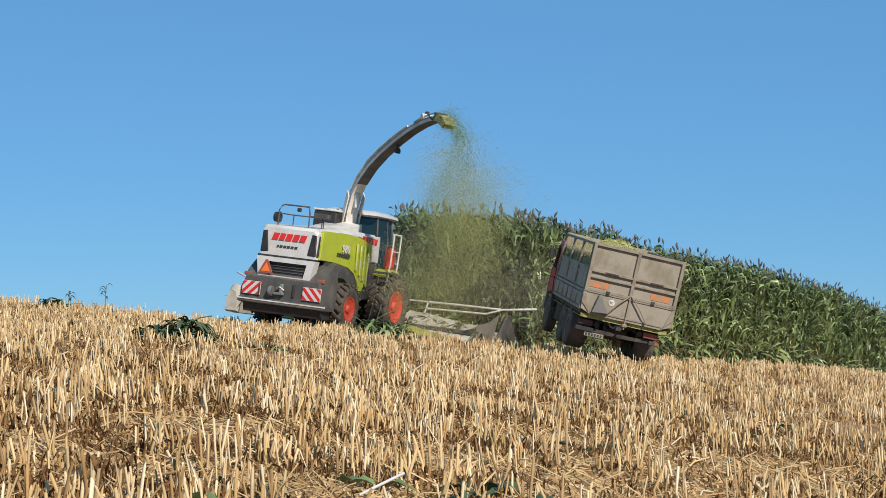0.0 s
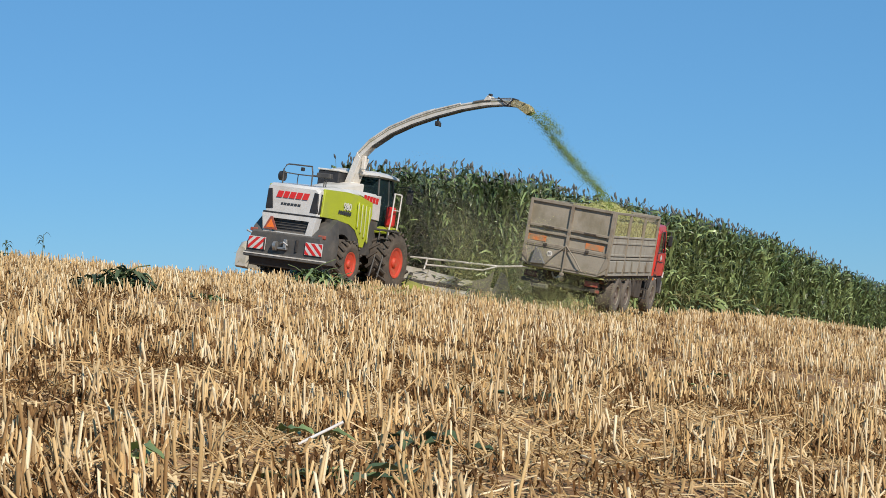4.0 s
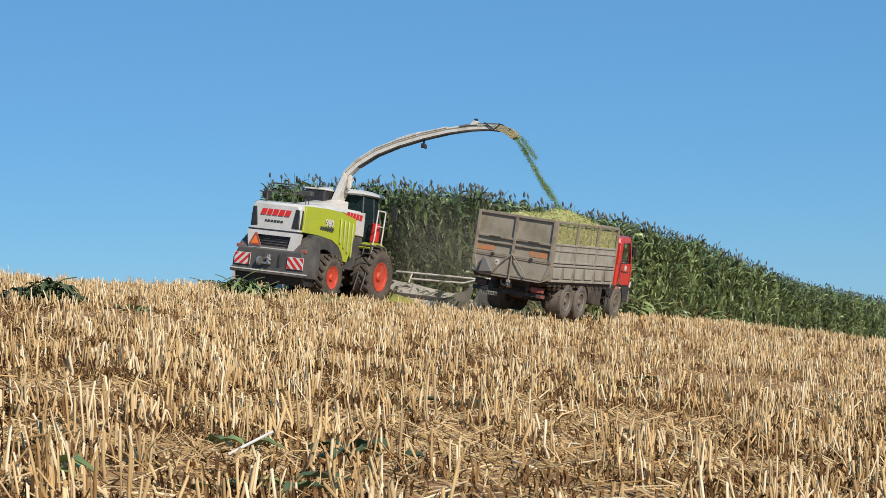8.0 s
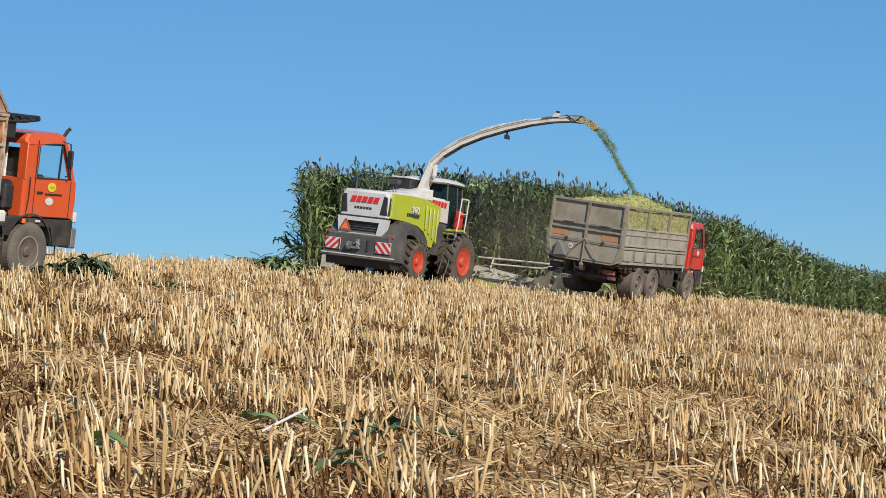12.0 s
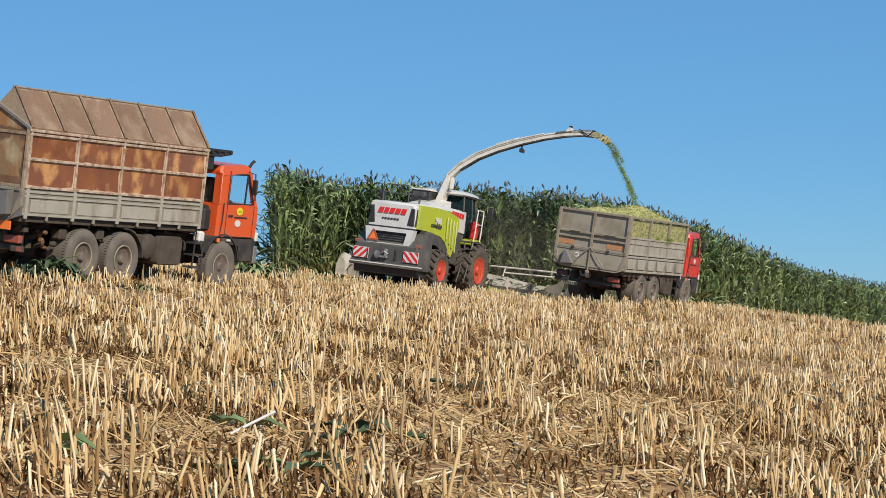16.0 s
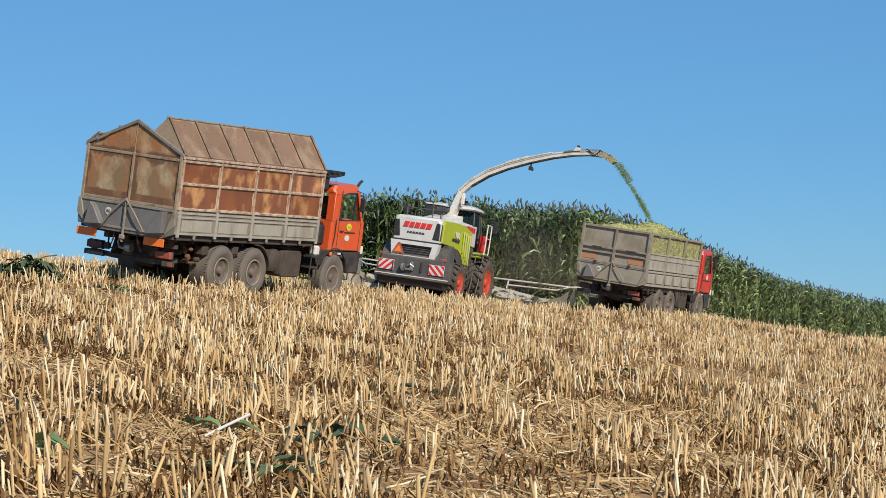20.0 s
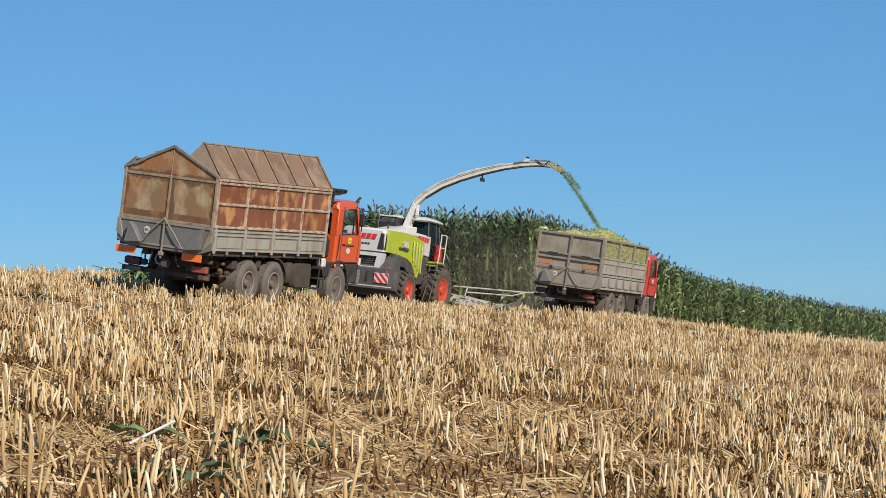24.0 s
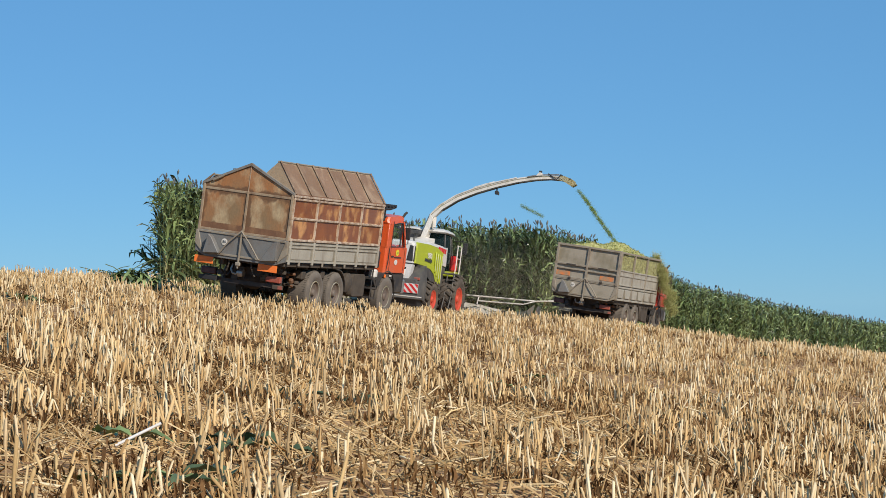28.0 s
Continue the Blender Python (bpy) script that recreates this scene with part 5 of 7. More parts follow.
        part("hose", bm, BLACKPLASTIC, truck)
    for x, z in ((0.62, 0.86), (-0.16, 1.02), (0.95, 1.06)):
        bm = bmesh.new()
        box(bm, x - 0.14, x + 0.14, -1.76, -1.62, z - 0.05, z + 0.05, 0.015)
        box(bm, x - 0.05, x + 0.06, -1.80, -1.70, z + 0.02, z + 0.15, 0.02)
        part("tail_bracket", bm, DUSTYSTEEL, truck)
    # orange marker plates under the tail
    for x0, x1 in ((-1.24, -0.72), (0.52, 1.04)):
        bm = bmesh.new()
        box(bm, x0, x1, y0 - 0.045, y0 - 0.02, zf - 0.28, zf - 0.105, 0.006)
        part("marker_plate", bm, SIGNAL, truck, "bright orange marker plate")
    return truck


def chaff_load(truck, y0, y1, z0, edge, peak, peak_y):
    """The heap of chopped crop in the body: lumpy, highest along the middle."""
    nx, ny = 26, 52
    xs, ys = np.linspace(-1.19, 1.19, nx), np.linspace(y0, y1, ny)
    gx, gy = np.meshgrid(xs, ys)
    r = np.random.default_rng(5)
    h = edge + (peak - edge) * np.exp(-(gx / 0.62) ** 2) * (0.45 + 0.55 * np.exp(-((gy - peak_y) / 1.5) ** 2))
    h = h + 0.035 * wave(gx, gy, 61, 0.35) + 0.03 * wave(gx, gy, 62, 0.9) + r.normal(0, 0.012, gx.shape)
    h = h - 0.10 * np.clip(np.abs(gx) - 0.9, 0, 1)
    v = np.stack([gx, gy, h], -1).reshape(-1, 3)
    i = np.arange(nx * ny).reshape(ny, nx)
    q = np.stack([i[:-1, :-1], i[:-1, 1:], i[1:, 1:], i[1:, :-1]], -1).reshape(-1, 4)
    rim = np.concatenate([i[0, :], i[1:, -1], i[-1, -2::-1], i[-2:0:-1, 0]])
    low = v[rim].copy()
    low[:, 2] = z0
    n = len(v)
    m = len(rim)
    k = np.arange(m)
    skirt = np.stack([rim, n + k, n + (k + 1) % m, rim[(k + 1) % m]], -1)
    me = shaped("chaff_load", np.concatenate([v, low]), np.concatenate([q, skirt]), [HEAP], smooth=True)
    # loose bits on the heap
    b = 2600
    bx, by = r.uniform(-1.15, 1.15, b), r.uniform(y0 + 0.05, y1 - 0.05, b)
    bz = edge + (peak - edge) * np.exp(-(bx / 0.62) ** 2) * (0.45 + 0.55 * np.exp(-((by - peak_y) / 1.5) ** 2)) + 0.035 * wave(bx, by, 61, 0.35) + 0.03 * wave(bx, by, 62, 0.9)
    d = r.normal(0, 0.028, (b, 3, 3))
    tri = np.stack([bx, by, bz + 0.015], -1)[:, None, :] + d
    # and lumps pressed against the open sides
    b2 = 2400
    d = r.normal(0, 1, (b2, 3, 3)) * np.array((0.008, 0.04, 0.032))
    sx = np.where(r.random(b2) < 0.5, -1.196, 1.196)
    tri = np.concatenate([tri, np.stack([sx, r.uniform(y0 + 0.05, y1 - 0.05, b2), r.uniform(edge - 0.62, edge - 0.03, b2)], -1)[:, None, :] + d])
    b += b2
    bits = shaped("loose_chaff", tri.reshape(-1, 3), np.arange(b * 3).reshape(-1, 3), [HEAP])
    load = new("chaff_load", me)
    load.parent = truck
    tagged(load, "heap of fresh yellow-green chopped crop")
    o = new("loose_chaff", bits)
    o.parent = load
    return load


def build_grey_truck():
    truck = new("tipper_truck")
    tagged(truck, "red three-axle truck with a grey tipper body heaped with chaff", "truck")
    truck_base(truck, REDCAB, False)
    y0, y1, zf, zt = -2.01, 4.07, 1.17, 3.01
    z1, z2 = 1.74, 2.36
    bm = bmesh.new()
    box(bm, -1.2, 1.2, y0 + 0.03, y1, zf - 0.08, zf, 0.01)
    for s in (-1, 1):
        box(bm, s * 0.55 - 0.06, s * 0.55 + 0.06, y0 + 0.1, y1 - 0.1, zf - 0.2, zf - 0.08)
    deck = part("body_floor", bm, DUSTYSTEEL, truck)
    for k in range(14):
        y = y0 + 0.25 + k * 0.44
        bm = bmesh.new()
        box(bm, -1.24, 1.24, y - 0.05, y + 0.05, zf - 0.15, zf - 0.084)
        part("cross_member", bm, DUSTYSTEEL, deck)
    for s in (-1, 1):
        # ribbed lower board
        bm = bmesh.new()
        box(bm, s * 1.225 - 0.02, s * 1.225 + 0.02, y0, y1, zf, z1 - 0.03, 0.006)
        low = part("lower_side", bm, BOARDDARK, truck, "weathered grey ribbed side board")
        bm = bmesh.new()
        for z in (zf + 0.04, z1 - 0.06):
            box(bm, s * 1.255 - 0.02, s * 1.255 + 0.02, y0 + 0.02, y1 - 0.02, z - 0.035, z + 0.035, 0.008)
        part("side_rail", bm, BOARDGREY, low)
        for k in range(6):
            y = y0 + 0.52 + k * 1.01
            bm = bmesh.new()
            prism(bm, [(y - 0.43, z1 - 0.13), (y + 0.43, z1 - 0.13), (y + 0.33, zf + 0.11), (y - 0.33, zf + 0.11)], "x", s * 1.24, s * 1.283, 0.012)
            part("pressing", bm, BOARDGREY, low)
        bm = bmesh.new()
        box(bm, s * 1.222 - 0.012, s * 1.222 + 0.012, y0 + 0.01, y1 - 0.01, z1 - 0.029, z1 - 0.001)
        part("seam", bm, DARKSTEEL, low)
        # middle board
        bm = bmesh.new()
        box(bm, s * 1.225 - 0.02, s * 1.225 + 0.02, y0, y1, z1, z2 - 0.02, 0.006)
        mid = part("middle_side", bm, BOARDGREY, truck, "weathered grey upper side board")
        bm = bmesh.new()
        for z in (z1 + 0.035, (z1 + z2) / 2 + 0.08, z2 - 0.05):
            box(bm, s * 1.252 - 0.018, s * 1.252 + 0.018, y0 + 0.02, y1 - 0.02, z - 0.028, z + 0.028, 0.006)
        part("side_rail", bm, BOARDGREY, mid)
        # open top frame with wire mesh, the load shows through
        bm = bmesh.new()
        box(bm, s * 1.235 - 0.03, s * 1.235 + 0.03, y0, y1, zt - 0.07, zt, 0.01)
        for k in range(4):
            y = y0 + 0.05 + k * (y1 - y0 - 0.1) / 3
            box(bm, s * 1.25 - 0.032, s * 1.25 + 0.032, y - 0.035, y + 0.035, zf, zt - 0.06, 0.006)
        top = part("top_frame", bm, GREYDARK, truck, "grey steel frame around wire mesh")
        bm = bmesh.new()
        for k in range(60):
            y = y0 + 0.1 + k * 0.1
            box(bm, s * 1.215 - 0.003, s * 1.215 + 0.003, y - 0.003, y + 0.003, z2, zt - 0.07)
        part("wire_mesh", bm, GREYDARK, top)
    # rear wall: frame, four sheets
    zm = 2.27
    bm = bmesh.new()
    for x in (-1.215, 0.0, 1.215):
        box(bm, x - 0.045, x + 0.045, y0 - 0.095, y0 + 0.03, z1 - 0.05, zt + 0.01, 0.008)
    for z, h in ((zt - 0.03, 0.04), (zm, 0.035), (zm - 0.17, 0.03), (z1 + 0.02, 0.04)):
        box(bm, -1.24, 1.24, y0 - 0.085, y0 + 0.02, z - h, z + h, 0.008)
    rear = part("rear_frame", bm, GREYDARK, truck, "grey steel rear frame")
    for s in (-1, 1):
        for za, zb in ((z1, zm - 0.17), (zm - 0.15, zm), (zm, zt)):
            bm = bmesh.new()
            box(bm, min(s * 0.04, s * 1.18), max(s * 0.04, s * 1.18), y0 - 0.012, y0 + 0.008, za, zb)
            part("rear_sheet", bm, GREYBODY, rear)
        bm = bmesh.new()
        x = -0.91 if s < 0 else 0.80
        box(bm, x - 0.27, x + 0.27, y0 - 0.025, y0 - 0.013, 1.83, 2.0, 0.003)
        part("marker_plate", bm, SIGNAL_WORN, rear, "worn orange marker plate")
        bm = bmesh.new()
        box(bm, s * 0.62 - 0.18, s * 0.62 + 0.18, y0 - 0.105, y0 - 0.08, zm - 0.02, zm + 0.02, 0.004)
        part("latch_bar", bm, DARKSTEEL, rear)
        bm = bmesh.new()
        box(bm, s * 0.62 - 0.05, s * 0.62 + 0.05, y0 - 0.12, y0 - 0.08, z1 - 0.03, z1 + 0.06, 0.01)
        part("latch", bm, DARKSTEEL, rear)
    tail = tail_fittings(truck, y0 - 0.02, zf + 0.02, z1, GREYBODY)
    sticker_80(tail, -0.46, y0 - 0.056, z1 - 0.22)
    bm = bmesh.new()
    box(bm, -1.23, 1.23, y1 - 0.03, y1 + 0.02, zf, zt + 0.02, 0.008)
    part("front_wall", bm, GREYBODY, truck)
    load = chaff_load(truck, y0 + 0.04, y1 - 0.05, zf + 0.02, 2.90, 3.34, 2.0)
    return truck, load


rusty_truck = build_rusty_truck()
grey_truck, grey_load = build_grey_truck()

# ---- the forage harvester: origin on the ground under the rear axle, y ahead ----
def stripes(parent, x, y, z, flip):
    """Red and white warning board facing the rear."""
    bm = bmesh.new()
    box(bm, -0.31, 0.31, -0.012, 0.012, -0.20, 0.20, 0.006)
    board = part("warning_board", bm, WHITE, parent, "red and white striped warning board", at(x, y, z))
    for k in range(4):
        c = -0.39 + k * 0.26
        poly = []
        for px, pz in ((c - 0.065 - flip * -0.19, -0.19), (c + 0.065 - flip * -0.19, -0.19), (c + 0.065 + flip * -0.19, 0.19), (c - 0.065 + flip * -0.19, 0.19)):
            poly.append((px, pz))
        # keep the stripe inside the board
        cut = []
        for i in range(len(poly)):
            a, b = Vector(poly[i]), Vector(poly[(i + 1) % len(poly)])
            cut.append(a)
            for lim in (-0.30, 0.30):
                if (a.x - lim) * (b.x - lim) < 0:
                    cut.append(a + (b - a) * ((lim - a.x) / (b.x - a.x)))
        cut = [p for p in cut if -0.301 <= p.x <= 0.301]
        if len(cut) >= 3:
            bm = bmesh.new()
            prism(bm, [(p.x, p.y) for p in cut], "y", -0.017, -0.013)
            part("stripe", bm, BRANDRED, board)
    return board


def word_bars(name, parent, m, widths, height, gap, mat, slant=0.0):
    """A word as plain bars."""
    bm = bmesh.new()
    x = -sum(widths) / 2 - gap * (len(widths) - 1) / 2
    for w in widths:
        prism(bm, [(x, -height / 2), (x + w, -height / 2), (x + w + slant, height / 2), (x + slant, height / 2)], "z", 0, 0.006)
        x += w + gap
    return part(name, bm, mat, parent, "", m)


def build_harvester():
    h = new("forage_harvester")
    tagged(h, "green and white forage harvester with a raised discharge spout", "harvester")
    for s in (-1, 1):
        w = tread_wheel("rear_wheel", h, s * 1.25, 0.05, 0.76, 0.56, 0.385, RIMRED, RIMRED, 18, s)
        ROLLING.append((h, w, (s * 1.25, 0.05, 0.76), 0.76))
        w = tread_wheel("front_wheel", h, s * 1.34, 3.25, 1.01, 0.70, 0.50, RIMRED, RIMRED, 20, s)
        ROLLING.append((h, w, (s * 1.34, 3.25, 1.01), 1.01))
    # chassis and axles
    bm = bmesh.new()
    box(bm, -0.72, 0.72, -1.3, 3.6, 0.85, 1.45, 0.04)
    lathe(bm, [(-1.05, 0.13), (1.05, 0.13)], 12, (0, 0, 0.76))
    lathe(bm, [(-1.1, 0.2), (1.1, 0.2)], 14, (0, 3.19, 1.02))
    box(bm, -0.55, 0.55, 3.2, 5.0, 0.7, 1.6, 0.06)
    part("chassis", bm, DARKSTEEL, h)
    # dark lower tail with bumper
    bm = bmesh.new()
    secs = []
    for y, wt, wb, z0, z1 in ((-1.80, 1.20, 1.36, 0.70, 1.42), (-1.55, 1.30, 1.42, 0.62, 1.62), (-0.95, 1.32, 1.42, 0.62, 2.05), (-0.80, 1.30, 1.40, 0.75, 2.10)):
        secs.append([(-wb, y, z0), (wb, y, z0), (wb, y, (z0 + z1) / 2), (wt, y, z1), (-wt, y, z1), (-wb, y, (z0 + z1) / 2)])
    rings(bm, secs)
    tail = part("tail_housing", bm, SLATE, h, "dusty dark grey tail housing", None, 30)
    bm = bmesh.new()
    prism(bm, [(-1.92, 0.62), (-1.92, 0.72), (-1.80, 0.78), (-1.74, 0.60)], "x", -1.38, 1.60, 0.01)
    part("bumper", bm, SLATE, h, "dark rear bumper with a pale worn lip")
    bm = bmesh.new()
    box(bm, -1.37, 1.59, -1.935, -1.915, 0.695, 0.735, 0.004)
    part("bumper_lip", bm, WHITEDUST, h)
    bm = bmesh.new()
    prism(bm, [(-1.78, 0.62), (-1.70, 0.34), (-0.9, 0.34), (-0.9, 0.64)], "x", -1.25, 1.3, 0.02)
    part("under_guard", bm, BLACKPLASTIC, h)
    stripes(h, 1.06, -1.835, 1.06, 1)
    stripes(h, -0.98, -1.835, 1.06, -1)
    bm = bmesh.new()
    lathe(bm, [(-0.05, 0.06), (-0.05, 0.15), (0.05, 0.15), (0.05, 0.06)], 16)
    box(bm, 0.1, 0.42, -0.06, 0.06, -0.10, -0.02, 0.015)
    box(bm, 0.28, 0.40, -0.06, 0.06, -0.10, 0.24, 0.02)
    pipe(bm, [(0.18, -0.02, 0.08), (0.30, -0.05, 0.14), (0.44, -0.02, 0.05)], 0.035, 8)
    part("drawbar_coupling", bm, STEEL, h, "worn steel drawbar coupling", at(-0.28, -1.88, 1.03))
    bm = bmesh.new()
    box(bm, -0.74, -0.68, -1.86, -1.80, 0.85, 1.2, 0.01)
    part("tail_bracket", bm, DARKSTEEL, h)
    bm = bmesh.new()
    box(bm, 0.40, 0.47, -1.85, -1.80, 0.9, 1.3, 0.01)
    part("tail_bracket", bm, DARKSTEEL, h)
    for s in (-1, 1):
        bm = bmesh.new()
        box(bm, s * 1.22 - 0.13, s * 1.22 + 0.13, -1.72, -1.62, 1.42, 1.54, 0.02)
        part("tail_light", bm, LAMPRED, h, "red tail light")
    # white rear hood: upper panel with corner vents, lower frame round the grille
    bm = bmesh.new()
    secs = []
    for y, w, z0, z1 in ((-1.66, 0.90, 2.12, 2.95), (-1.58, 0.94, 2.12, 3.04), (-0.6, 0.98, 2.12, 3.12), (1.0, 1.02, 2.2, 3.20), (2.72, 0.95, 2.3, 3.20)):
        secs.append([(-w, y, z0), (w, y, z0), (w, y, z1 - 0.12), (w - 0.12, y, z1), (-w + 0.12, y, z1), (-w, y, z1 - 0.12)])
    rings(bm, secs)
    hood = part("hood", bm, WHITE, h, "dusty white engine hood", None, 40)
    bm = bmesh.new()
    outer = [(-0.98, 2.06), (0.98, 2.06), (0.86, 1.36), (-0.86, 1.36)]
    inner = [(-0.60, 1.92), (0.72, 1.92), (0.64, 1.50), (-0.56, 1.50)]
    lo = [bm.verts.new((p[0], -1.74, p[1])) for p in outer]
    li = [bm.verts.new((p[0], -1.74, p[1])) for p in inner]
    ho = [bm.verts.new((p[0], -1.40, p[1])) for p in outer]
    hi = [bm.verts.new((p[0], -1.60, p[1])) for p in inner]
    for k in range(4):
        j = (k + 1) % 4
        bm.faces.new((lo[k], lo[j], li[j], li[k]))
        bm.faces.new((lo[k], ho[k], ho[j], lo[j]))
        bm.faces.new((li[k], li[j], hi[j], hi[k]))
    part("grille_surround", bm, WHITE, h, "white frame round the black grille")
    bm = bmesh.new()
    box(bm, -0.75, 0.80, -1.62, -1.56, 1.42, 2.0)
    part("grille", bm, BLACKPLASTIC, h)
    for k in range(5):
        bm = bmesh.new()
        z = 1.55 + k * 0.085
        box(bm, -0.62, 0.70, -1.645, -1.622, z - 0.012, z + 0.012)
        part("grille_slat", bm, SLATE, h)
    bm = bmesh.new()
    box(bm, -0.98, 0.98, -1.70, -1.50, 2.06, 2.12, 0.005)
    part("hood_seam", bm, BLACKPLASTIC, h)
    bm = bmesh.new()
    box(bm, -0.42, 0.40, -1.70, -1.66, 1.94, 2.02, 0.01)
    for k in range(5):
        box(bm, -0.36 + k * 0.15, -0.26 + k * 0.15, -1.705, -1.70, 1.955, 2.005)
    part("number_plate", bm, [WHITE], h, "white plate with plain bars")
    for s in (-1, 1):
        bm = bmesh.new()
        prism(bm, [(s * 0.66, 2.22), (s * 0.925, 2.20), (s * 0.905, 2.84), (s * 0.76, 2.86)], "y", -1.685, -1.60, 0.01)
        part("corner_vent", bm, BLACKPLASTIC, hood, "black corner vent")
        bm = bmesh.new()
        prism(bm, [(-1.60, 2.18), (-1.46, 2.2), (-1.46, 2.84), (-1.56, 2.84)], "x", s * 0.88, s * 0.955, 0.01)
        part("side_vent", bm, BLACKPLASTIC, hood)
    word_bars("brand_bars", hood, at(-0.02, -1.672, 2.70, FACE_REAR) @ Matrix.Rotation(radians(-7), 4, "X"), (0.20, 0.18, 0.20, 0.20, 0.20), 0.21, 0.035, BRANDRED, 0.05)
    word_bars("model_bars", hood, at(-0.05, -1.668, 2.40, FACE_REAR), (0.07, 0.1, 0.1, 0.1, 0.1, 0.1), 0.075, 0.025, INK, 0.02)
    bm = bmesh.new()
    prism(bm, [(-0.25, -0.2), (0.25, -0.2), (0.04, 0.22), (-0.04, 0.22)], "y", -0.012, 0.012, 0.004)
    tri = part("slow_vehicle_triangle", bm, LAMPRED, h, "orange-red slow vehicle triangle", at(-0.60, -1.78, 1.74))
    bm = bmesh.new()
    prism(bm, [(-0.15, -0.14), (0.15, -0.14), (0.0, 0.13)], "y", -0.020, -0.013)
    part("triangle_field", bm, SIGNAL, tri)
    # green side panels with louvres, white side panels, dark wheel arches
    for s in (-1, 1):
        bm = bmesh.new()
        prism(bm, [(-1.48, 2.12), (-1.42, 3.02), (0.0, 3.06), (0.95, 3.02), (1.95, 2.88), (2.02, 2.5), (1.82, 1.86), (1.60, 1.34), (1.30, 1.36), (1.18, 1.62), (0.85, 1.90), (0.35, 2.06), (-0.5, 2.12)], "x", s * 1.02, s * 1.12, 0.02)
        for v in bm.verts:
            v.co.x -= s * 0.11 * min(max((0.4 - v.co.y) / 1.85, 0), 1)
        panel = part("side_panel", bm, SEEDGREEN, h, "dusty seed-green side panel", None, 30)
        for k in range(4):
            bm = bmesh.new()
            y = 0.82 + k * 0.29
            prism(bm, [(y, 2.80 - 0.03 * k), (y + 0.09, 2.82 - 0.03 * k), (y + 0.13, 1.93 - 0.14 * k), (y + 0.04, 1.97 - 0.14 * k)], "x", s * 1.115, s * 1.165, 0.012)
            part("louvre", bm, SEEDGREEN, panel)
            bm = bmesh.new()
            prism(bm, [(y + 0.02, 2.78 - 0.03 * k), (y + 0.045, 2.78 - 0.03 * k), (y + 0.08, 1.99 - 0.14 * k), (y + 0.055, 2.0 - 0.14 * k)], "x", s * 1.165, s * 1.172)
            part("louvre_edge", bm, WHITE, panel, "pale worn edge of the louvre")
        bm = bmesh.new()
        prism(bm, [(1.0, 3.06), (2.68, 3.16), (2.72, 2.32), (2.06, 2.34), (2.0, 2.90)], "x", s * 0.96, s * 1.06, 0.015)
        white = part("front_side_panel", bm, WHITE, h, "white side panel")
        bm = bmesh.new()
        arch = [(-0.95, 0.78), (-0.95, 1.60), (-1.05, 2.10), (-0.5, 2.10), (0.35, 2.04), (0.86, 1.87), (1.20, 1.58), (1.30, 1.34), (1.12, 0.9), (0.95, 0.85)]
        cut = [(0.93 * math.cos(radians(a)), 0.76 + 0.93 * math.sin(radians(a))) for a in range(8, 175, 14)]
        prism(bm, arch + cut, "x", s * 0.92, s * 1.10)
        part("wheel_arch", bm, SLATE, h, "dusty dark wheel arch", None, 30)
        bm = bmesh.new()
        box(bm, s * 0.72 - 0.1, s * 0.92 + 0.1, 1.35, 2.75, 1.1, 2.3, 0.03)
        part("side_housing", bm, SLATE, h)
        bm = bmesh.new()
        prism(bm, [(3.19 + 1.16 * math.cos(radians(a)), 1.02 + 1.16 * math.sin(radians(a))) for a in range(35, 126, 15)] + [(3.19 + 1.10 * math.cos(radians(a)), 1.02 + 1.10 * math.sin(radians(a))) for a in range(125, 34, -15)], "x", s * 0.95, s * 1.45)
        part("front_fender", bm, SEEDGREEN if s > 0 else SLATE, h, "", None, 30)
        if s > 0:
            word_bars("brand_bars", white, at(1.063, 1.88, 2.98, FACE_RIGHT) @ Matrix.Rotation(radians(-2), 4, "Z"), (0.20, 0.18, 0.20, 0.20, 0.20), 0.2, 0.04, BRANDRED, 0.03)
            lettering("numerals", "980", 0.34, LAMPWHITE, panel, at(1.114, 0.10, 2.58, FACE_RIGHT) @ Matrix.Rotation(radians(-3.4), 4, "Y"), 0.004, 0.006)
            word_bars("model_bars", panel, at(1.106, -0.05, 2.38, FACE_RIGHT) @ Matrix.Rotation(radians(-3.4), 4, "Y"), (0.09, 0.12, 0.12, 0.12, 0.12, 0.12), 0.12, 0.03, INK, 0.02)
    # top of the hood: air intake, rails, cameras
    bm = bmesh.new()
    prism(bm, [(-1.2, 3.08), (0.2, 3.12), (2.2, 3.48), (2.3, 3.48), (2.3, 3.14), (0, 3.06)], "x", -0.55, 0.55, 0.03)
    part("hood_top", bm, WHITEDUST, h)
    bm = bmesh.new()
    box(bm, -0.95, -0.15, 1.75, 2.55, 3.2, 3.78, 0.04)
    intake = part("air_intake", bm, BLACKPLASTIC, h, "black air intake box")
    bm = bmesh.new()
    box(bm, -0.97, -0.13, 1.72, 2.58, 3.78, 3.84, 0.015)
    part("lid", bm, WHITEDUST, intake)
    bm = bmesh.new()
    for x in (-0.62, 0.42):
        pipe(bm, [(x, -1.32, 3.04), (x, -1.34, 3.52), (x + 0.06 * (1 if x < 0 else -1), -1.30, 3.66), (x + 0.1 * (1 if x < 0 else -1), -1.22, 3.70)], 0.024, 8)
        pipe(bm, [(x, -1.32, 3.42), (x, -0.3, 3.44), (x, -0.3, 3.1)], 0.02, 8)
    pipe(bm, [(-0.52, -1.22, 3.70), (0.32, -1.22, 3.70)], 0.024, 8)
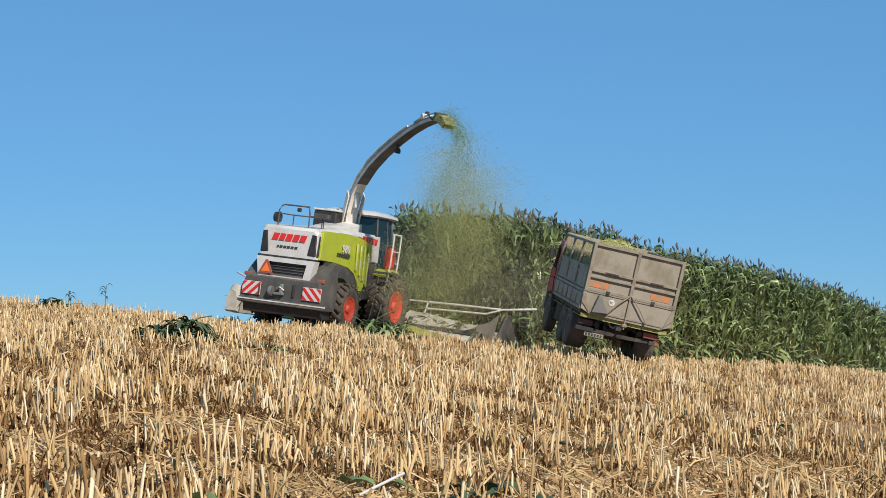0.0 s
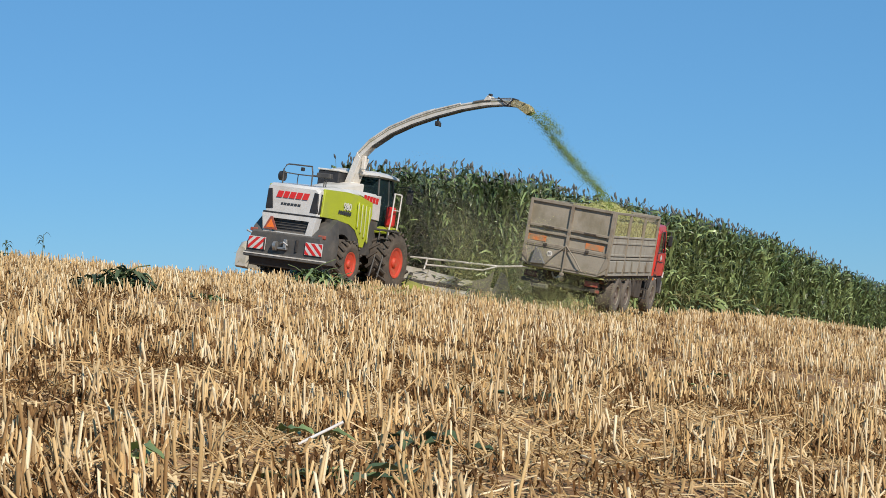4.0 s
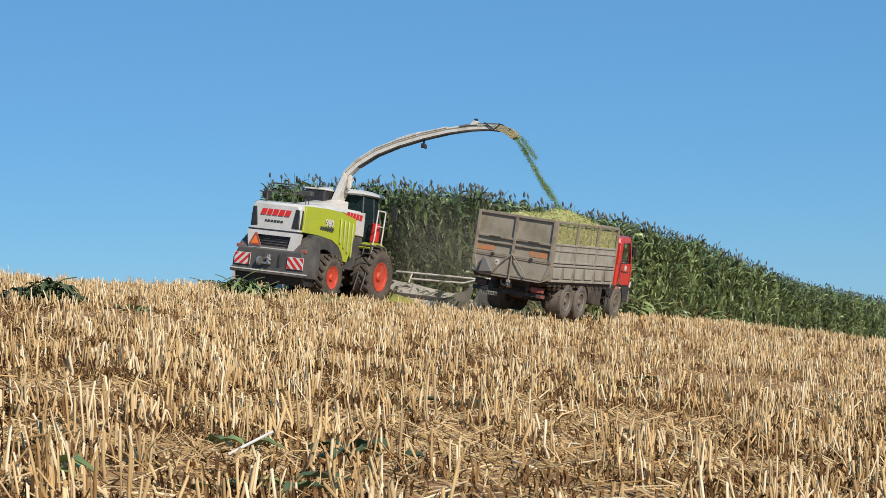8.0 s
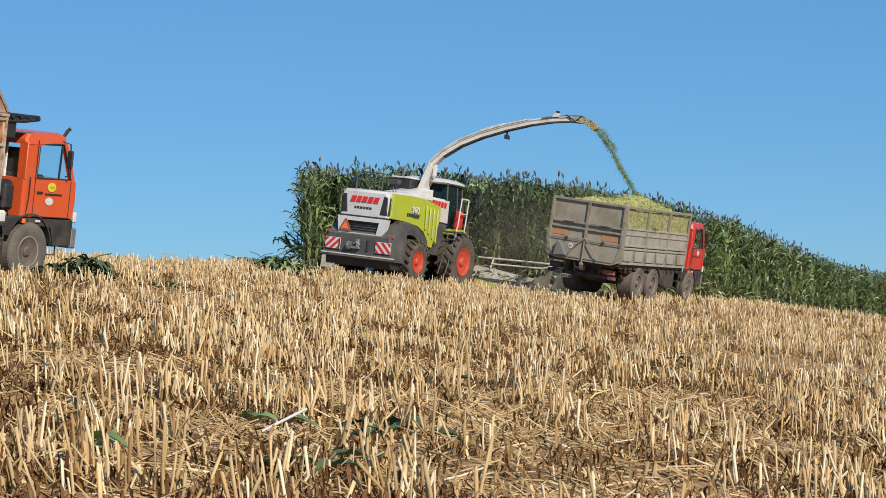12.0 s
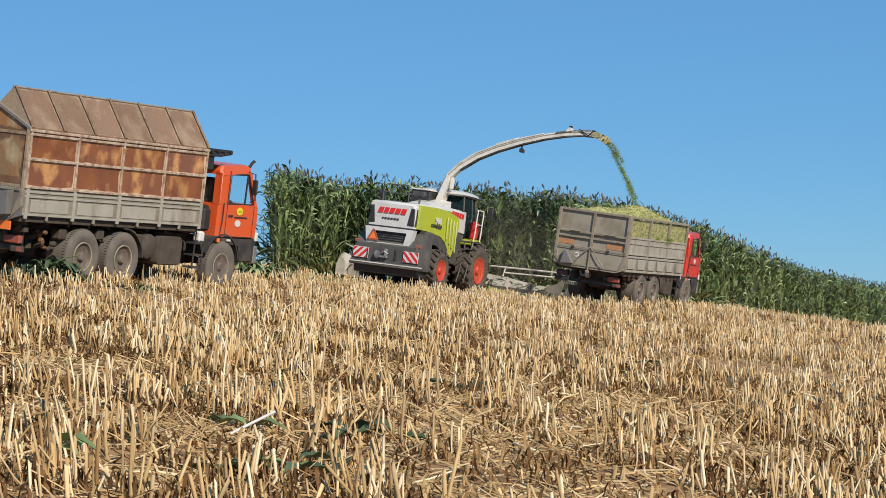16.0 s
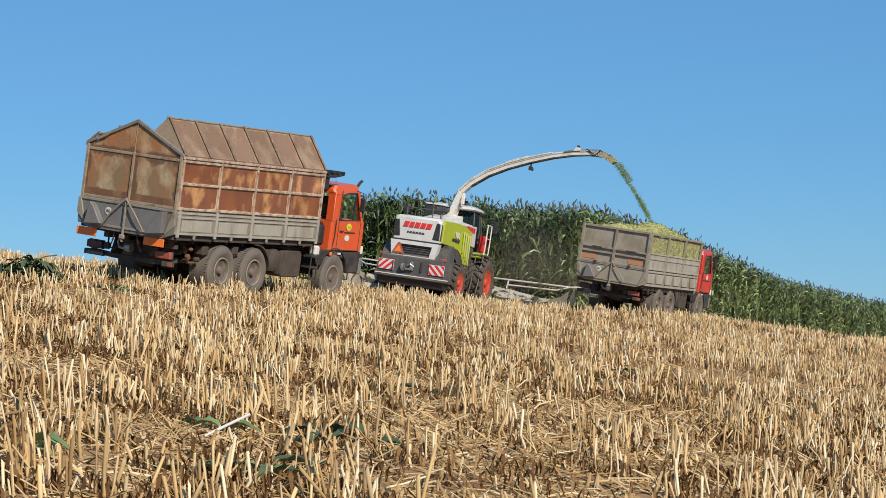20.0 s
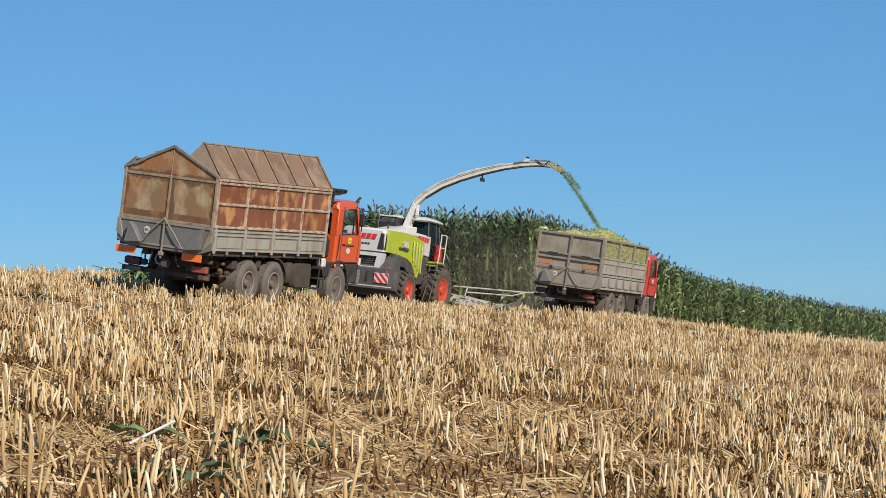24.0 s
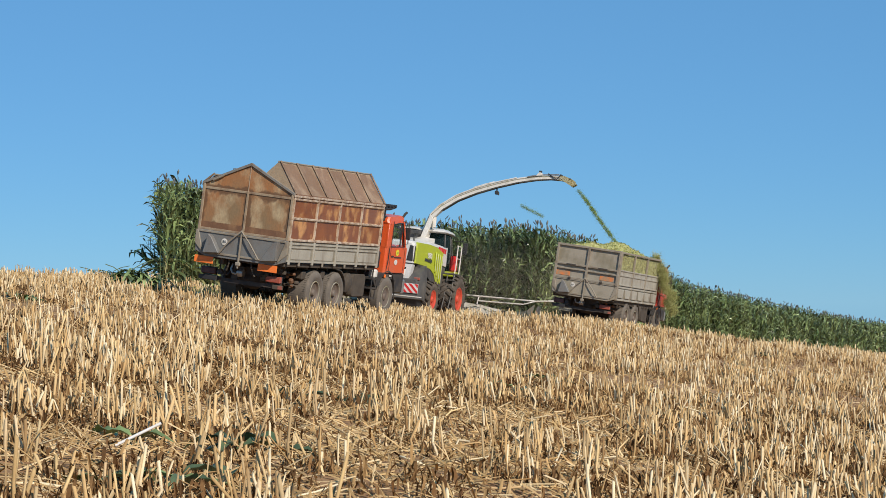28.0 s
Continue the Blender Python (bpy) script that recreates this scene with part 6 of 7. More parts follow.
    pipe(bm, [(-0.62, -0.3, 3.44), (0.42, -0.3, 3.44)], 0.02, 8)
    part("hand_rail", bm, SLATE, h, "dark tubular hand rail on the hood")
    bm = bmesh.new()
    pipe(bm, [(0.70, -1.0, 3.05), (0.70, -1.0, 3.40)], 0.02, 6)
    box(bm, 0.45, 0.95, -1.12, -0.92, 3.38, 3.54, 0.02)
    part("work_lamp", bm, SLATE, h, "grey work lamp on a post")
    bm = bmesh.new()
    lathe(bm, [(-0.08, 0.02), (-0.08, 0.15), (0.08, 0.17), (0.1, 0.02)], 16, (-0.72, -1.2, 3.30))
    part("rear_mirror", bm, BLACKPLASTIC, h)
    bm = bmesh.new()
    box(bm, -0.06, 0.06, -1.28, -1.18, 3.52, 3.64, 0.02)
    part("rear_camera", bm, BLACKPLASTIC, h)
    # cab
    bm = bmesh.new()
    secs = []
    for z, w, ya, yb in ((2.0, 0.80, 2.80, 4.10), (2.5, 0.86, 2.80, 4.34), (3.1, 0.88, 2.80, 4.46), (3.78, 0.80, 2.84, 4.30)):
        secs.append([(-w, ya, z), (w, ya, z), (w + 0.02, (ya + yb) / 2, z), (w * 0.82, yb, z), (-w * 0.82, yb, z), (-w - 0.02, (ya + yb) / 2, z)])
    rings(bm, secs)
    cab = part("cab", bm, CABGLASS, h, "glazed cab with green-tinted glass", None, 20)
    cab.visible_shadow = False
    bm = bmesh.new()
    box(bm, -0.72, 0.72, 2.76, 2.79, 2.05, 3.0, 0.01)
    part("rear_wall", bm, SLATE, h)
    bm = bmesh.new()
    secs = []
    for z, k in ((3.77, 0.97), (3.82, 1.05), (3.90, 1.02), (3.97, 0.82)):
        secs.append([(-0.86 * k, 3.55 - 0.95 * k, z), (0.86 * k, 3.55 - 0.95 * k, z), (0.90 * k, 3.55, z), (0.72 * k, 3.55 + 1.02 * k, z), (-0.72 * k, 3.55 + 1.02 * k, z), (-0.90 * k, 3.55, z)])
    rings(bm, secs)
    part("cab_roof", bm, WHITE, cab, "white cab roof", None, 40)
    for s in (-1, 1):
        for y, yt in ((2.80, 2.84), (3.62, 3.60), (4.36, 4.22)):
            bm = bmesh.new()
            wb, wt = (0.87, 0.81) if y < 4 else (0.74, 0.68)
            pipe(bm, [(s * wb, y, 2.1), (s * (wb + 0.015), y + 0.02, 3.0), (s * wt, yt, 3.8)], 0.032, 6)
            part("cab_pillar", bm, SLATE, cab)
        bm = bmesh.new()
        pipe(bm, [(s * 0.8, 4.35, 3.6), (s * 1.28, 4.45, 3.62), (s * 1.30, 4.45, 3.3)], 0.02, 6)
        box(bm, s * 1.30 - 0.11, s * 1.30 + 0.11, 4.40, 4.47, 3.05, 3.55, 0.02)
        part("mirror", bm, BLACKPLASTIC, cab, "black wing mirror")
    bm = bmesh.new()
    box(bm, -0.9, 0.9, 2.75, 4.5, 1.5, 2.05, 0.04)
    part("cab_floor", bm, SLATE, h)
    bm = bmesh.new()
    box(bm, -0.28, 0.28, 3.0, 3.5, 2.45, 2.6, 0.05)
    box(bm, -0.27, 0.27, 2.92, 3.06, 2.55, 3.2, 0.06)
    part("seat", bm, BLACKPLASTIC, cab)
    # ladder and platform on the right, canister behind it
    bm = bmesh.new()
    pipe(bm, [(1.52, 2.46, 1.55), (1.50, 2.72, 2.35), (1.46, 2.86, 3.24), (1.44, 2.89, 3.30)], 0.026, 8)
    pipe(bm, [(1.50, 3.26, 2.10), (1.49, 3.32, 2.45), (1.46, 3.42, 3.24), (1.44, 3.45, 3.30)], 0.026, 8)
    pipe(bm, [(1.44, 2.89, 3.30), (1.44, 3.45, 3.30)], 0.026, 8)
    pipe(bm, [(1.48, 2.78, 2.75), (1.48, 3.36, 2.75)], 0.022, 8)
    part("ladder_rail", bm, WHITEDUST, h, "white tubular ladder rail")
    for x in (1.28, 1.57):
        bm = bmesh.new()
        pipe(bm, [(x, 2.02, 0.45), (x, 2.22, 0.95), (x - 0.04, 2.46, 1.55), (x - 0.06, 2.58, 2.04)], 0.026, 8)
        part("ladder_stile", bm, SLATE, h)
    bm = bmesh.new()
    box(bm, 0.85, 1.55, 2.55, 3.6, 2.02, 2.08, 0.01)
    part("platform", bm, SLATE, h)
    for k in range(4):
        bm = bmesh.new()
        box(bm, 1.30, 1.58, 2.30 + k * 0.02, 2.62 + k * 0.04, 0.75 + k * 0.33, 0.79 + k * 0.33, 0.005)
        part("step", bm, SLATE, h)
    bm = bmesh.new()
    box(bm, 1.08, 1.38, 3.08, 3.36, 2.18, 2.86, 0.06)
    part("extinguisher_box", bm, FIRERED, h, "red extinguisher box beside the ladder")
    bm = bmesh.new()
    lathe(bm, [(0, 0.004), (0.004, 0.09), (0.010, 0.09), (0.012, 0.004)], 16)
    part("round_reflector", bm, LAMPWHITE, h, "", at(1.46, 2.72, 2.0))
    # header in front: trough, wings, crop guides
    hy = 4.9
    bm = bmesh.new()
    for a, b in ((-HALF, -1.55), (-1.55, 1.55), (1.55, HALF)):
        prism(bm, [(hy - 0.35, 0.20), (hy + 0.95, 0.14), (hy + 1.0, 0.20), (hy + 0.2, 0.36), (hy - 0.1, 0.58), (hy - 0.28, 0.62), (hy - 0.42, 0.45)], "x", a + 0.005, b - 0.005, 0.02)
    head = part("header_trough", bm, DIRTYGREY, h, "pale grey header trough stained by crop")
    bm = bmesh.new()
    for s in (-1, 1):
        for a in (1.7, 3.4):
            box(bm, s * a - 0.05, s * a + 0.05, hy - 0.46, hy - 0.2, 0.3, 0.78, 0.01)
    box(bm, -HALF + 0.1, HALF - 0.1, hy - 0.52, hy - 0.36, 0.40, 0.56, 0.02)
    part("header_beam", bm, SLATE, head)
    for k in range(8):
        x = -HALF + 0.6 + k * (2 * HALF - 1.2) / 7
        bm = bmesh.new()
        prism(bm, [(-0.16, 0.0), (0.16, 0.0), (0.05, 1.15), (-0.05, 1.15)], "z", 0.0, 0.10, 0.02)
        part("divider_point", bm, SEEDGREEN, head, "", at(x, hy + 0.55, 0.16))
        bm = bmesh.new()
        lathe(bm, [(-0.07, 0.05), (-0.06, 0.52), (-0.02, 0.54), (0.02, 0.54), (0.06, 0.40), (0.07, 0.05)], 18)
        part("gathering_drum", bm, SLATE, head, "", at(x, hy + 0.42, 0.36) @ Matrix.Rotation(radians(90), 4, "Y"))
    for s in (-1, 1):
        bm = bmesh.new()
        prism(bm, [(hy - 0.45, 0.14), (hy + 1.75, 0.12), (hy + 1.2, 0.45), (hy + 0.45, 1.12), (hy + 0.15, 1.18), (hy - 0.45, 0.5)], "x", s * (HALF - 0.02), s * (HALF + 0.06), 0.02)
        part("end_shield", bm, SLATE, head, "dark grey end shield of the header")
        # pale sheets that close the header to the rear, leaning forwards, with a flaring wing at the end
        for a, b, low_a, low_b, top_a, top_b in ((1.30, 2.25, 0.24, 0.22, 0.98, 0.92), (2.27, 3.20, 0.22, 0.20, 0.92, 0.80), (3.22, 3.95, 0.20, 0.18, 0.80, 0.74)):
            bm = bmesh.new()
            rings(bm, [[(s * x, hy - 0.62, z0), (s * x, hy - 0.60, z0 - 0.02), (s * x, hy - 0.20, z1), (s * x, hy - 0.24, z1 + 0.02)] for x, z0, z1 in ((a, low_a, top_a), ((a + b) / 2, (low_a + low_b) / 2, (top_a + top_b) / 2 - 0.015), (b, low_b, top_b))])
            part("rear_sheet", bm, HEADPALE, head, "pale grey sheet of the header stained by crop")
        bm = bmesh.new()
        rings(bm, [[(s * x, y - 0.02, z0), (s * x, y, z0 - 0.02), (s * (x + 0.05), y + 0.24, z1), (s * (x + 0.05), y + 0.20, z1 + 0.02)] for x, y, z0, z1 in ((3.96, hy - 0.60, 0.18, 0.74), (4.40, hy - 0.70, 0.17, 0.88), (HALF - 0.12 + 0.12 * s, hy - 0.72 - 0.12 * s, 0.20, 1.06 + 0.10 * s))])
        part("wing_sheet", bm, BOARDDARK, head, "dusty grey flaring end sheet of the header")
        for x, z0, z1 in ((2.26, 0.22, 0.93), (3.21, 0.20, 0.81), (3.95, 0.18, 0.76)):
            bm = bmesh.new()
            pipe(bm, [(s * x, hy - 0.64, z0), (s * x, hy - 0.22, z1 + 0.03)], 0.024, 6)
            part("sheet_rib", bm, DIRTYGREY, head)
        bm = bmesh.new()
        rings(bm, [[(s * x, hy - 0.72, 0.20), (s * x, hy - 0.66, 0.17), (s * x, hy - 0.52, z1), (s * x, hy - 0.58, z1 + 0.02)] for x, z1 in ((1.28, 0.54), (2.0, 0.44), (2.7, 0.32))])
        part("lower_cover", bm, DUSTGREEN, head, "dusty green lower cover of the header")
        bm = bmesh.new()
        pipe(bm, [(s * 1.5, hy - 0.2, 1.30), (s * 3.2, hy, 1.34), (s * (HALF - 0.1), hy + 0.1, 1.36), (s * (HALF + 0.75), hy + 0.9, 1.52)], 0.035, 8)
        pipe(bm, [(s * 2.1, hy - 0.3, 0.94), (s * 2.1, hy - 0.1, 1.32)], 0.03, 8)
        pipe(bm, [(s * 2.1, hy - 0.25, 1.10), (s * (HALF - 0.6), hy - 0.1, 1.16), (s * (HALF - 0.1), hy + 0.1, 1.36)], 0.03, 8)
        part("crop_guide_bar", bm, WHITEDUST, head, "dusty white tubular crop guide bar")
    # rounded pale divider at the left end
    bm = bmesh.new()
    secs = []
    for y, w, z0, z1 in ((hy - 0.75, 0.20, 0.22, 0.90), (hy - 0.50, 0.28, 0.16, 1.12), (hy + 0.2, 0.28, 0.14, 1.02), (hy + 1.0, 0.24, 0.13, 0.62), (hy + 1.7, 0.06, 0.12, 0.22)):
        secs.append([(-HALF + 0.02 + w * q, y, z0 + (z1 - z0) * k) for q, k in ((-1, 0), (1, 0), (1, 0.6), (0.6, 0.93), (0, 1.0), (-0.6, 0.93), (-1, 0.6))])
    rings(bm, secs)
    part("end_divider", bm, HEADPALE, head, "pale grey rounded divider at the header's end", None, 50)
    bm = bmesh.new()
    prism(bm, [(3.9, 0.75), (5.0, 0.5), (5.0, 1.2), (3.9, 1.75)], "x", -0.55, 0.55, 0.04)
    part("feeder_housing", bm, SEEDGREEN, h)
    # leaves and broken stalks lying on the header
    r = random.Random(44)
    for k in range(10):
        x = -4.3 + k * 0.95
        bm = bmesh.new()
        for j in range(34):
            a = r.uniform(0, 6.28)
            leaf_strip(bm, (x + r.gauss(0, 0.35), hy + r.gauss(-0.05, 0.25), 0.46 + r.random() * 0.28), (math.cos(a), math.sin(a) * 0.7, 0), r.uniform(0.35, 0.8), 0.08, r.uniform(0, 0.12), r.uniform(0.05, 0.45), r.uniform(-0.2, 0.2), 600 + k * 40 + j)
        part("caught_leaf", bm, LEAF if k % 2 else DRYLEAF, head, "leaves caught on the header")
    return h


def build_spout(h):
    """The discharge spout, which swings about its foot: its own space has y outwards."""
    line = [(0.0, 0.0), (0.06, 0.5), (0.26, 1.04), (0.66, 1.46), (1.32, 1.92), (2.08, 2.28), (3.0, 2.62), (3.9, 2.89), (4.7, 3.06), (5.3, 3.13), (5.80, 3.12)]
    loops = []
    for k, (r, z) in enumerate(line):
        a, b = line[max(k - 1, 0)], line[min(k + 1, len(line) - 1)]
        t = Vector((b[0] - a[0], b[1] - a[1])).normalized()
        n = Vector((-t.y, t.x))
        w = 0.19 - 0.007 * k
        d = 0.132 - 0.005 * k
        p = Vector((r, z))
        q = []
        for sx, sn in ((-1, -1), (1, -1), (1, 0.6), (0.6, 1), (-0.6, 1), (-1, 0.6)):
            c = p + n * (d * sn)
            q.append((w * sx, c.x, c.y))
        loops.append(q)
    bm = bmesh.new()
    rings(bm, loops)
    spout = part("spout", bm, WHITEDUST, h, "pale dusty steel discharge spout", at(0, 2.45, 3.42), 40)
    bm = bmesh.new()
    rings(bm, [[(sx * (0.195 - 0.007 * k), p[0] + 0.03, p[1] - 0.155 + 0.006 * k + dz) for sx, dz in ((-1, 0), (1, 0), (1, -0.022), (-1, -0.022))] for k, p in enumerate(line[3:], 3)])
    part("wear_strip", bm, SLATE, spout, "dark wear strip under the spout")
    for s in (-1, 1):
        bm = bmesh.new()
        rings(bm, [[(s * (0.19 - 0.007 * k + dx), p[0] - 0.02, p[1] + 0.02 + dz) for dx, dz in ((-0.01, -0.02), (0.006, -0.02), (0.006, 0.02), (-0.01, 0.02))] for k, p in enumerate(line[2:], 2)])
        part("side_seam", bm, DIRTYGREY, spout, "stained seam along the spout")
    bm = bmesh.new()
    pts = [(0.17, 0.20, 1.08), (0.17, 0.60, 1.54), (0.17, 1.28, 2.02), (0.16, 2.05, 2.38), (0.15, 2.97, 2.72), (0.14, 3.87, 2.98)]
    pipe(bm, pts, 0.03, 6)
    part("hydraulic_line", bm, WHITEDUST, spout)
    bm = bmesh.new()
    lathe(bm, [(-0.3, 0.05), (-0.3, 0.36), (0.12, 0.36), (0.2, 0.28)], 24)
    part("turntable", bm, WHITEDUST, h, "", at(0, 2.45, 3.30) @ Matrix.Rotation(radians(-90), 4, "Y"))
    bm = bmesh.new()
    for s in (-1, 1):
        prism(bm, [(-0.12, 0.02), (0.12, 0.02), (0.40, 0.9), (0.24, 1.1)], "x", s * 0.26, s * 0.30, 0.01)
    box(bm, -0.06, 0.06, 0.32, 0.46, 0.55, 1.0, 0.02)
    part("lift_arm", bm, WHITEDUST, spout)
    bm = bmesh.new()
    box(bm, -0.07, 0.07, 2.95, 3.10, 2.20, 2.36, 0.02)
    box(bm, -0.02, 0.02, 3.0, 3.05, 2.32, 2.52)
    box(bm, -0.08, 0.08, 3.08, 3.13, 2.18, 2.32, 0.02)
    part("spout_lamp", bm, BLACKPLASTIC, spout, "small black work lamp under the spout")
    for x in (-0.15, 0.15):
        bm = bmesh.new()
        pipe(bm, [(x, 4.35, 3.06), (x, 5.0, 3.20)], 0.034, 8)
        pipe(bm, [(x, 5.0, 3.20), (x, 5.72, 3.27)], 0.018, 6)
        part("flap_cylinder", bm, STEEL, spout, "steel cylinder of the end flap")
    bm = bmesh.new()
    prism(bm, [(4.72, 3.12), (5.02, 3.16), (4.98, 3.24), (4.86, 3.31), (4.78, 3.22)], "x", -0.19, -0.15, 0.008)
    prism(bm, [(4.72, 3.12), (5.02, 3.16), (4.98, 3.24), (4.86, 3.31), (4.78, 3.22)], "x", 0.15, 0.19, 0.008)
    pipe(bm, [(-0.19, 4.88, 3.27), (0.19, 4.88, 3.27)], 0.03, 8)
    part("flap_bracket", bm, WHITEDUST, spout, "dusty bracket that carries the flap's linkage")
    bm = bmesh.new()
    box(bm, -0.05, 0.05, 4.80, 4.93, 3.30, 3.38, 0.02)
    part("spout_camera", bm, BLACKPLASTIC, spout, "small black camera on the spout")
    bm = bmesh.new()
    for x in (-0.17, 0.17):
        pipe(bm, [(x, 5.25, 3.26), (x, 5.62, 3.05), (x, 5.78, 3.20)], 0.024, 6)
    part("linkage", bm, DARKSTEEL, spout, "dark linkage of the end flap")
    bm = bmesh.new()
    pipe(bm, [(0.06, 2.0, 2.42), (0.10, 2.5, 2.60), (0.06, 2.9, 2.74)], 0.03, 6)
    part("hose_guard", bm, WHITEDUST, spout)
    # two end flaps that bend the stream down
    bm = bmesh.new()
    secs = []
    for r, z, w, d, back in ((5.74, 3.12, 0.16, 0.10, 0.0), (5.98, 3.09, 0.165, 0.11, 0.03), (6.18, 3.00, 0.17, 0.115, 0.06)):
        secs.append([(-w, r - back, z - d), (-w, r + back, z + d), (w, r + back, z + d), (w, r - back, z - d)])
    rings(bm, secs, True, False)
    bmesh.ops.solidify(bm, geom=list(bm.faces), thickness=0.012)
    flap = part("upper_flap", bm, STAINED, spout, "steel flap stained yellow-green by chaff")
    bm = bmesh.new()
    secs = []
    for r, z, w, d, back in ((6.16, 3.02, 0.185, 0.11, 0.07), (6.30, 2.94, 0.185, 0.10, 0.085), (6.41, 2.82, 0.18, 0.05, 0.085)):
        secs.append([(-w, r - back, z - d), (-w, r + back, z + d), (w, r + back, z + d), (w, r - back, z - d)])
    rings(bm, secs, True, False)
    bmesh.ops.solidify(bm, geom=list(bm.faces), thickness=0.012)
    part("end_flap", bm, STAINED, spout, "yellowed end flap with a pale rim")
    bm = bmesh.new()
    pipe(bm, [(-0.2, 5.80, 3.24), (0.2, 5.80, 3.24)], 0.035, 8)
    pipe(bm, [(-0.2, 6.22, 3.10), (0.2, 6.22, 3.10)], 0.03, 8)
    part("hinge_pin", bm, DARKSTEEL, flap)
    return spout


harvester = build_harvester()
spout = build_spout(harvester)

# ---- leaves, heaps and weeds on the field ----
def fallen_leaves(name, x, y, count, spread, size, label, seed, lift=0.12, mat=None, stalks_too=0, wide=0.10):
    """A tangle of dropped leaves and stalks resting on the field."""
    r = random.Random(seed)
    z = float(field_z(x, y))
    bm = bmesh.new()
    for k in range(count):
        a, q = r.uniform(0, 6.28), spread * math.sqrt(r.random())
        px, py = q * math.cos(a), q * 0.6 * math.sin(a)
        zz = float(field_z(x + px, y + py)) - z + 0.02 + lift * 1.1 * math.sqrt(r.random()) * (1 - (q / (spread + 0.01)) ** 2)
        b = r.uniform(0, 6.28)
        leaf_strip(bm, (px, py, zz), (math.cos(b), math.sin(b) * 0.7, 0), size * r.uniform(0.5, 1.0), wide, min(lift, 0.12) * r.uniform(0.3, 1.2), max(zz - 0.03, 0) * r.uniform(0.75, 1.05) + 0.03, r.uniform(-0.25, 0.25), seed * 91 + k)
    top = new(name, finish(name, bm, mat or WILT, 60))
    top.matrix_world = Matrix.Translation((x, y, z))
    tagged(top, label, "leaves", kind="stuff")
    if stalks_too:
        bm = bmesh.new()
        for k in range(stalks_too):
            a = r.uniform(-0.6, 0.6) + (math.pi if r.random() < 0.5 else 0)
            px, py = r.uniform(-spread, spread) * 0.5, r.uniform(-0.4, 0.4) * spread * 0.5
            q = Vector((math.cos(a), math.sin(a) * 0.6, r.uniform(-0.05, 0.1 + lift))) * r.uniform(0.4, 0.8)
            p = Vector((px, py, 0.06 + lift * r.random()))
            pipe(bm, [p, p + q * 0.5 + Vector((0, 0, 0.04)), p + q], 0.012, 5)
        part("stalk", bm, STEM, top)
    return top


fallen_leaves("leaf_heap", -7.50, 41.1, 250, 0.78, 0.46, "heap of wilted dark green sorghum leaves on the stubble", 1, 0.43, WILT, 2)
fallen_leaves("leaf_heap", -5.3, 60.0, 300, 0.95, 0.55, "heap of dropped green sorghum stalks and leaves on the stubble", 2, 0.52, LEAF, 8)
fallen_leaves("leaf_heap", -7.6, 74.0, 130, 0.7, 0.5, "heap of wilted sorghum leaves at the crop's edge", 3, 0.30, None, 6)
fallen_leaves("leaf_heap", -16.4, 68.0, 70, 0.5, 0.4, "small heap of wilted sorghum leaves on the stubble", 4, 0.34, None, 3)
SCATTER = ((-1.58, 15.75, 4, 0.16, 0.45), (-0.68, 15.85, 4, 0.16, 0.5), (-0.44, 15.75, 3, 0.12, 0.5), (-1.18, 13.3, 5, 0.18, 0.55), (-0.94, 13.25, 4, 0.15, 0.55), (-0.72, 13.85, 3, 0.12, 0.5), (2.03, 28.2, 7, 0.35, 0.45),
           (-0.44, 21.9, 7, 0.3, 0.4), (0.23, 22.3, 4, 0.2, 0.35), (3.3, 32.1, 7, 0.35, 0.5), (10.3, 61.0, 8, 0.3, 0.6), (11.5, 59.5, 8, 0.3, 0.6), (-5.66, 39.4, 14, 0.3, 0.4), (-12.4, 55.0, 22, 0.6, 0.5), (-10.2, 52.0, 10, 0.4, 0.45), (-2.2, 13.1, 3, 0.15, 0.35))
for k, (x, y, n, spread, size) in enumerate(SCATTER):
    fallen_leaves("fallen_leaf", x, y, n, spread, size, "dark green torn sorghum leaves lying among the stubble", 20 + k, 0.07, WILT if k % 3 else LEAF, 0, 0.13)


def weed(x, y, tall, seed, label):
    r = random.Random(seed)
    z = float(field_z(x, y))
    bm = bmesh.new()
    pipe(bm, [(0, 0, 0), (0.02, 0.01, tall * 0.6), (0.05, 0.0, tall)], 0.009, 5)
    top = new("weed", finish("weed", bm, STEM))
    top.matrix_world = Matrix.Translation((x, y, z))
    tagged(top, label, "weed")
    for k in range(6):
        bm = bmesh.new()
        a = r.uniform(0, 6.28)
        leaf_strip(bm, (0.03, 0, tall * (0.55 + 0.08 * k)), (math.cos(a), math.sin(a), 0), 0.26, 0.06, 0.12, 0.10, 0.03, seed + k)
        part("leaf", bm, WILT, top)


weed(-14.7, 68.0, 0.95, 3, "thin weed standing above the stubble on the crest")
weed(-15.75, 67.5, 0.6, 8, "low weed standing above the stubble on the crest")


BLEACHED = material("bleached_stalk", (0.80, 0.78, 0.74), 0.5, second=(0.66, 0.60, 0.50), scale=12.0, amount=0.6)


def pale_stalk(x, y, seed, size, turn, rise, mat):
    """One thick pale stalk left leaning."""
    z = float(field_z(x, y))
    bm = bmesh.new()
    c, s = math.cos(turn), math.sin(turn)
    pipe(bm, [(0, 0, 0.02), (c * size * 0.5, s * size * 0.5, 0.02 + rise * 0.5), (c * size, s * size, 0.02 + rise)], 0.011, 7)
    ob = new("loose_stalk", finish("loose_stalk", bm, mat, 60))
    ob.matrix_world = Matrix.Translation((x, y, z))
    tagged(ob, "thick bleached stalk leaning among the stubble", "stalk")


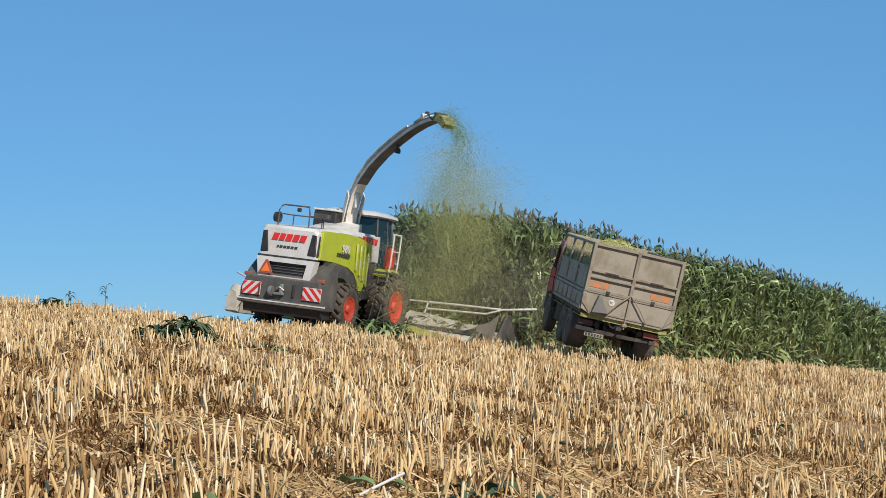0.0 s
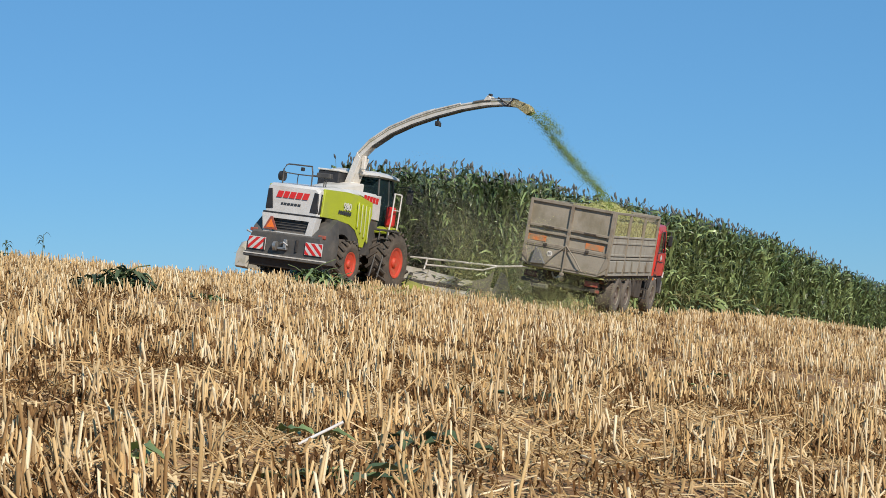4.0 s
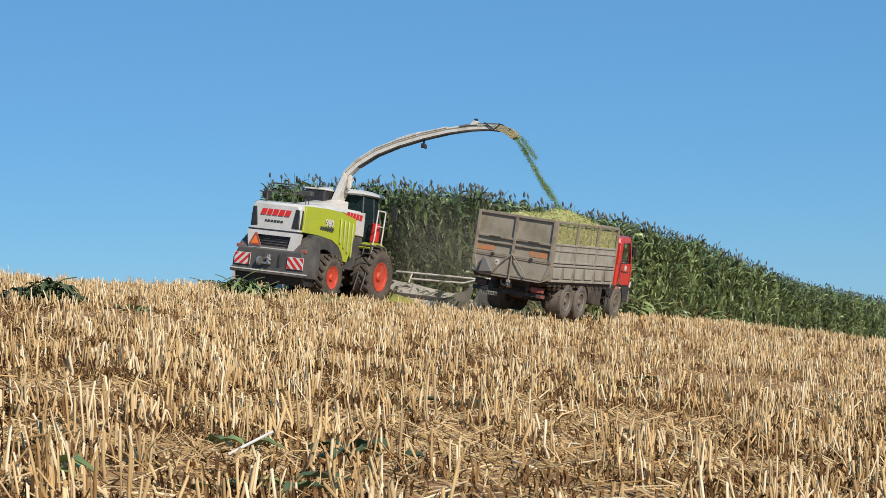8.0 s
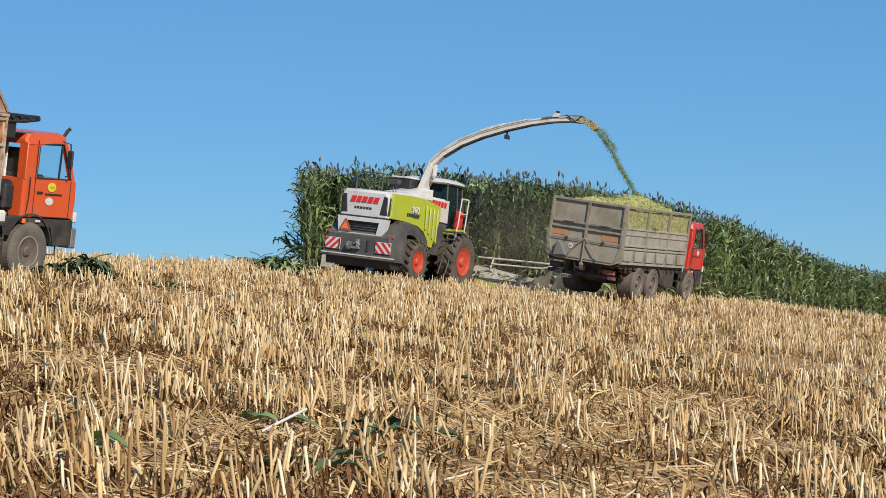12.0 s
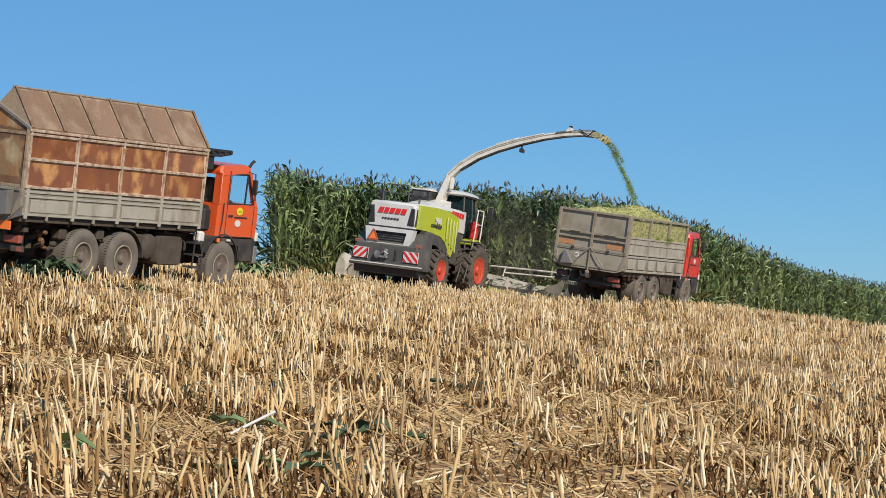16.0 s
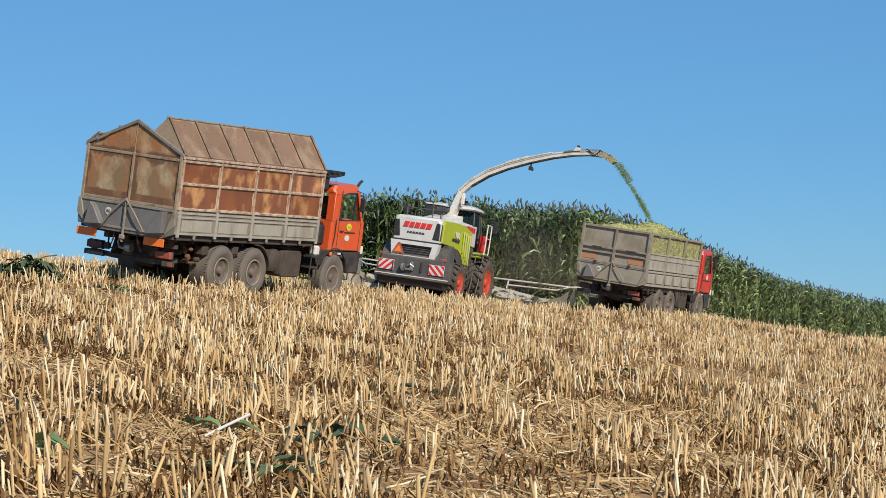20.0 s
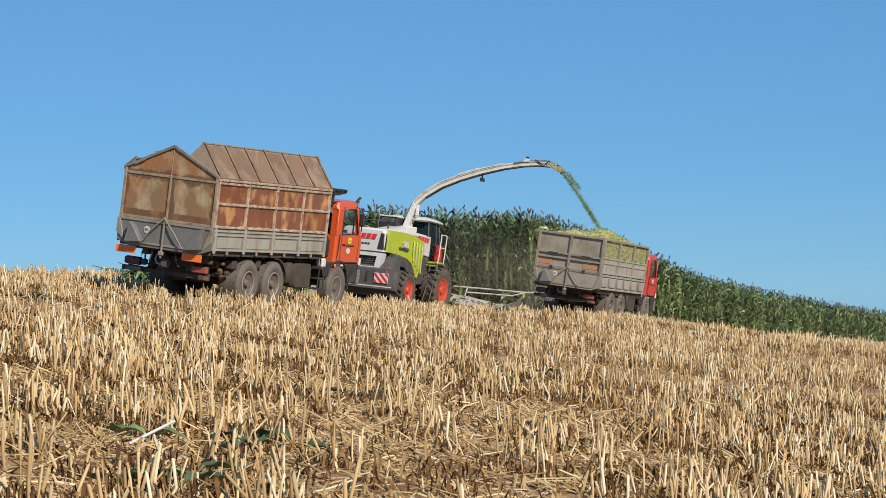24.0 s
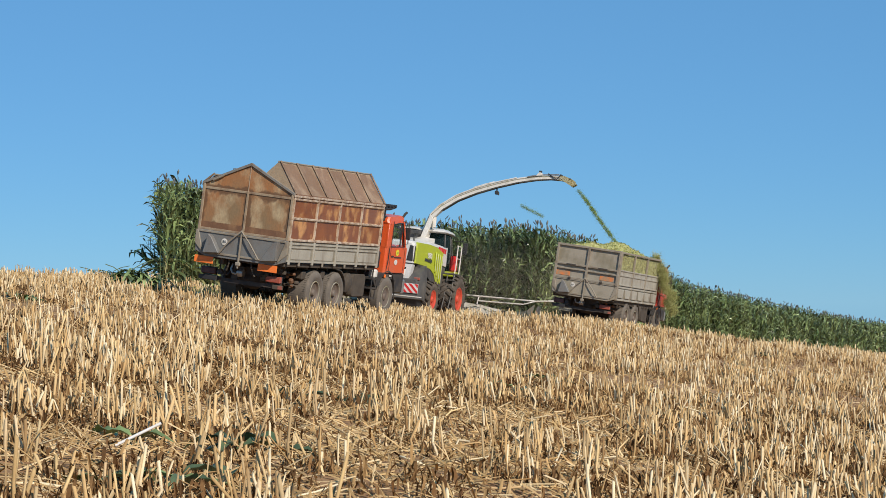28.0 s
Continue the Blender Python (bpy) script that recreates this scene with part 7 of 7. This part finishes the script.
pale_stalk(-1.50, 15.2, 1, 0.31, 0.1, 0.15, BLEACHED)
pale_stalk(-3.35, 21.0, 2, 0.22, 0.3, 0.36, STRAW)
pale_stalk(-0.38, 20.2, 3, 0.2, 0.4, 0.33, STRAW)


def bent_plant(x, y, seed, lean, turn, tall):
    """A sorghum plant left over at the cut edge, leaning."""
    v, f, m = sorghum(seed, tall)
    ob = new("sorghum_plant", shaped("sorghum_plant", v, f, CROP_MATS, m))
    ob.matrix_world = Matrix.Translation((x, y, float(field_z(x, y)) - 0.03)) @ Matrix.Rotation(turn, 4, "Z") @ Matrix.Rotation(radians(lean), 4, "Y")
    tagged(ob, "broken sorghum plant leaning from the edge of the crop", "plant", "plants left at the cut edge")


for k, (du, w, lean, turn, tall) in enumerate(((-0.3, -7.5, 16, 3.0, 2.7), (-0.6, -7.2, 28, 3.4, 2.4), (0.2, -7.7, 10, 2.7, 3.0), (-0.9, -7.2, 36, 3.2, 2.0), (-1.6, -6.2, 26, 3.1, 2.0), (-2.6, -6.0, 40, 2.9, 1.6))):
    p = TRACK + AHEAD * (CORNER + du) + ASIDE * w
    bent_plant(p[0], p[1], 70 + k, lean, turn, tall)

# ---- the chopped crop in the air ----
def bits(name, groups, seed, mat=CHAFF):
    """A cluster of small torn flakes, long along x; groups of (count, half length, spread, flake size)."""
    r = np.random.default_rng(seed)
    tris = []
    for count, long, wide, small in groups:
        c = np.stack([r.uniform(-long, long, count), *(np.clip(r.normal(0, wide, (2, count)), -2 * wide, 2 * wide))], -1)
        tris.append(c[:, None, :] + r.normal(0, small, (count, 3, 3)))
    t = np.concatenate(tris)
    return shaped(name, t.reshape(-1, 3), np.arange(len(t) * 3).reshape(-1, 3), [mat])


TIGHT = [bits("chaff_puff", ((1300, 0.92, 0.042, 0.0112), (360, 0.92, 0.080, 0.0090)), 80 + k) for k in range(4)]
MEDIUM = [bits("chaff_puff", ((1100, 0.86, 0.065, 0.0125), (700, 0.86, 0.13, 0.0105)), 96 + k) for k in range(3)]
WIDE = [bits("chaff_puff", ((520, 0.5, 0.12, 0.0115), (300, 0.6, 0.26, 0.010)), 86 + k) for k in range(3)]
LOOSE = [bits("chaff_puff", ((4400, 1.0, 0.50, 0.0086),), 90 + k, FINECHAFF) for k in range(3)]
LUMP = [bits("chaff_puff", ((1300, 0.15, 0.075, 0.0120), (800, 0.22, 0.14, 0.0095)), 140 + k, HEAP) for k in range(3)]
PUFFS = []


def build_puffs():
    r = random.Random(12)
    k = 0
    for begin, end, step, choose in ((-1.3, 0.9, 0.12, lambda t, k: "stray"), (0.9, 4.6, 1 / 26, lambda t, k: "stream"), (4.6, 28.35, 1 / 22, lambda t, k: "stream"), (27.42, 28.0, 0.022, lambda t, k: "spill"), (-2.7, -0.7, 0.07, lambda t, k: "mist"), (1.22, 2.6, 0.023, lambda t, k: "miss")):
        t = begin
        while t < end:
            style = choose(t, k)
            ob = new("chaff_puff", (LOOSE if style in ("mist", "miss") else LUMP if style == "spill" else WIDE if style == "stray" else MEDIUM if t < 4.6 else TIGHT)[k % 3])
            tagged(ob, "puff of yellow-green chopped crop blown through the air", "chaff", "chaff in the air", "stuff")
            PUFFS.append((ob, t, style, [r.gauss(0, 1) for _ in range(5)]))
            t += step
            k += 1


build_puffs()

HAZE = [bits("dust_puff", ((10000, 2.2, 0.70, 0.0056),), 120 + k, DUST) for k in range(3)]
DUSTS = []


def build_dust():
    r = random.Random(31)
    for k in range(20):
        ob = new("dust_puff", HAZE[k % 3])
        tagged(ob, "thin veil of pale dust hanging over the header", "dust", "dust about the header", "stuff")
        DUSTS.append((ob, Vector((r.uniform(2.4, 6.0), r.uniform(4.2, 7.5), r.uniform(0.8, 3.4))), r.uniform(0, 6.28)))


build_dust()


def swing(t):
    """Turn of the spout, in degrees to the right of straight ahead."""
    return float(np.interp(t, (0, 0.5, 1, 1.5, 2, 3, 4.5, 6.5, 8, 10, 13, 15.5, 17, 18, 20, 22.5, 25, 26, 27, 28),
                           (131.3, 119, 112, 103.2, 97.9, 96.2, 95.3, 89.7, 87, 85.7, 84.2, 85.6, 87.5, 91, 91, 85.7, 82.2, 83.8, 85.4, 87.5)))


def spout_pose(t):
    lift = float(np.interp(t, (0, 1, 2, 4, 8, 12, 17, 28), (2.2, 2.2, 0.7, 0.9, -0.1, 0.2, 1.0, 1.0)))
    return Matrix.Translation((0, 2.45, 3.42)) @ Matrix.Rotation(radians(-swing(t)), 4, "Z") @ Matrix.Rotation(radians(lift), 4, "X")


def aimed(p, d):
    """Pose at p with x along d."""
    return Matrix.Translation(p) @ Vector(d).to_track_quat("X", "Z").to_matrix().to_4x4()


def fly(ob, t0, style, jitter):
    """A puff's way: in the harvester, through the spout, through the air, into the load."""
    def inside(t):
        if style == "spill":
            return way(GREY_ROWS, t) @ Matrix.Translation((0.55 + 0.1 * jitter[0], 3.2 + 0.1 * jitter[1], 2.1))
        return way(HARVESTER_ROWS, t) @ Matrix.Translation((0.05 * jitter[0], 0.5 + 0.1 * jitter[1], 1.95))

    start = (way(HARVESTER_ROWS, t0) @ spout_pose(t0) @ Matrix.Translation((0, 6.38, 2.86))).translation
    out = ((way(HARVESTER_ROWS, t0) @ spout_pose(t0)).to_3x3() @ Vector((0, 1, 0))).normalized()
    aim_y = float(np.interp(t0, (0, 2, 3, 8, 11, 17, 25, 27, 28), (-1.0, -0.6, 0.2, 1.7, 2.3, 2.6, 2.7, 3.1, 3.4)))
    rest = Vector((0.12 * jitter[0], min(aim_y, 2.8) + 0.2 * jitter[1], 2.35))
    steps = []
    if style in ("stream", "miss"):
        T = float(np.interp(t0, (0.9, 1.5, 2.3, 3.4), (1.0, 0.75, 0.45, 0.30)))
        if style == "miss":
            T = 0.32
        n = max(4, round(T * 15))
        hit = way(GREY_ROWS, t0 + T) @ Vector((float(np.interp(t0, (0, 4, 8, 13, 28), (0.4, 0.5, 0.15, 0.05, -0.18))) + (0.04 if t0 > 3.4 else 0.2) * jitter[0], aim_y + 0.05 * jitter[1], 3.05))
        if style == "miss":
            beside = jitter[4] > 0.15
            hit = way(GREY_ROWS, t0 + T) @ (Vector((-2.3 + 0.75 * jitter[0], 0.4 + 1.2 * jitter[1], 3.0 + 0.35 * jitter[2])) if beside else Vector((-0.45 + 0.8 * jitter[0], -2.8 + 0.4 * jitter[1], 2.8 + 0.3 * jitter[2])))
        v = (hit - start - Vector((0, 0, -4.9 * T * T))) / T
        # each puff starts just outside the flap
        gap = 0.66
        start, T = start + v.normalized() * gap, T * (1 - gap / (hit - start).length)
        v = (hit - start - Vector((0, 0, -4.9 * T * T))) / T
        for k in range(n + 1):
            s = k * T / n
            p = start + v * s + Vector((0, 0, -4.9 * s * s))
            steps.append((t0 + s, aimed(p, v + Vector((0, 0, -9.8 * s)))))
        if style == "miss":
            # carried past the truck's tail, slowed by the air, and down to the ground
            t1, p1 = steps[-1][0], steps[-1][1].translation.copy()
            drift = Vector((0.45 * jitter[3], -0.5 + 0.4 * jitter[4], 0))
            sink = (1.9 if beside else 2.9) + 0.45 * jitter[1]
            for s in (0.25, 0.55, 0.9, 1.3):
                p = p1 + drift * (1 - math.exp(-1.3 * s)) + Vector((0, 0, -sink * (s - 0.15 * (1 - math.exp(-5 * s)))))
                steps.append((t1 + s, aimed(p, (0.2, 0.2 * jitter[3], -1))))
            p = steps[-1][1].translation.copy()
            p.z = float(ground_z(p.x, p.y)) - 1.1
            steps.append((t1 + 2.0, aimed(p, (0, 0.1, -1))))
    elif style == "spill":
        # the heap runs over at the front corner and falls past the cab
        lip = Vector((0.95 + 0.10 * jitter[0], 3.85 + 0.10 * jitter[1], 2.80 + 0.05 * jitter[2]))
        rush = Vector((1.55 + 0.28 * jitter[3], 1.2 + 0.4 * jitter[4], -0.1))
        for s in (0, 0.12, 0.24, 0.36, 0.48, 0.6, 0.72):
            p = way(GREY_ROWS, t0 + s) @ (lip + rush * s + Vector((0, 0, -4.9 * s * s)))
            steps.append((t0 + s, aimed(p, way(GREY_ROWS, t0).to_3x3() @ (rush + Vector((0, 0, -9.8 * s))))))
    elif style == "stray":
        v = out * (3.0 + 0.5 * jitter[0]) + Vector((0.3 * jitter[1], 0.3 * jitter[2], -0.4))
        for s in (0, 0.2, 0.45, 0.8, 1.2, 1.7):
            drag = 1 - math.exp(-3.2 * s)
            p = start + v * (drag / 3.2) + Vector((-0.75, 0.5, 0)) * s * s * 0.7 + Vector((0.25 * jitter[3] * s, 0.2 * jitter[4] * s, -3.1 * (s - 0.5 * drag)))
            steps.append((t0 + s, aimed(p, (0.4 - 0.5 * s, 0.1, -0.4 - s))))
        p = steps[-1][1].translation.copy()
        p.z = float(ground_z(p.x, p.y)) - 0.4
        steps.append((t0 + 1.95, aimed(p, (0, 0.1, -1))))
    else:
        v = out * (2.0 + 0.8 * jitter[0]) + Vector((0.5 * jitter[1], 0.5 * jitter[2], 0))
        for s in (0, 0.3, 0.8, 1.4, 2.0):
            drag = 1 - math.exp(-2.5 * s)
            p = start + v * drag * 0.5 + Vector((-0.15 + 0.5 * jitter[3], 0.1 * jitter[2] - 0.2, 0)) * s + Vector((0, 0, -2.2 * (s - 0.3 * drag) + 0.35 * jitter[4] * drag))
            steps.append((t0 + s, aimed(p, (0.3, 0.2 * jitter[3], -0.6 - 0.2 * s))))
        p = steps[-1][1].translation.copy()
        p.z = float(ground_z(p.x, p.y)) - 0.9
        steps.append((t0 + 3.6, aimed(p, (0, 0.1, -1))))
    rows = []
    t = 0.0
    while t < t0 - 0.3:
        rows.append((t, inside(t)))
        t += 4.0
    if t0 - 0.16 > 0:
        rows.append((t0 - 0.034, inside(t0 - 0.034)))
    rows += steps
    if style == "stream":
        t = steps[-1][0] + 0.1
        while t < 28.0:
            rows.append((t, way(GREY_ROWS, t) @ Matrix.Translation(rest)))
            t += 4.0
    # keep to the clip: cut at both ends, with a pose at each end
    before = [r for r in rows if r[0] <= 0.0]
    kept = [r for r in rows if 0.0 < r[0] < 27.98]
    after = [r for r in rows if r[0] >= 27.98]

    def between(a, b, t):
        f = (t - a[0]) / (b[0] - a[0]) if b[0] > a[0] else 0.0
        return a[1].lerp(b[1], f)
    first = between(before[-1], kept[0], 0.0) if before and kept else (before or kept or after)[-1 if before else 0][1]
    full = [(0.0, first)] + [r for r in kept if r[0] > 0.03]
    if after and len(full) > 0:
        last = between(full[-1], after[0], 28.0)
    else:
        last = way(GREY_ROWS, 28.0) @ Matrix.Translation(rest) if style == "stream" else full[-1][1]
    walk(ob, full + [(28.0, last)])


def roll(truck_rows, wheel, place, radius):
    """Turn a wheel by the way that its vehicle goes."""
    ts = np.arange(0, 28.01, 0.25)
    a = np.array(truck_rows)
    x, y = np.interp(ts, a[:, 0], a[:, 1]), np.interp(ts, a[:, 0], a[:, 2])
    gone = np.concatenate([[0], np.cumsum(np.hypot(np.diff(x), np.diff(y)))])
    walk(wheel, [(float(t), Matrix.Translation(place) @ Matrix.Rotation(-g / radius, 4, "X")) for t, g in zip(ts, gone)])


def motions():
    ways = {harvester: HARVESTER_ROWS, grey_truck: GREY_ROWS, rusty_truck: RUSTY_ROWS}
    for thing, rows in ways.items():
        walk(thing, [(r[0], seat(*r[1:])) for r in rows])
    for thing, wheel, place, radius in ROLLING:
        roll(ways[thing], wheel, place, radius)
    walk(grey_load, [(t, Matrix.Translation((0, 0, z))) for t, z in ((0.0, -0.20), (3.0, -0.17), (9.0, 0.0), (28.0, 0.05))])
    walk(spout, [(t, spout_pose(t)) for t in (0, 0.5, 1, 1.5, 2, 3, 4.5, 6.5, 8, 10, 13, 15.5, 17, 18, 20, 22.5, 25, 26, 27, 28)])
    # each slice of the strip is drawn down into the header as it arrives
    for ob, u, base in STRIPS:
        t = (u - FRONT) / SPEED
        b = Vector(base)
        rows = [(0.0, Matrix.Translation(b))]
        if t > 0.2:
            rows.append((t, Matrix.Translation(b)))
        ahead = Vector((AHEAD[0], AHEAD[1], 0))
        axis = Vector((ASIDE[0], ASIDE[1], 0)) * -1
        rows += [(t + 0.7, Matrix.Translation(b + ahead * 0.6 + Vector((0, 0, -2.2))) @ Matrix.Rotation(radians(14), 4, axis)),
                 (t + 1.4, Matrix.Translation(b + ahead * 1.0 + Vector((0, 0, -4.9))) @ Matrix.Rotation(radians(18), 4, axis))]
        walk(ob, [r for r in rows if r[0] < 27.9] + [(28.0, [r for r in rows if r[0] < 28.6][-1][1])])
    for ob, at_header, phase in DUSTS:
        walk(ob, [(t, way(HARVESTER_ROWS, t) @ Matrix.Translation(at_header + Vector((0.7 * math.sin(t * 0.5 + phase), 0.6 * math.sin(t * 0.37 + 2 * phase), 0.3 * math.sin(t * 0.6 + 3 * phase)))) @ Matrix.Rotation(phase, 4, "Z")) for t in [2.0 * k for k in range(15)]])
    for ob, t0, style, jitter in PUFFS:
        fly(ob, t0, style, jitter)


motions()
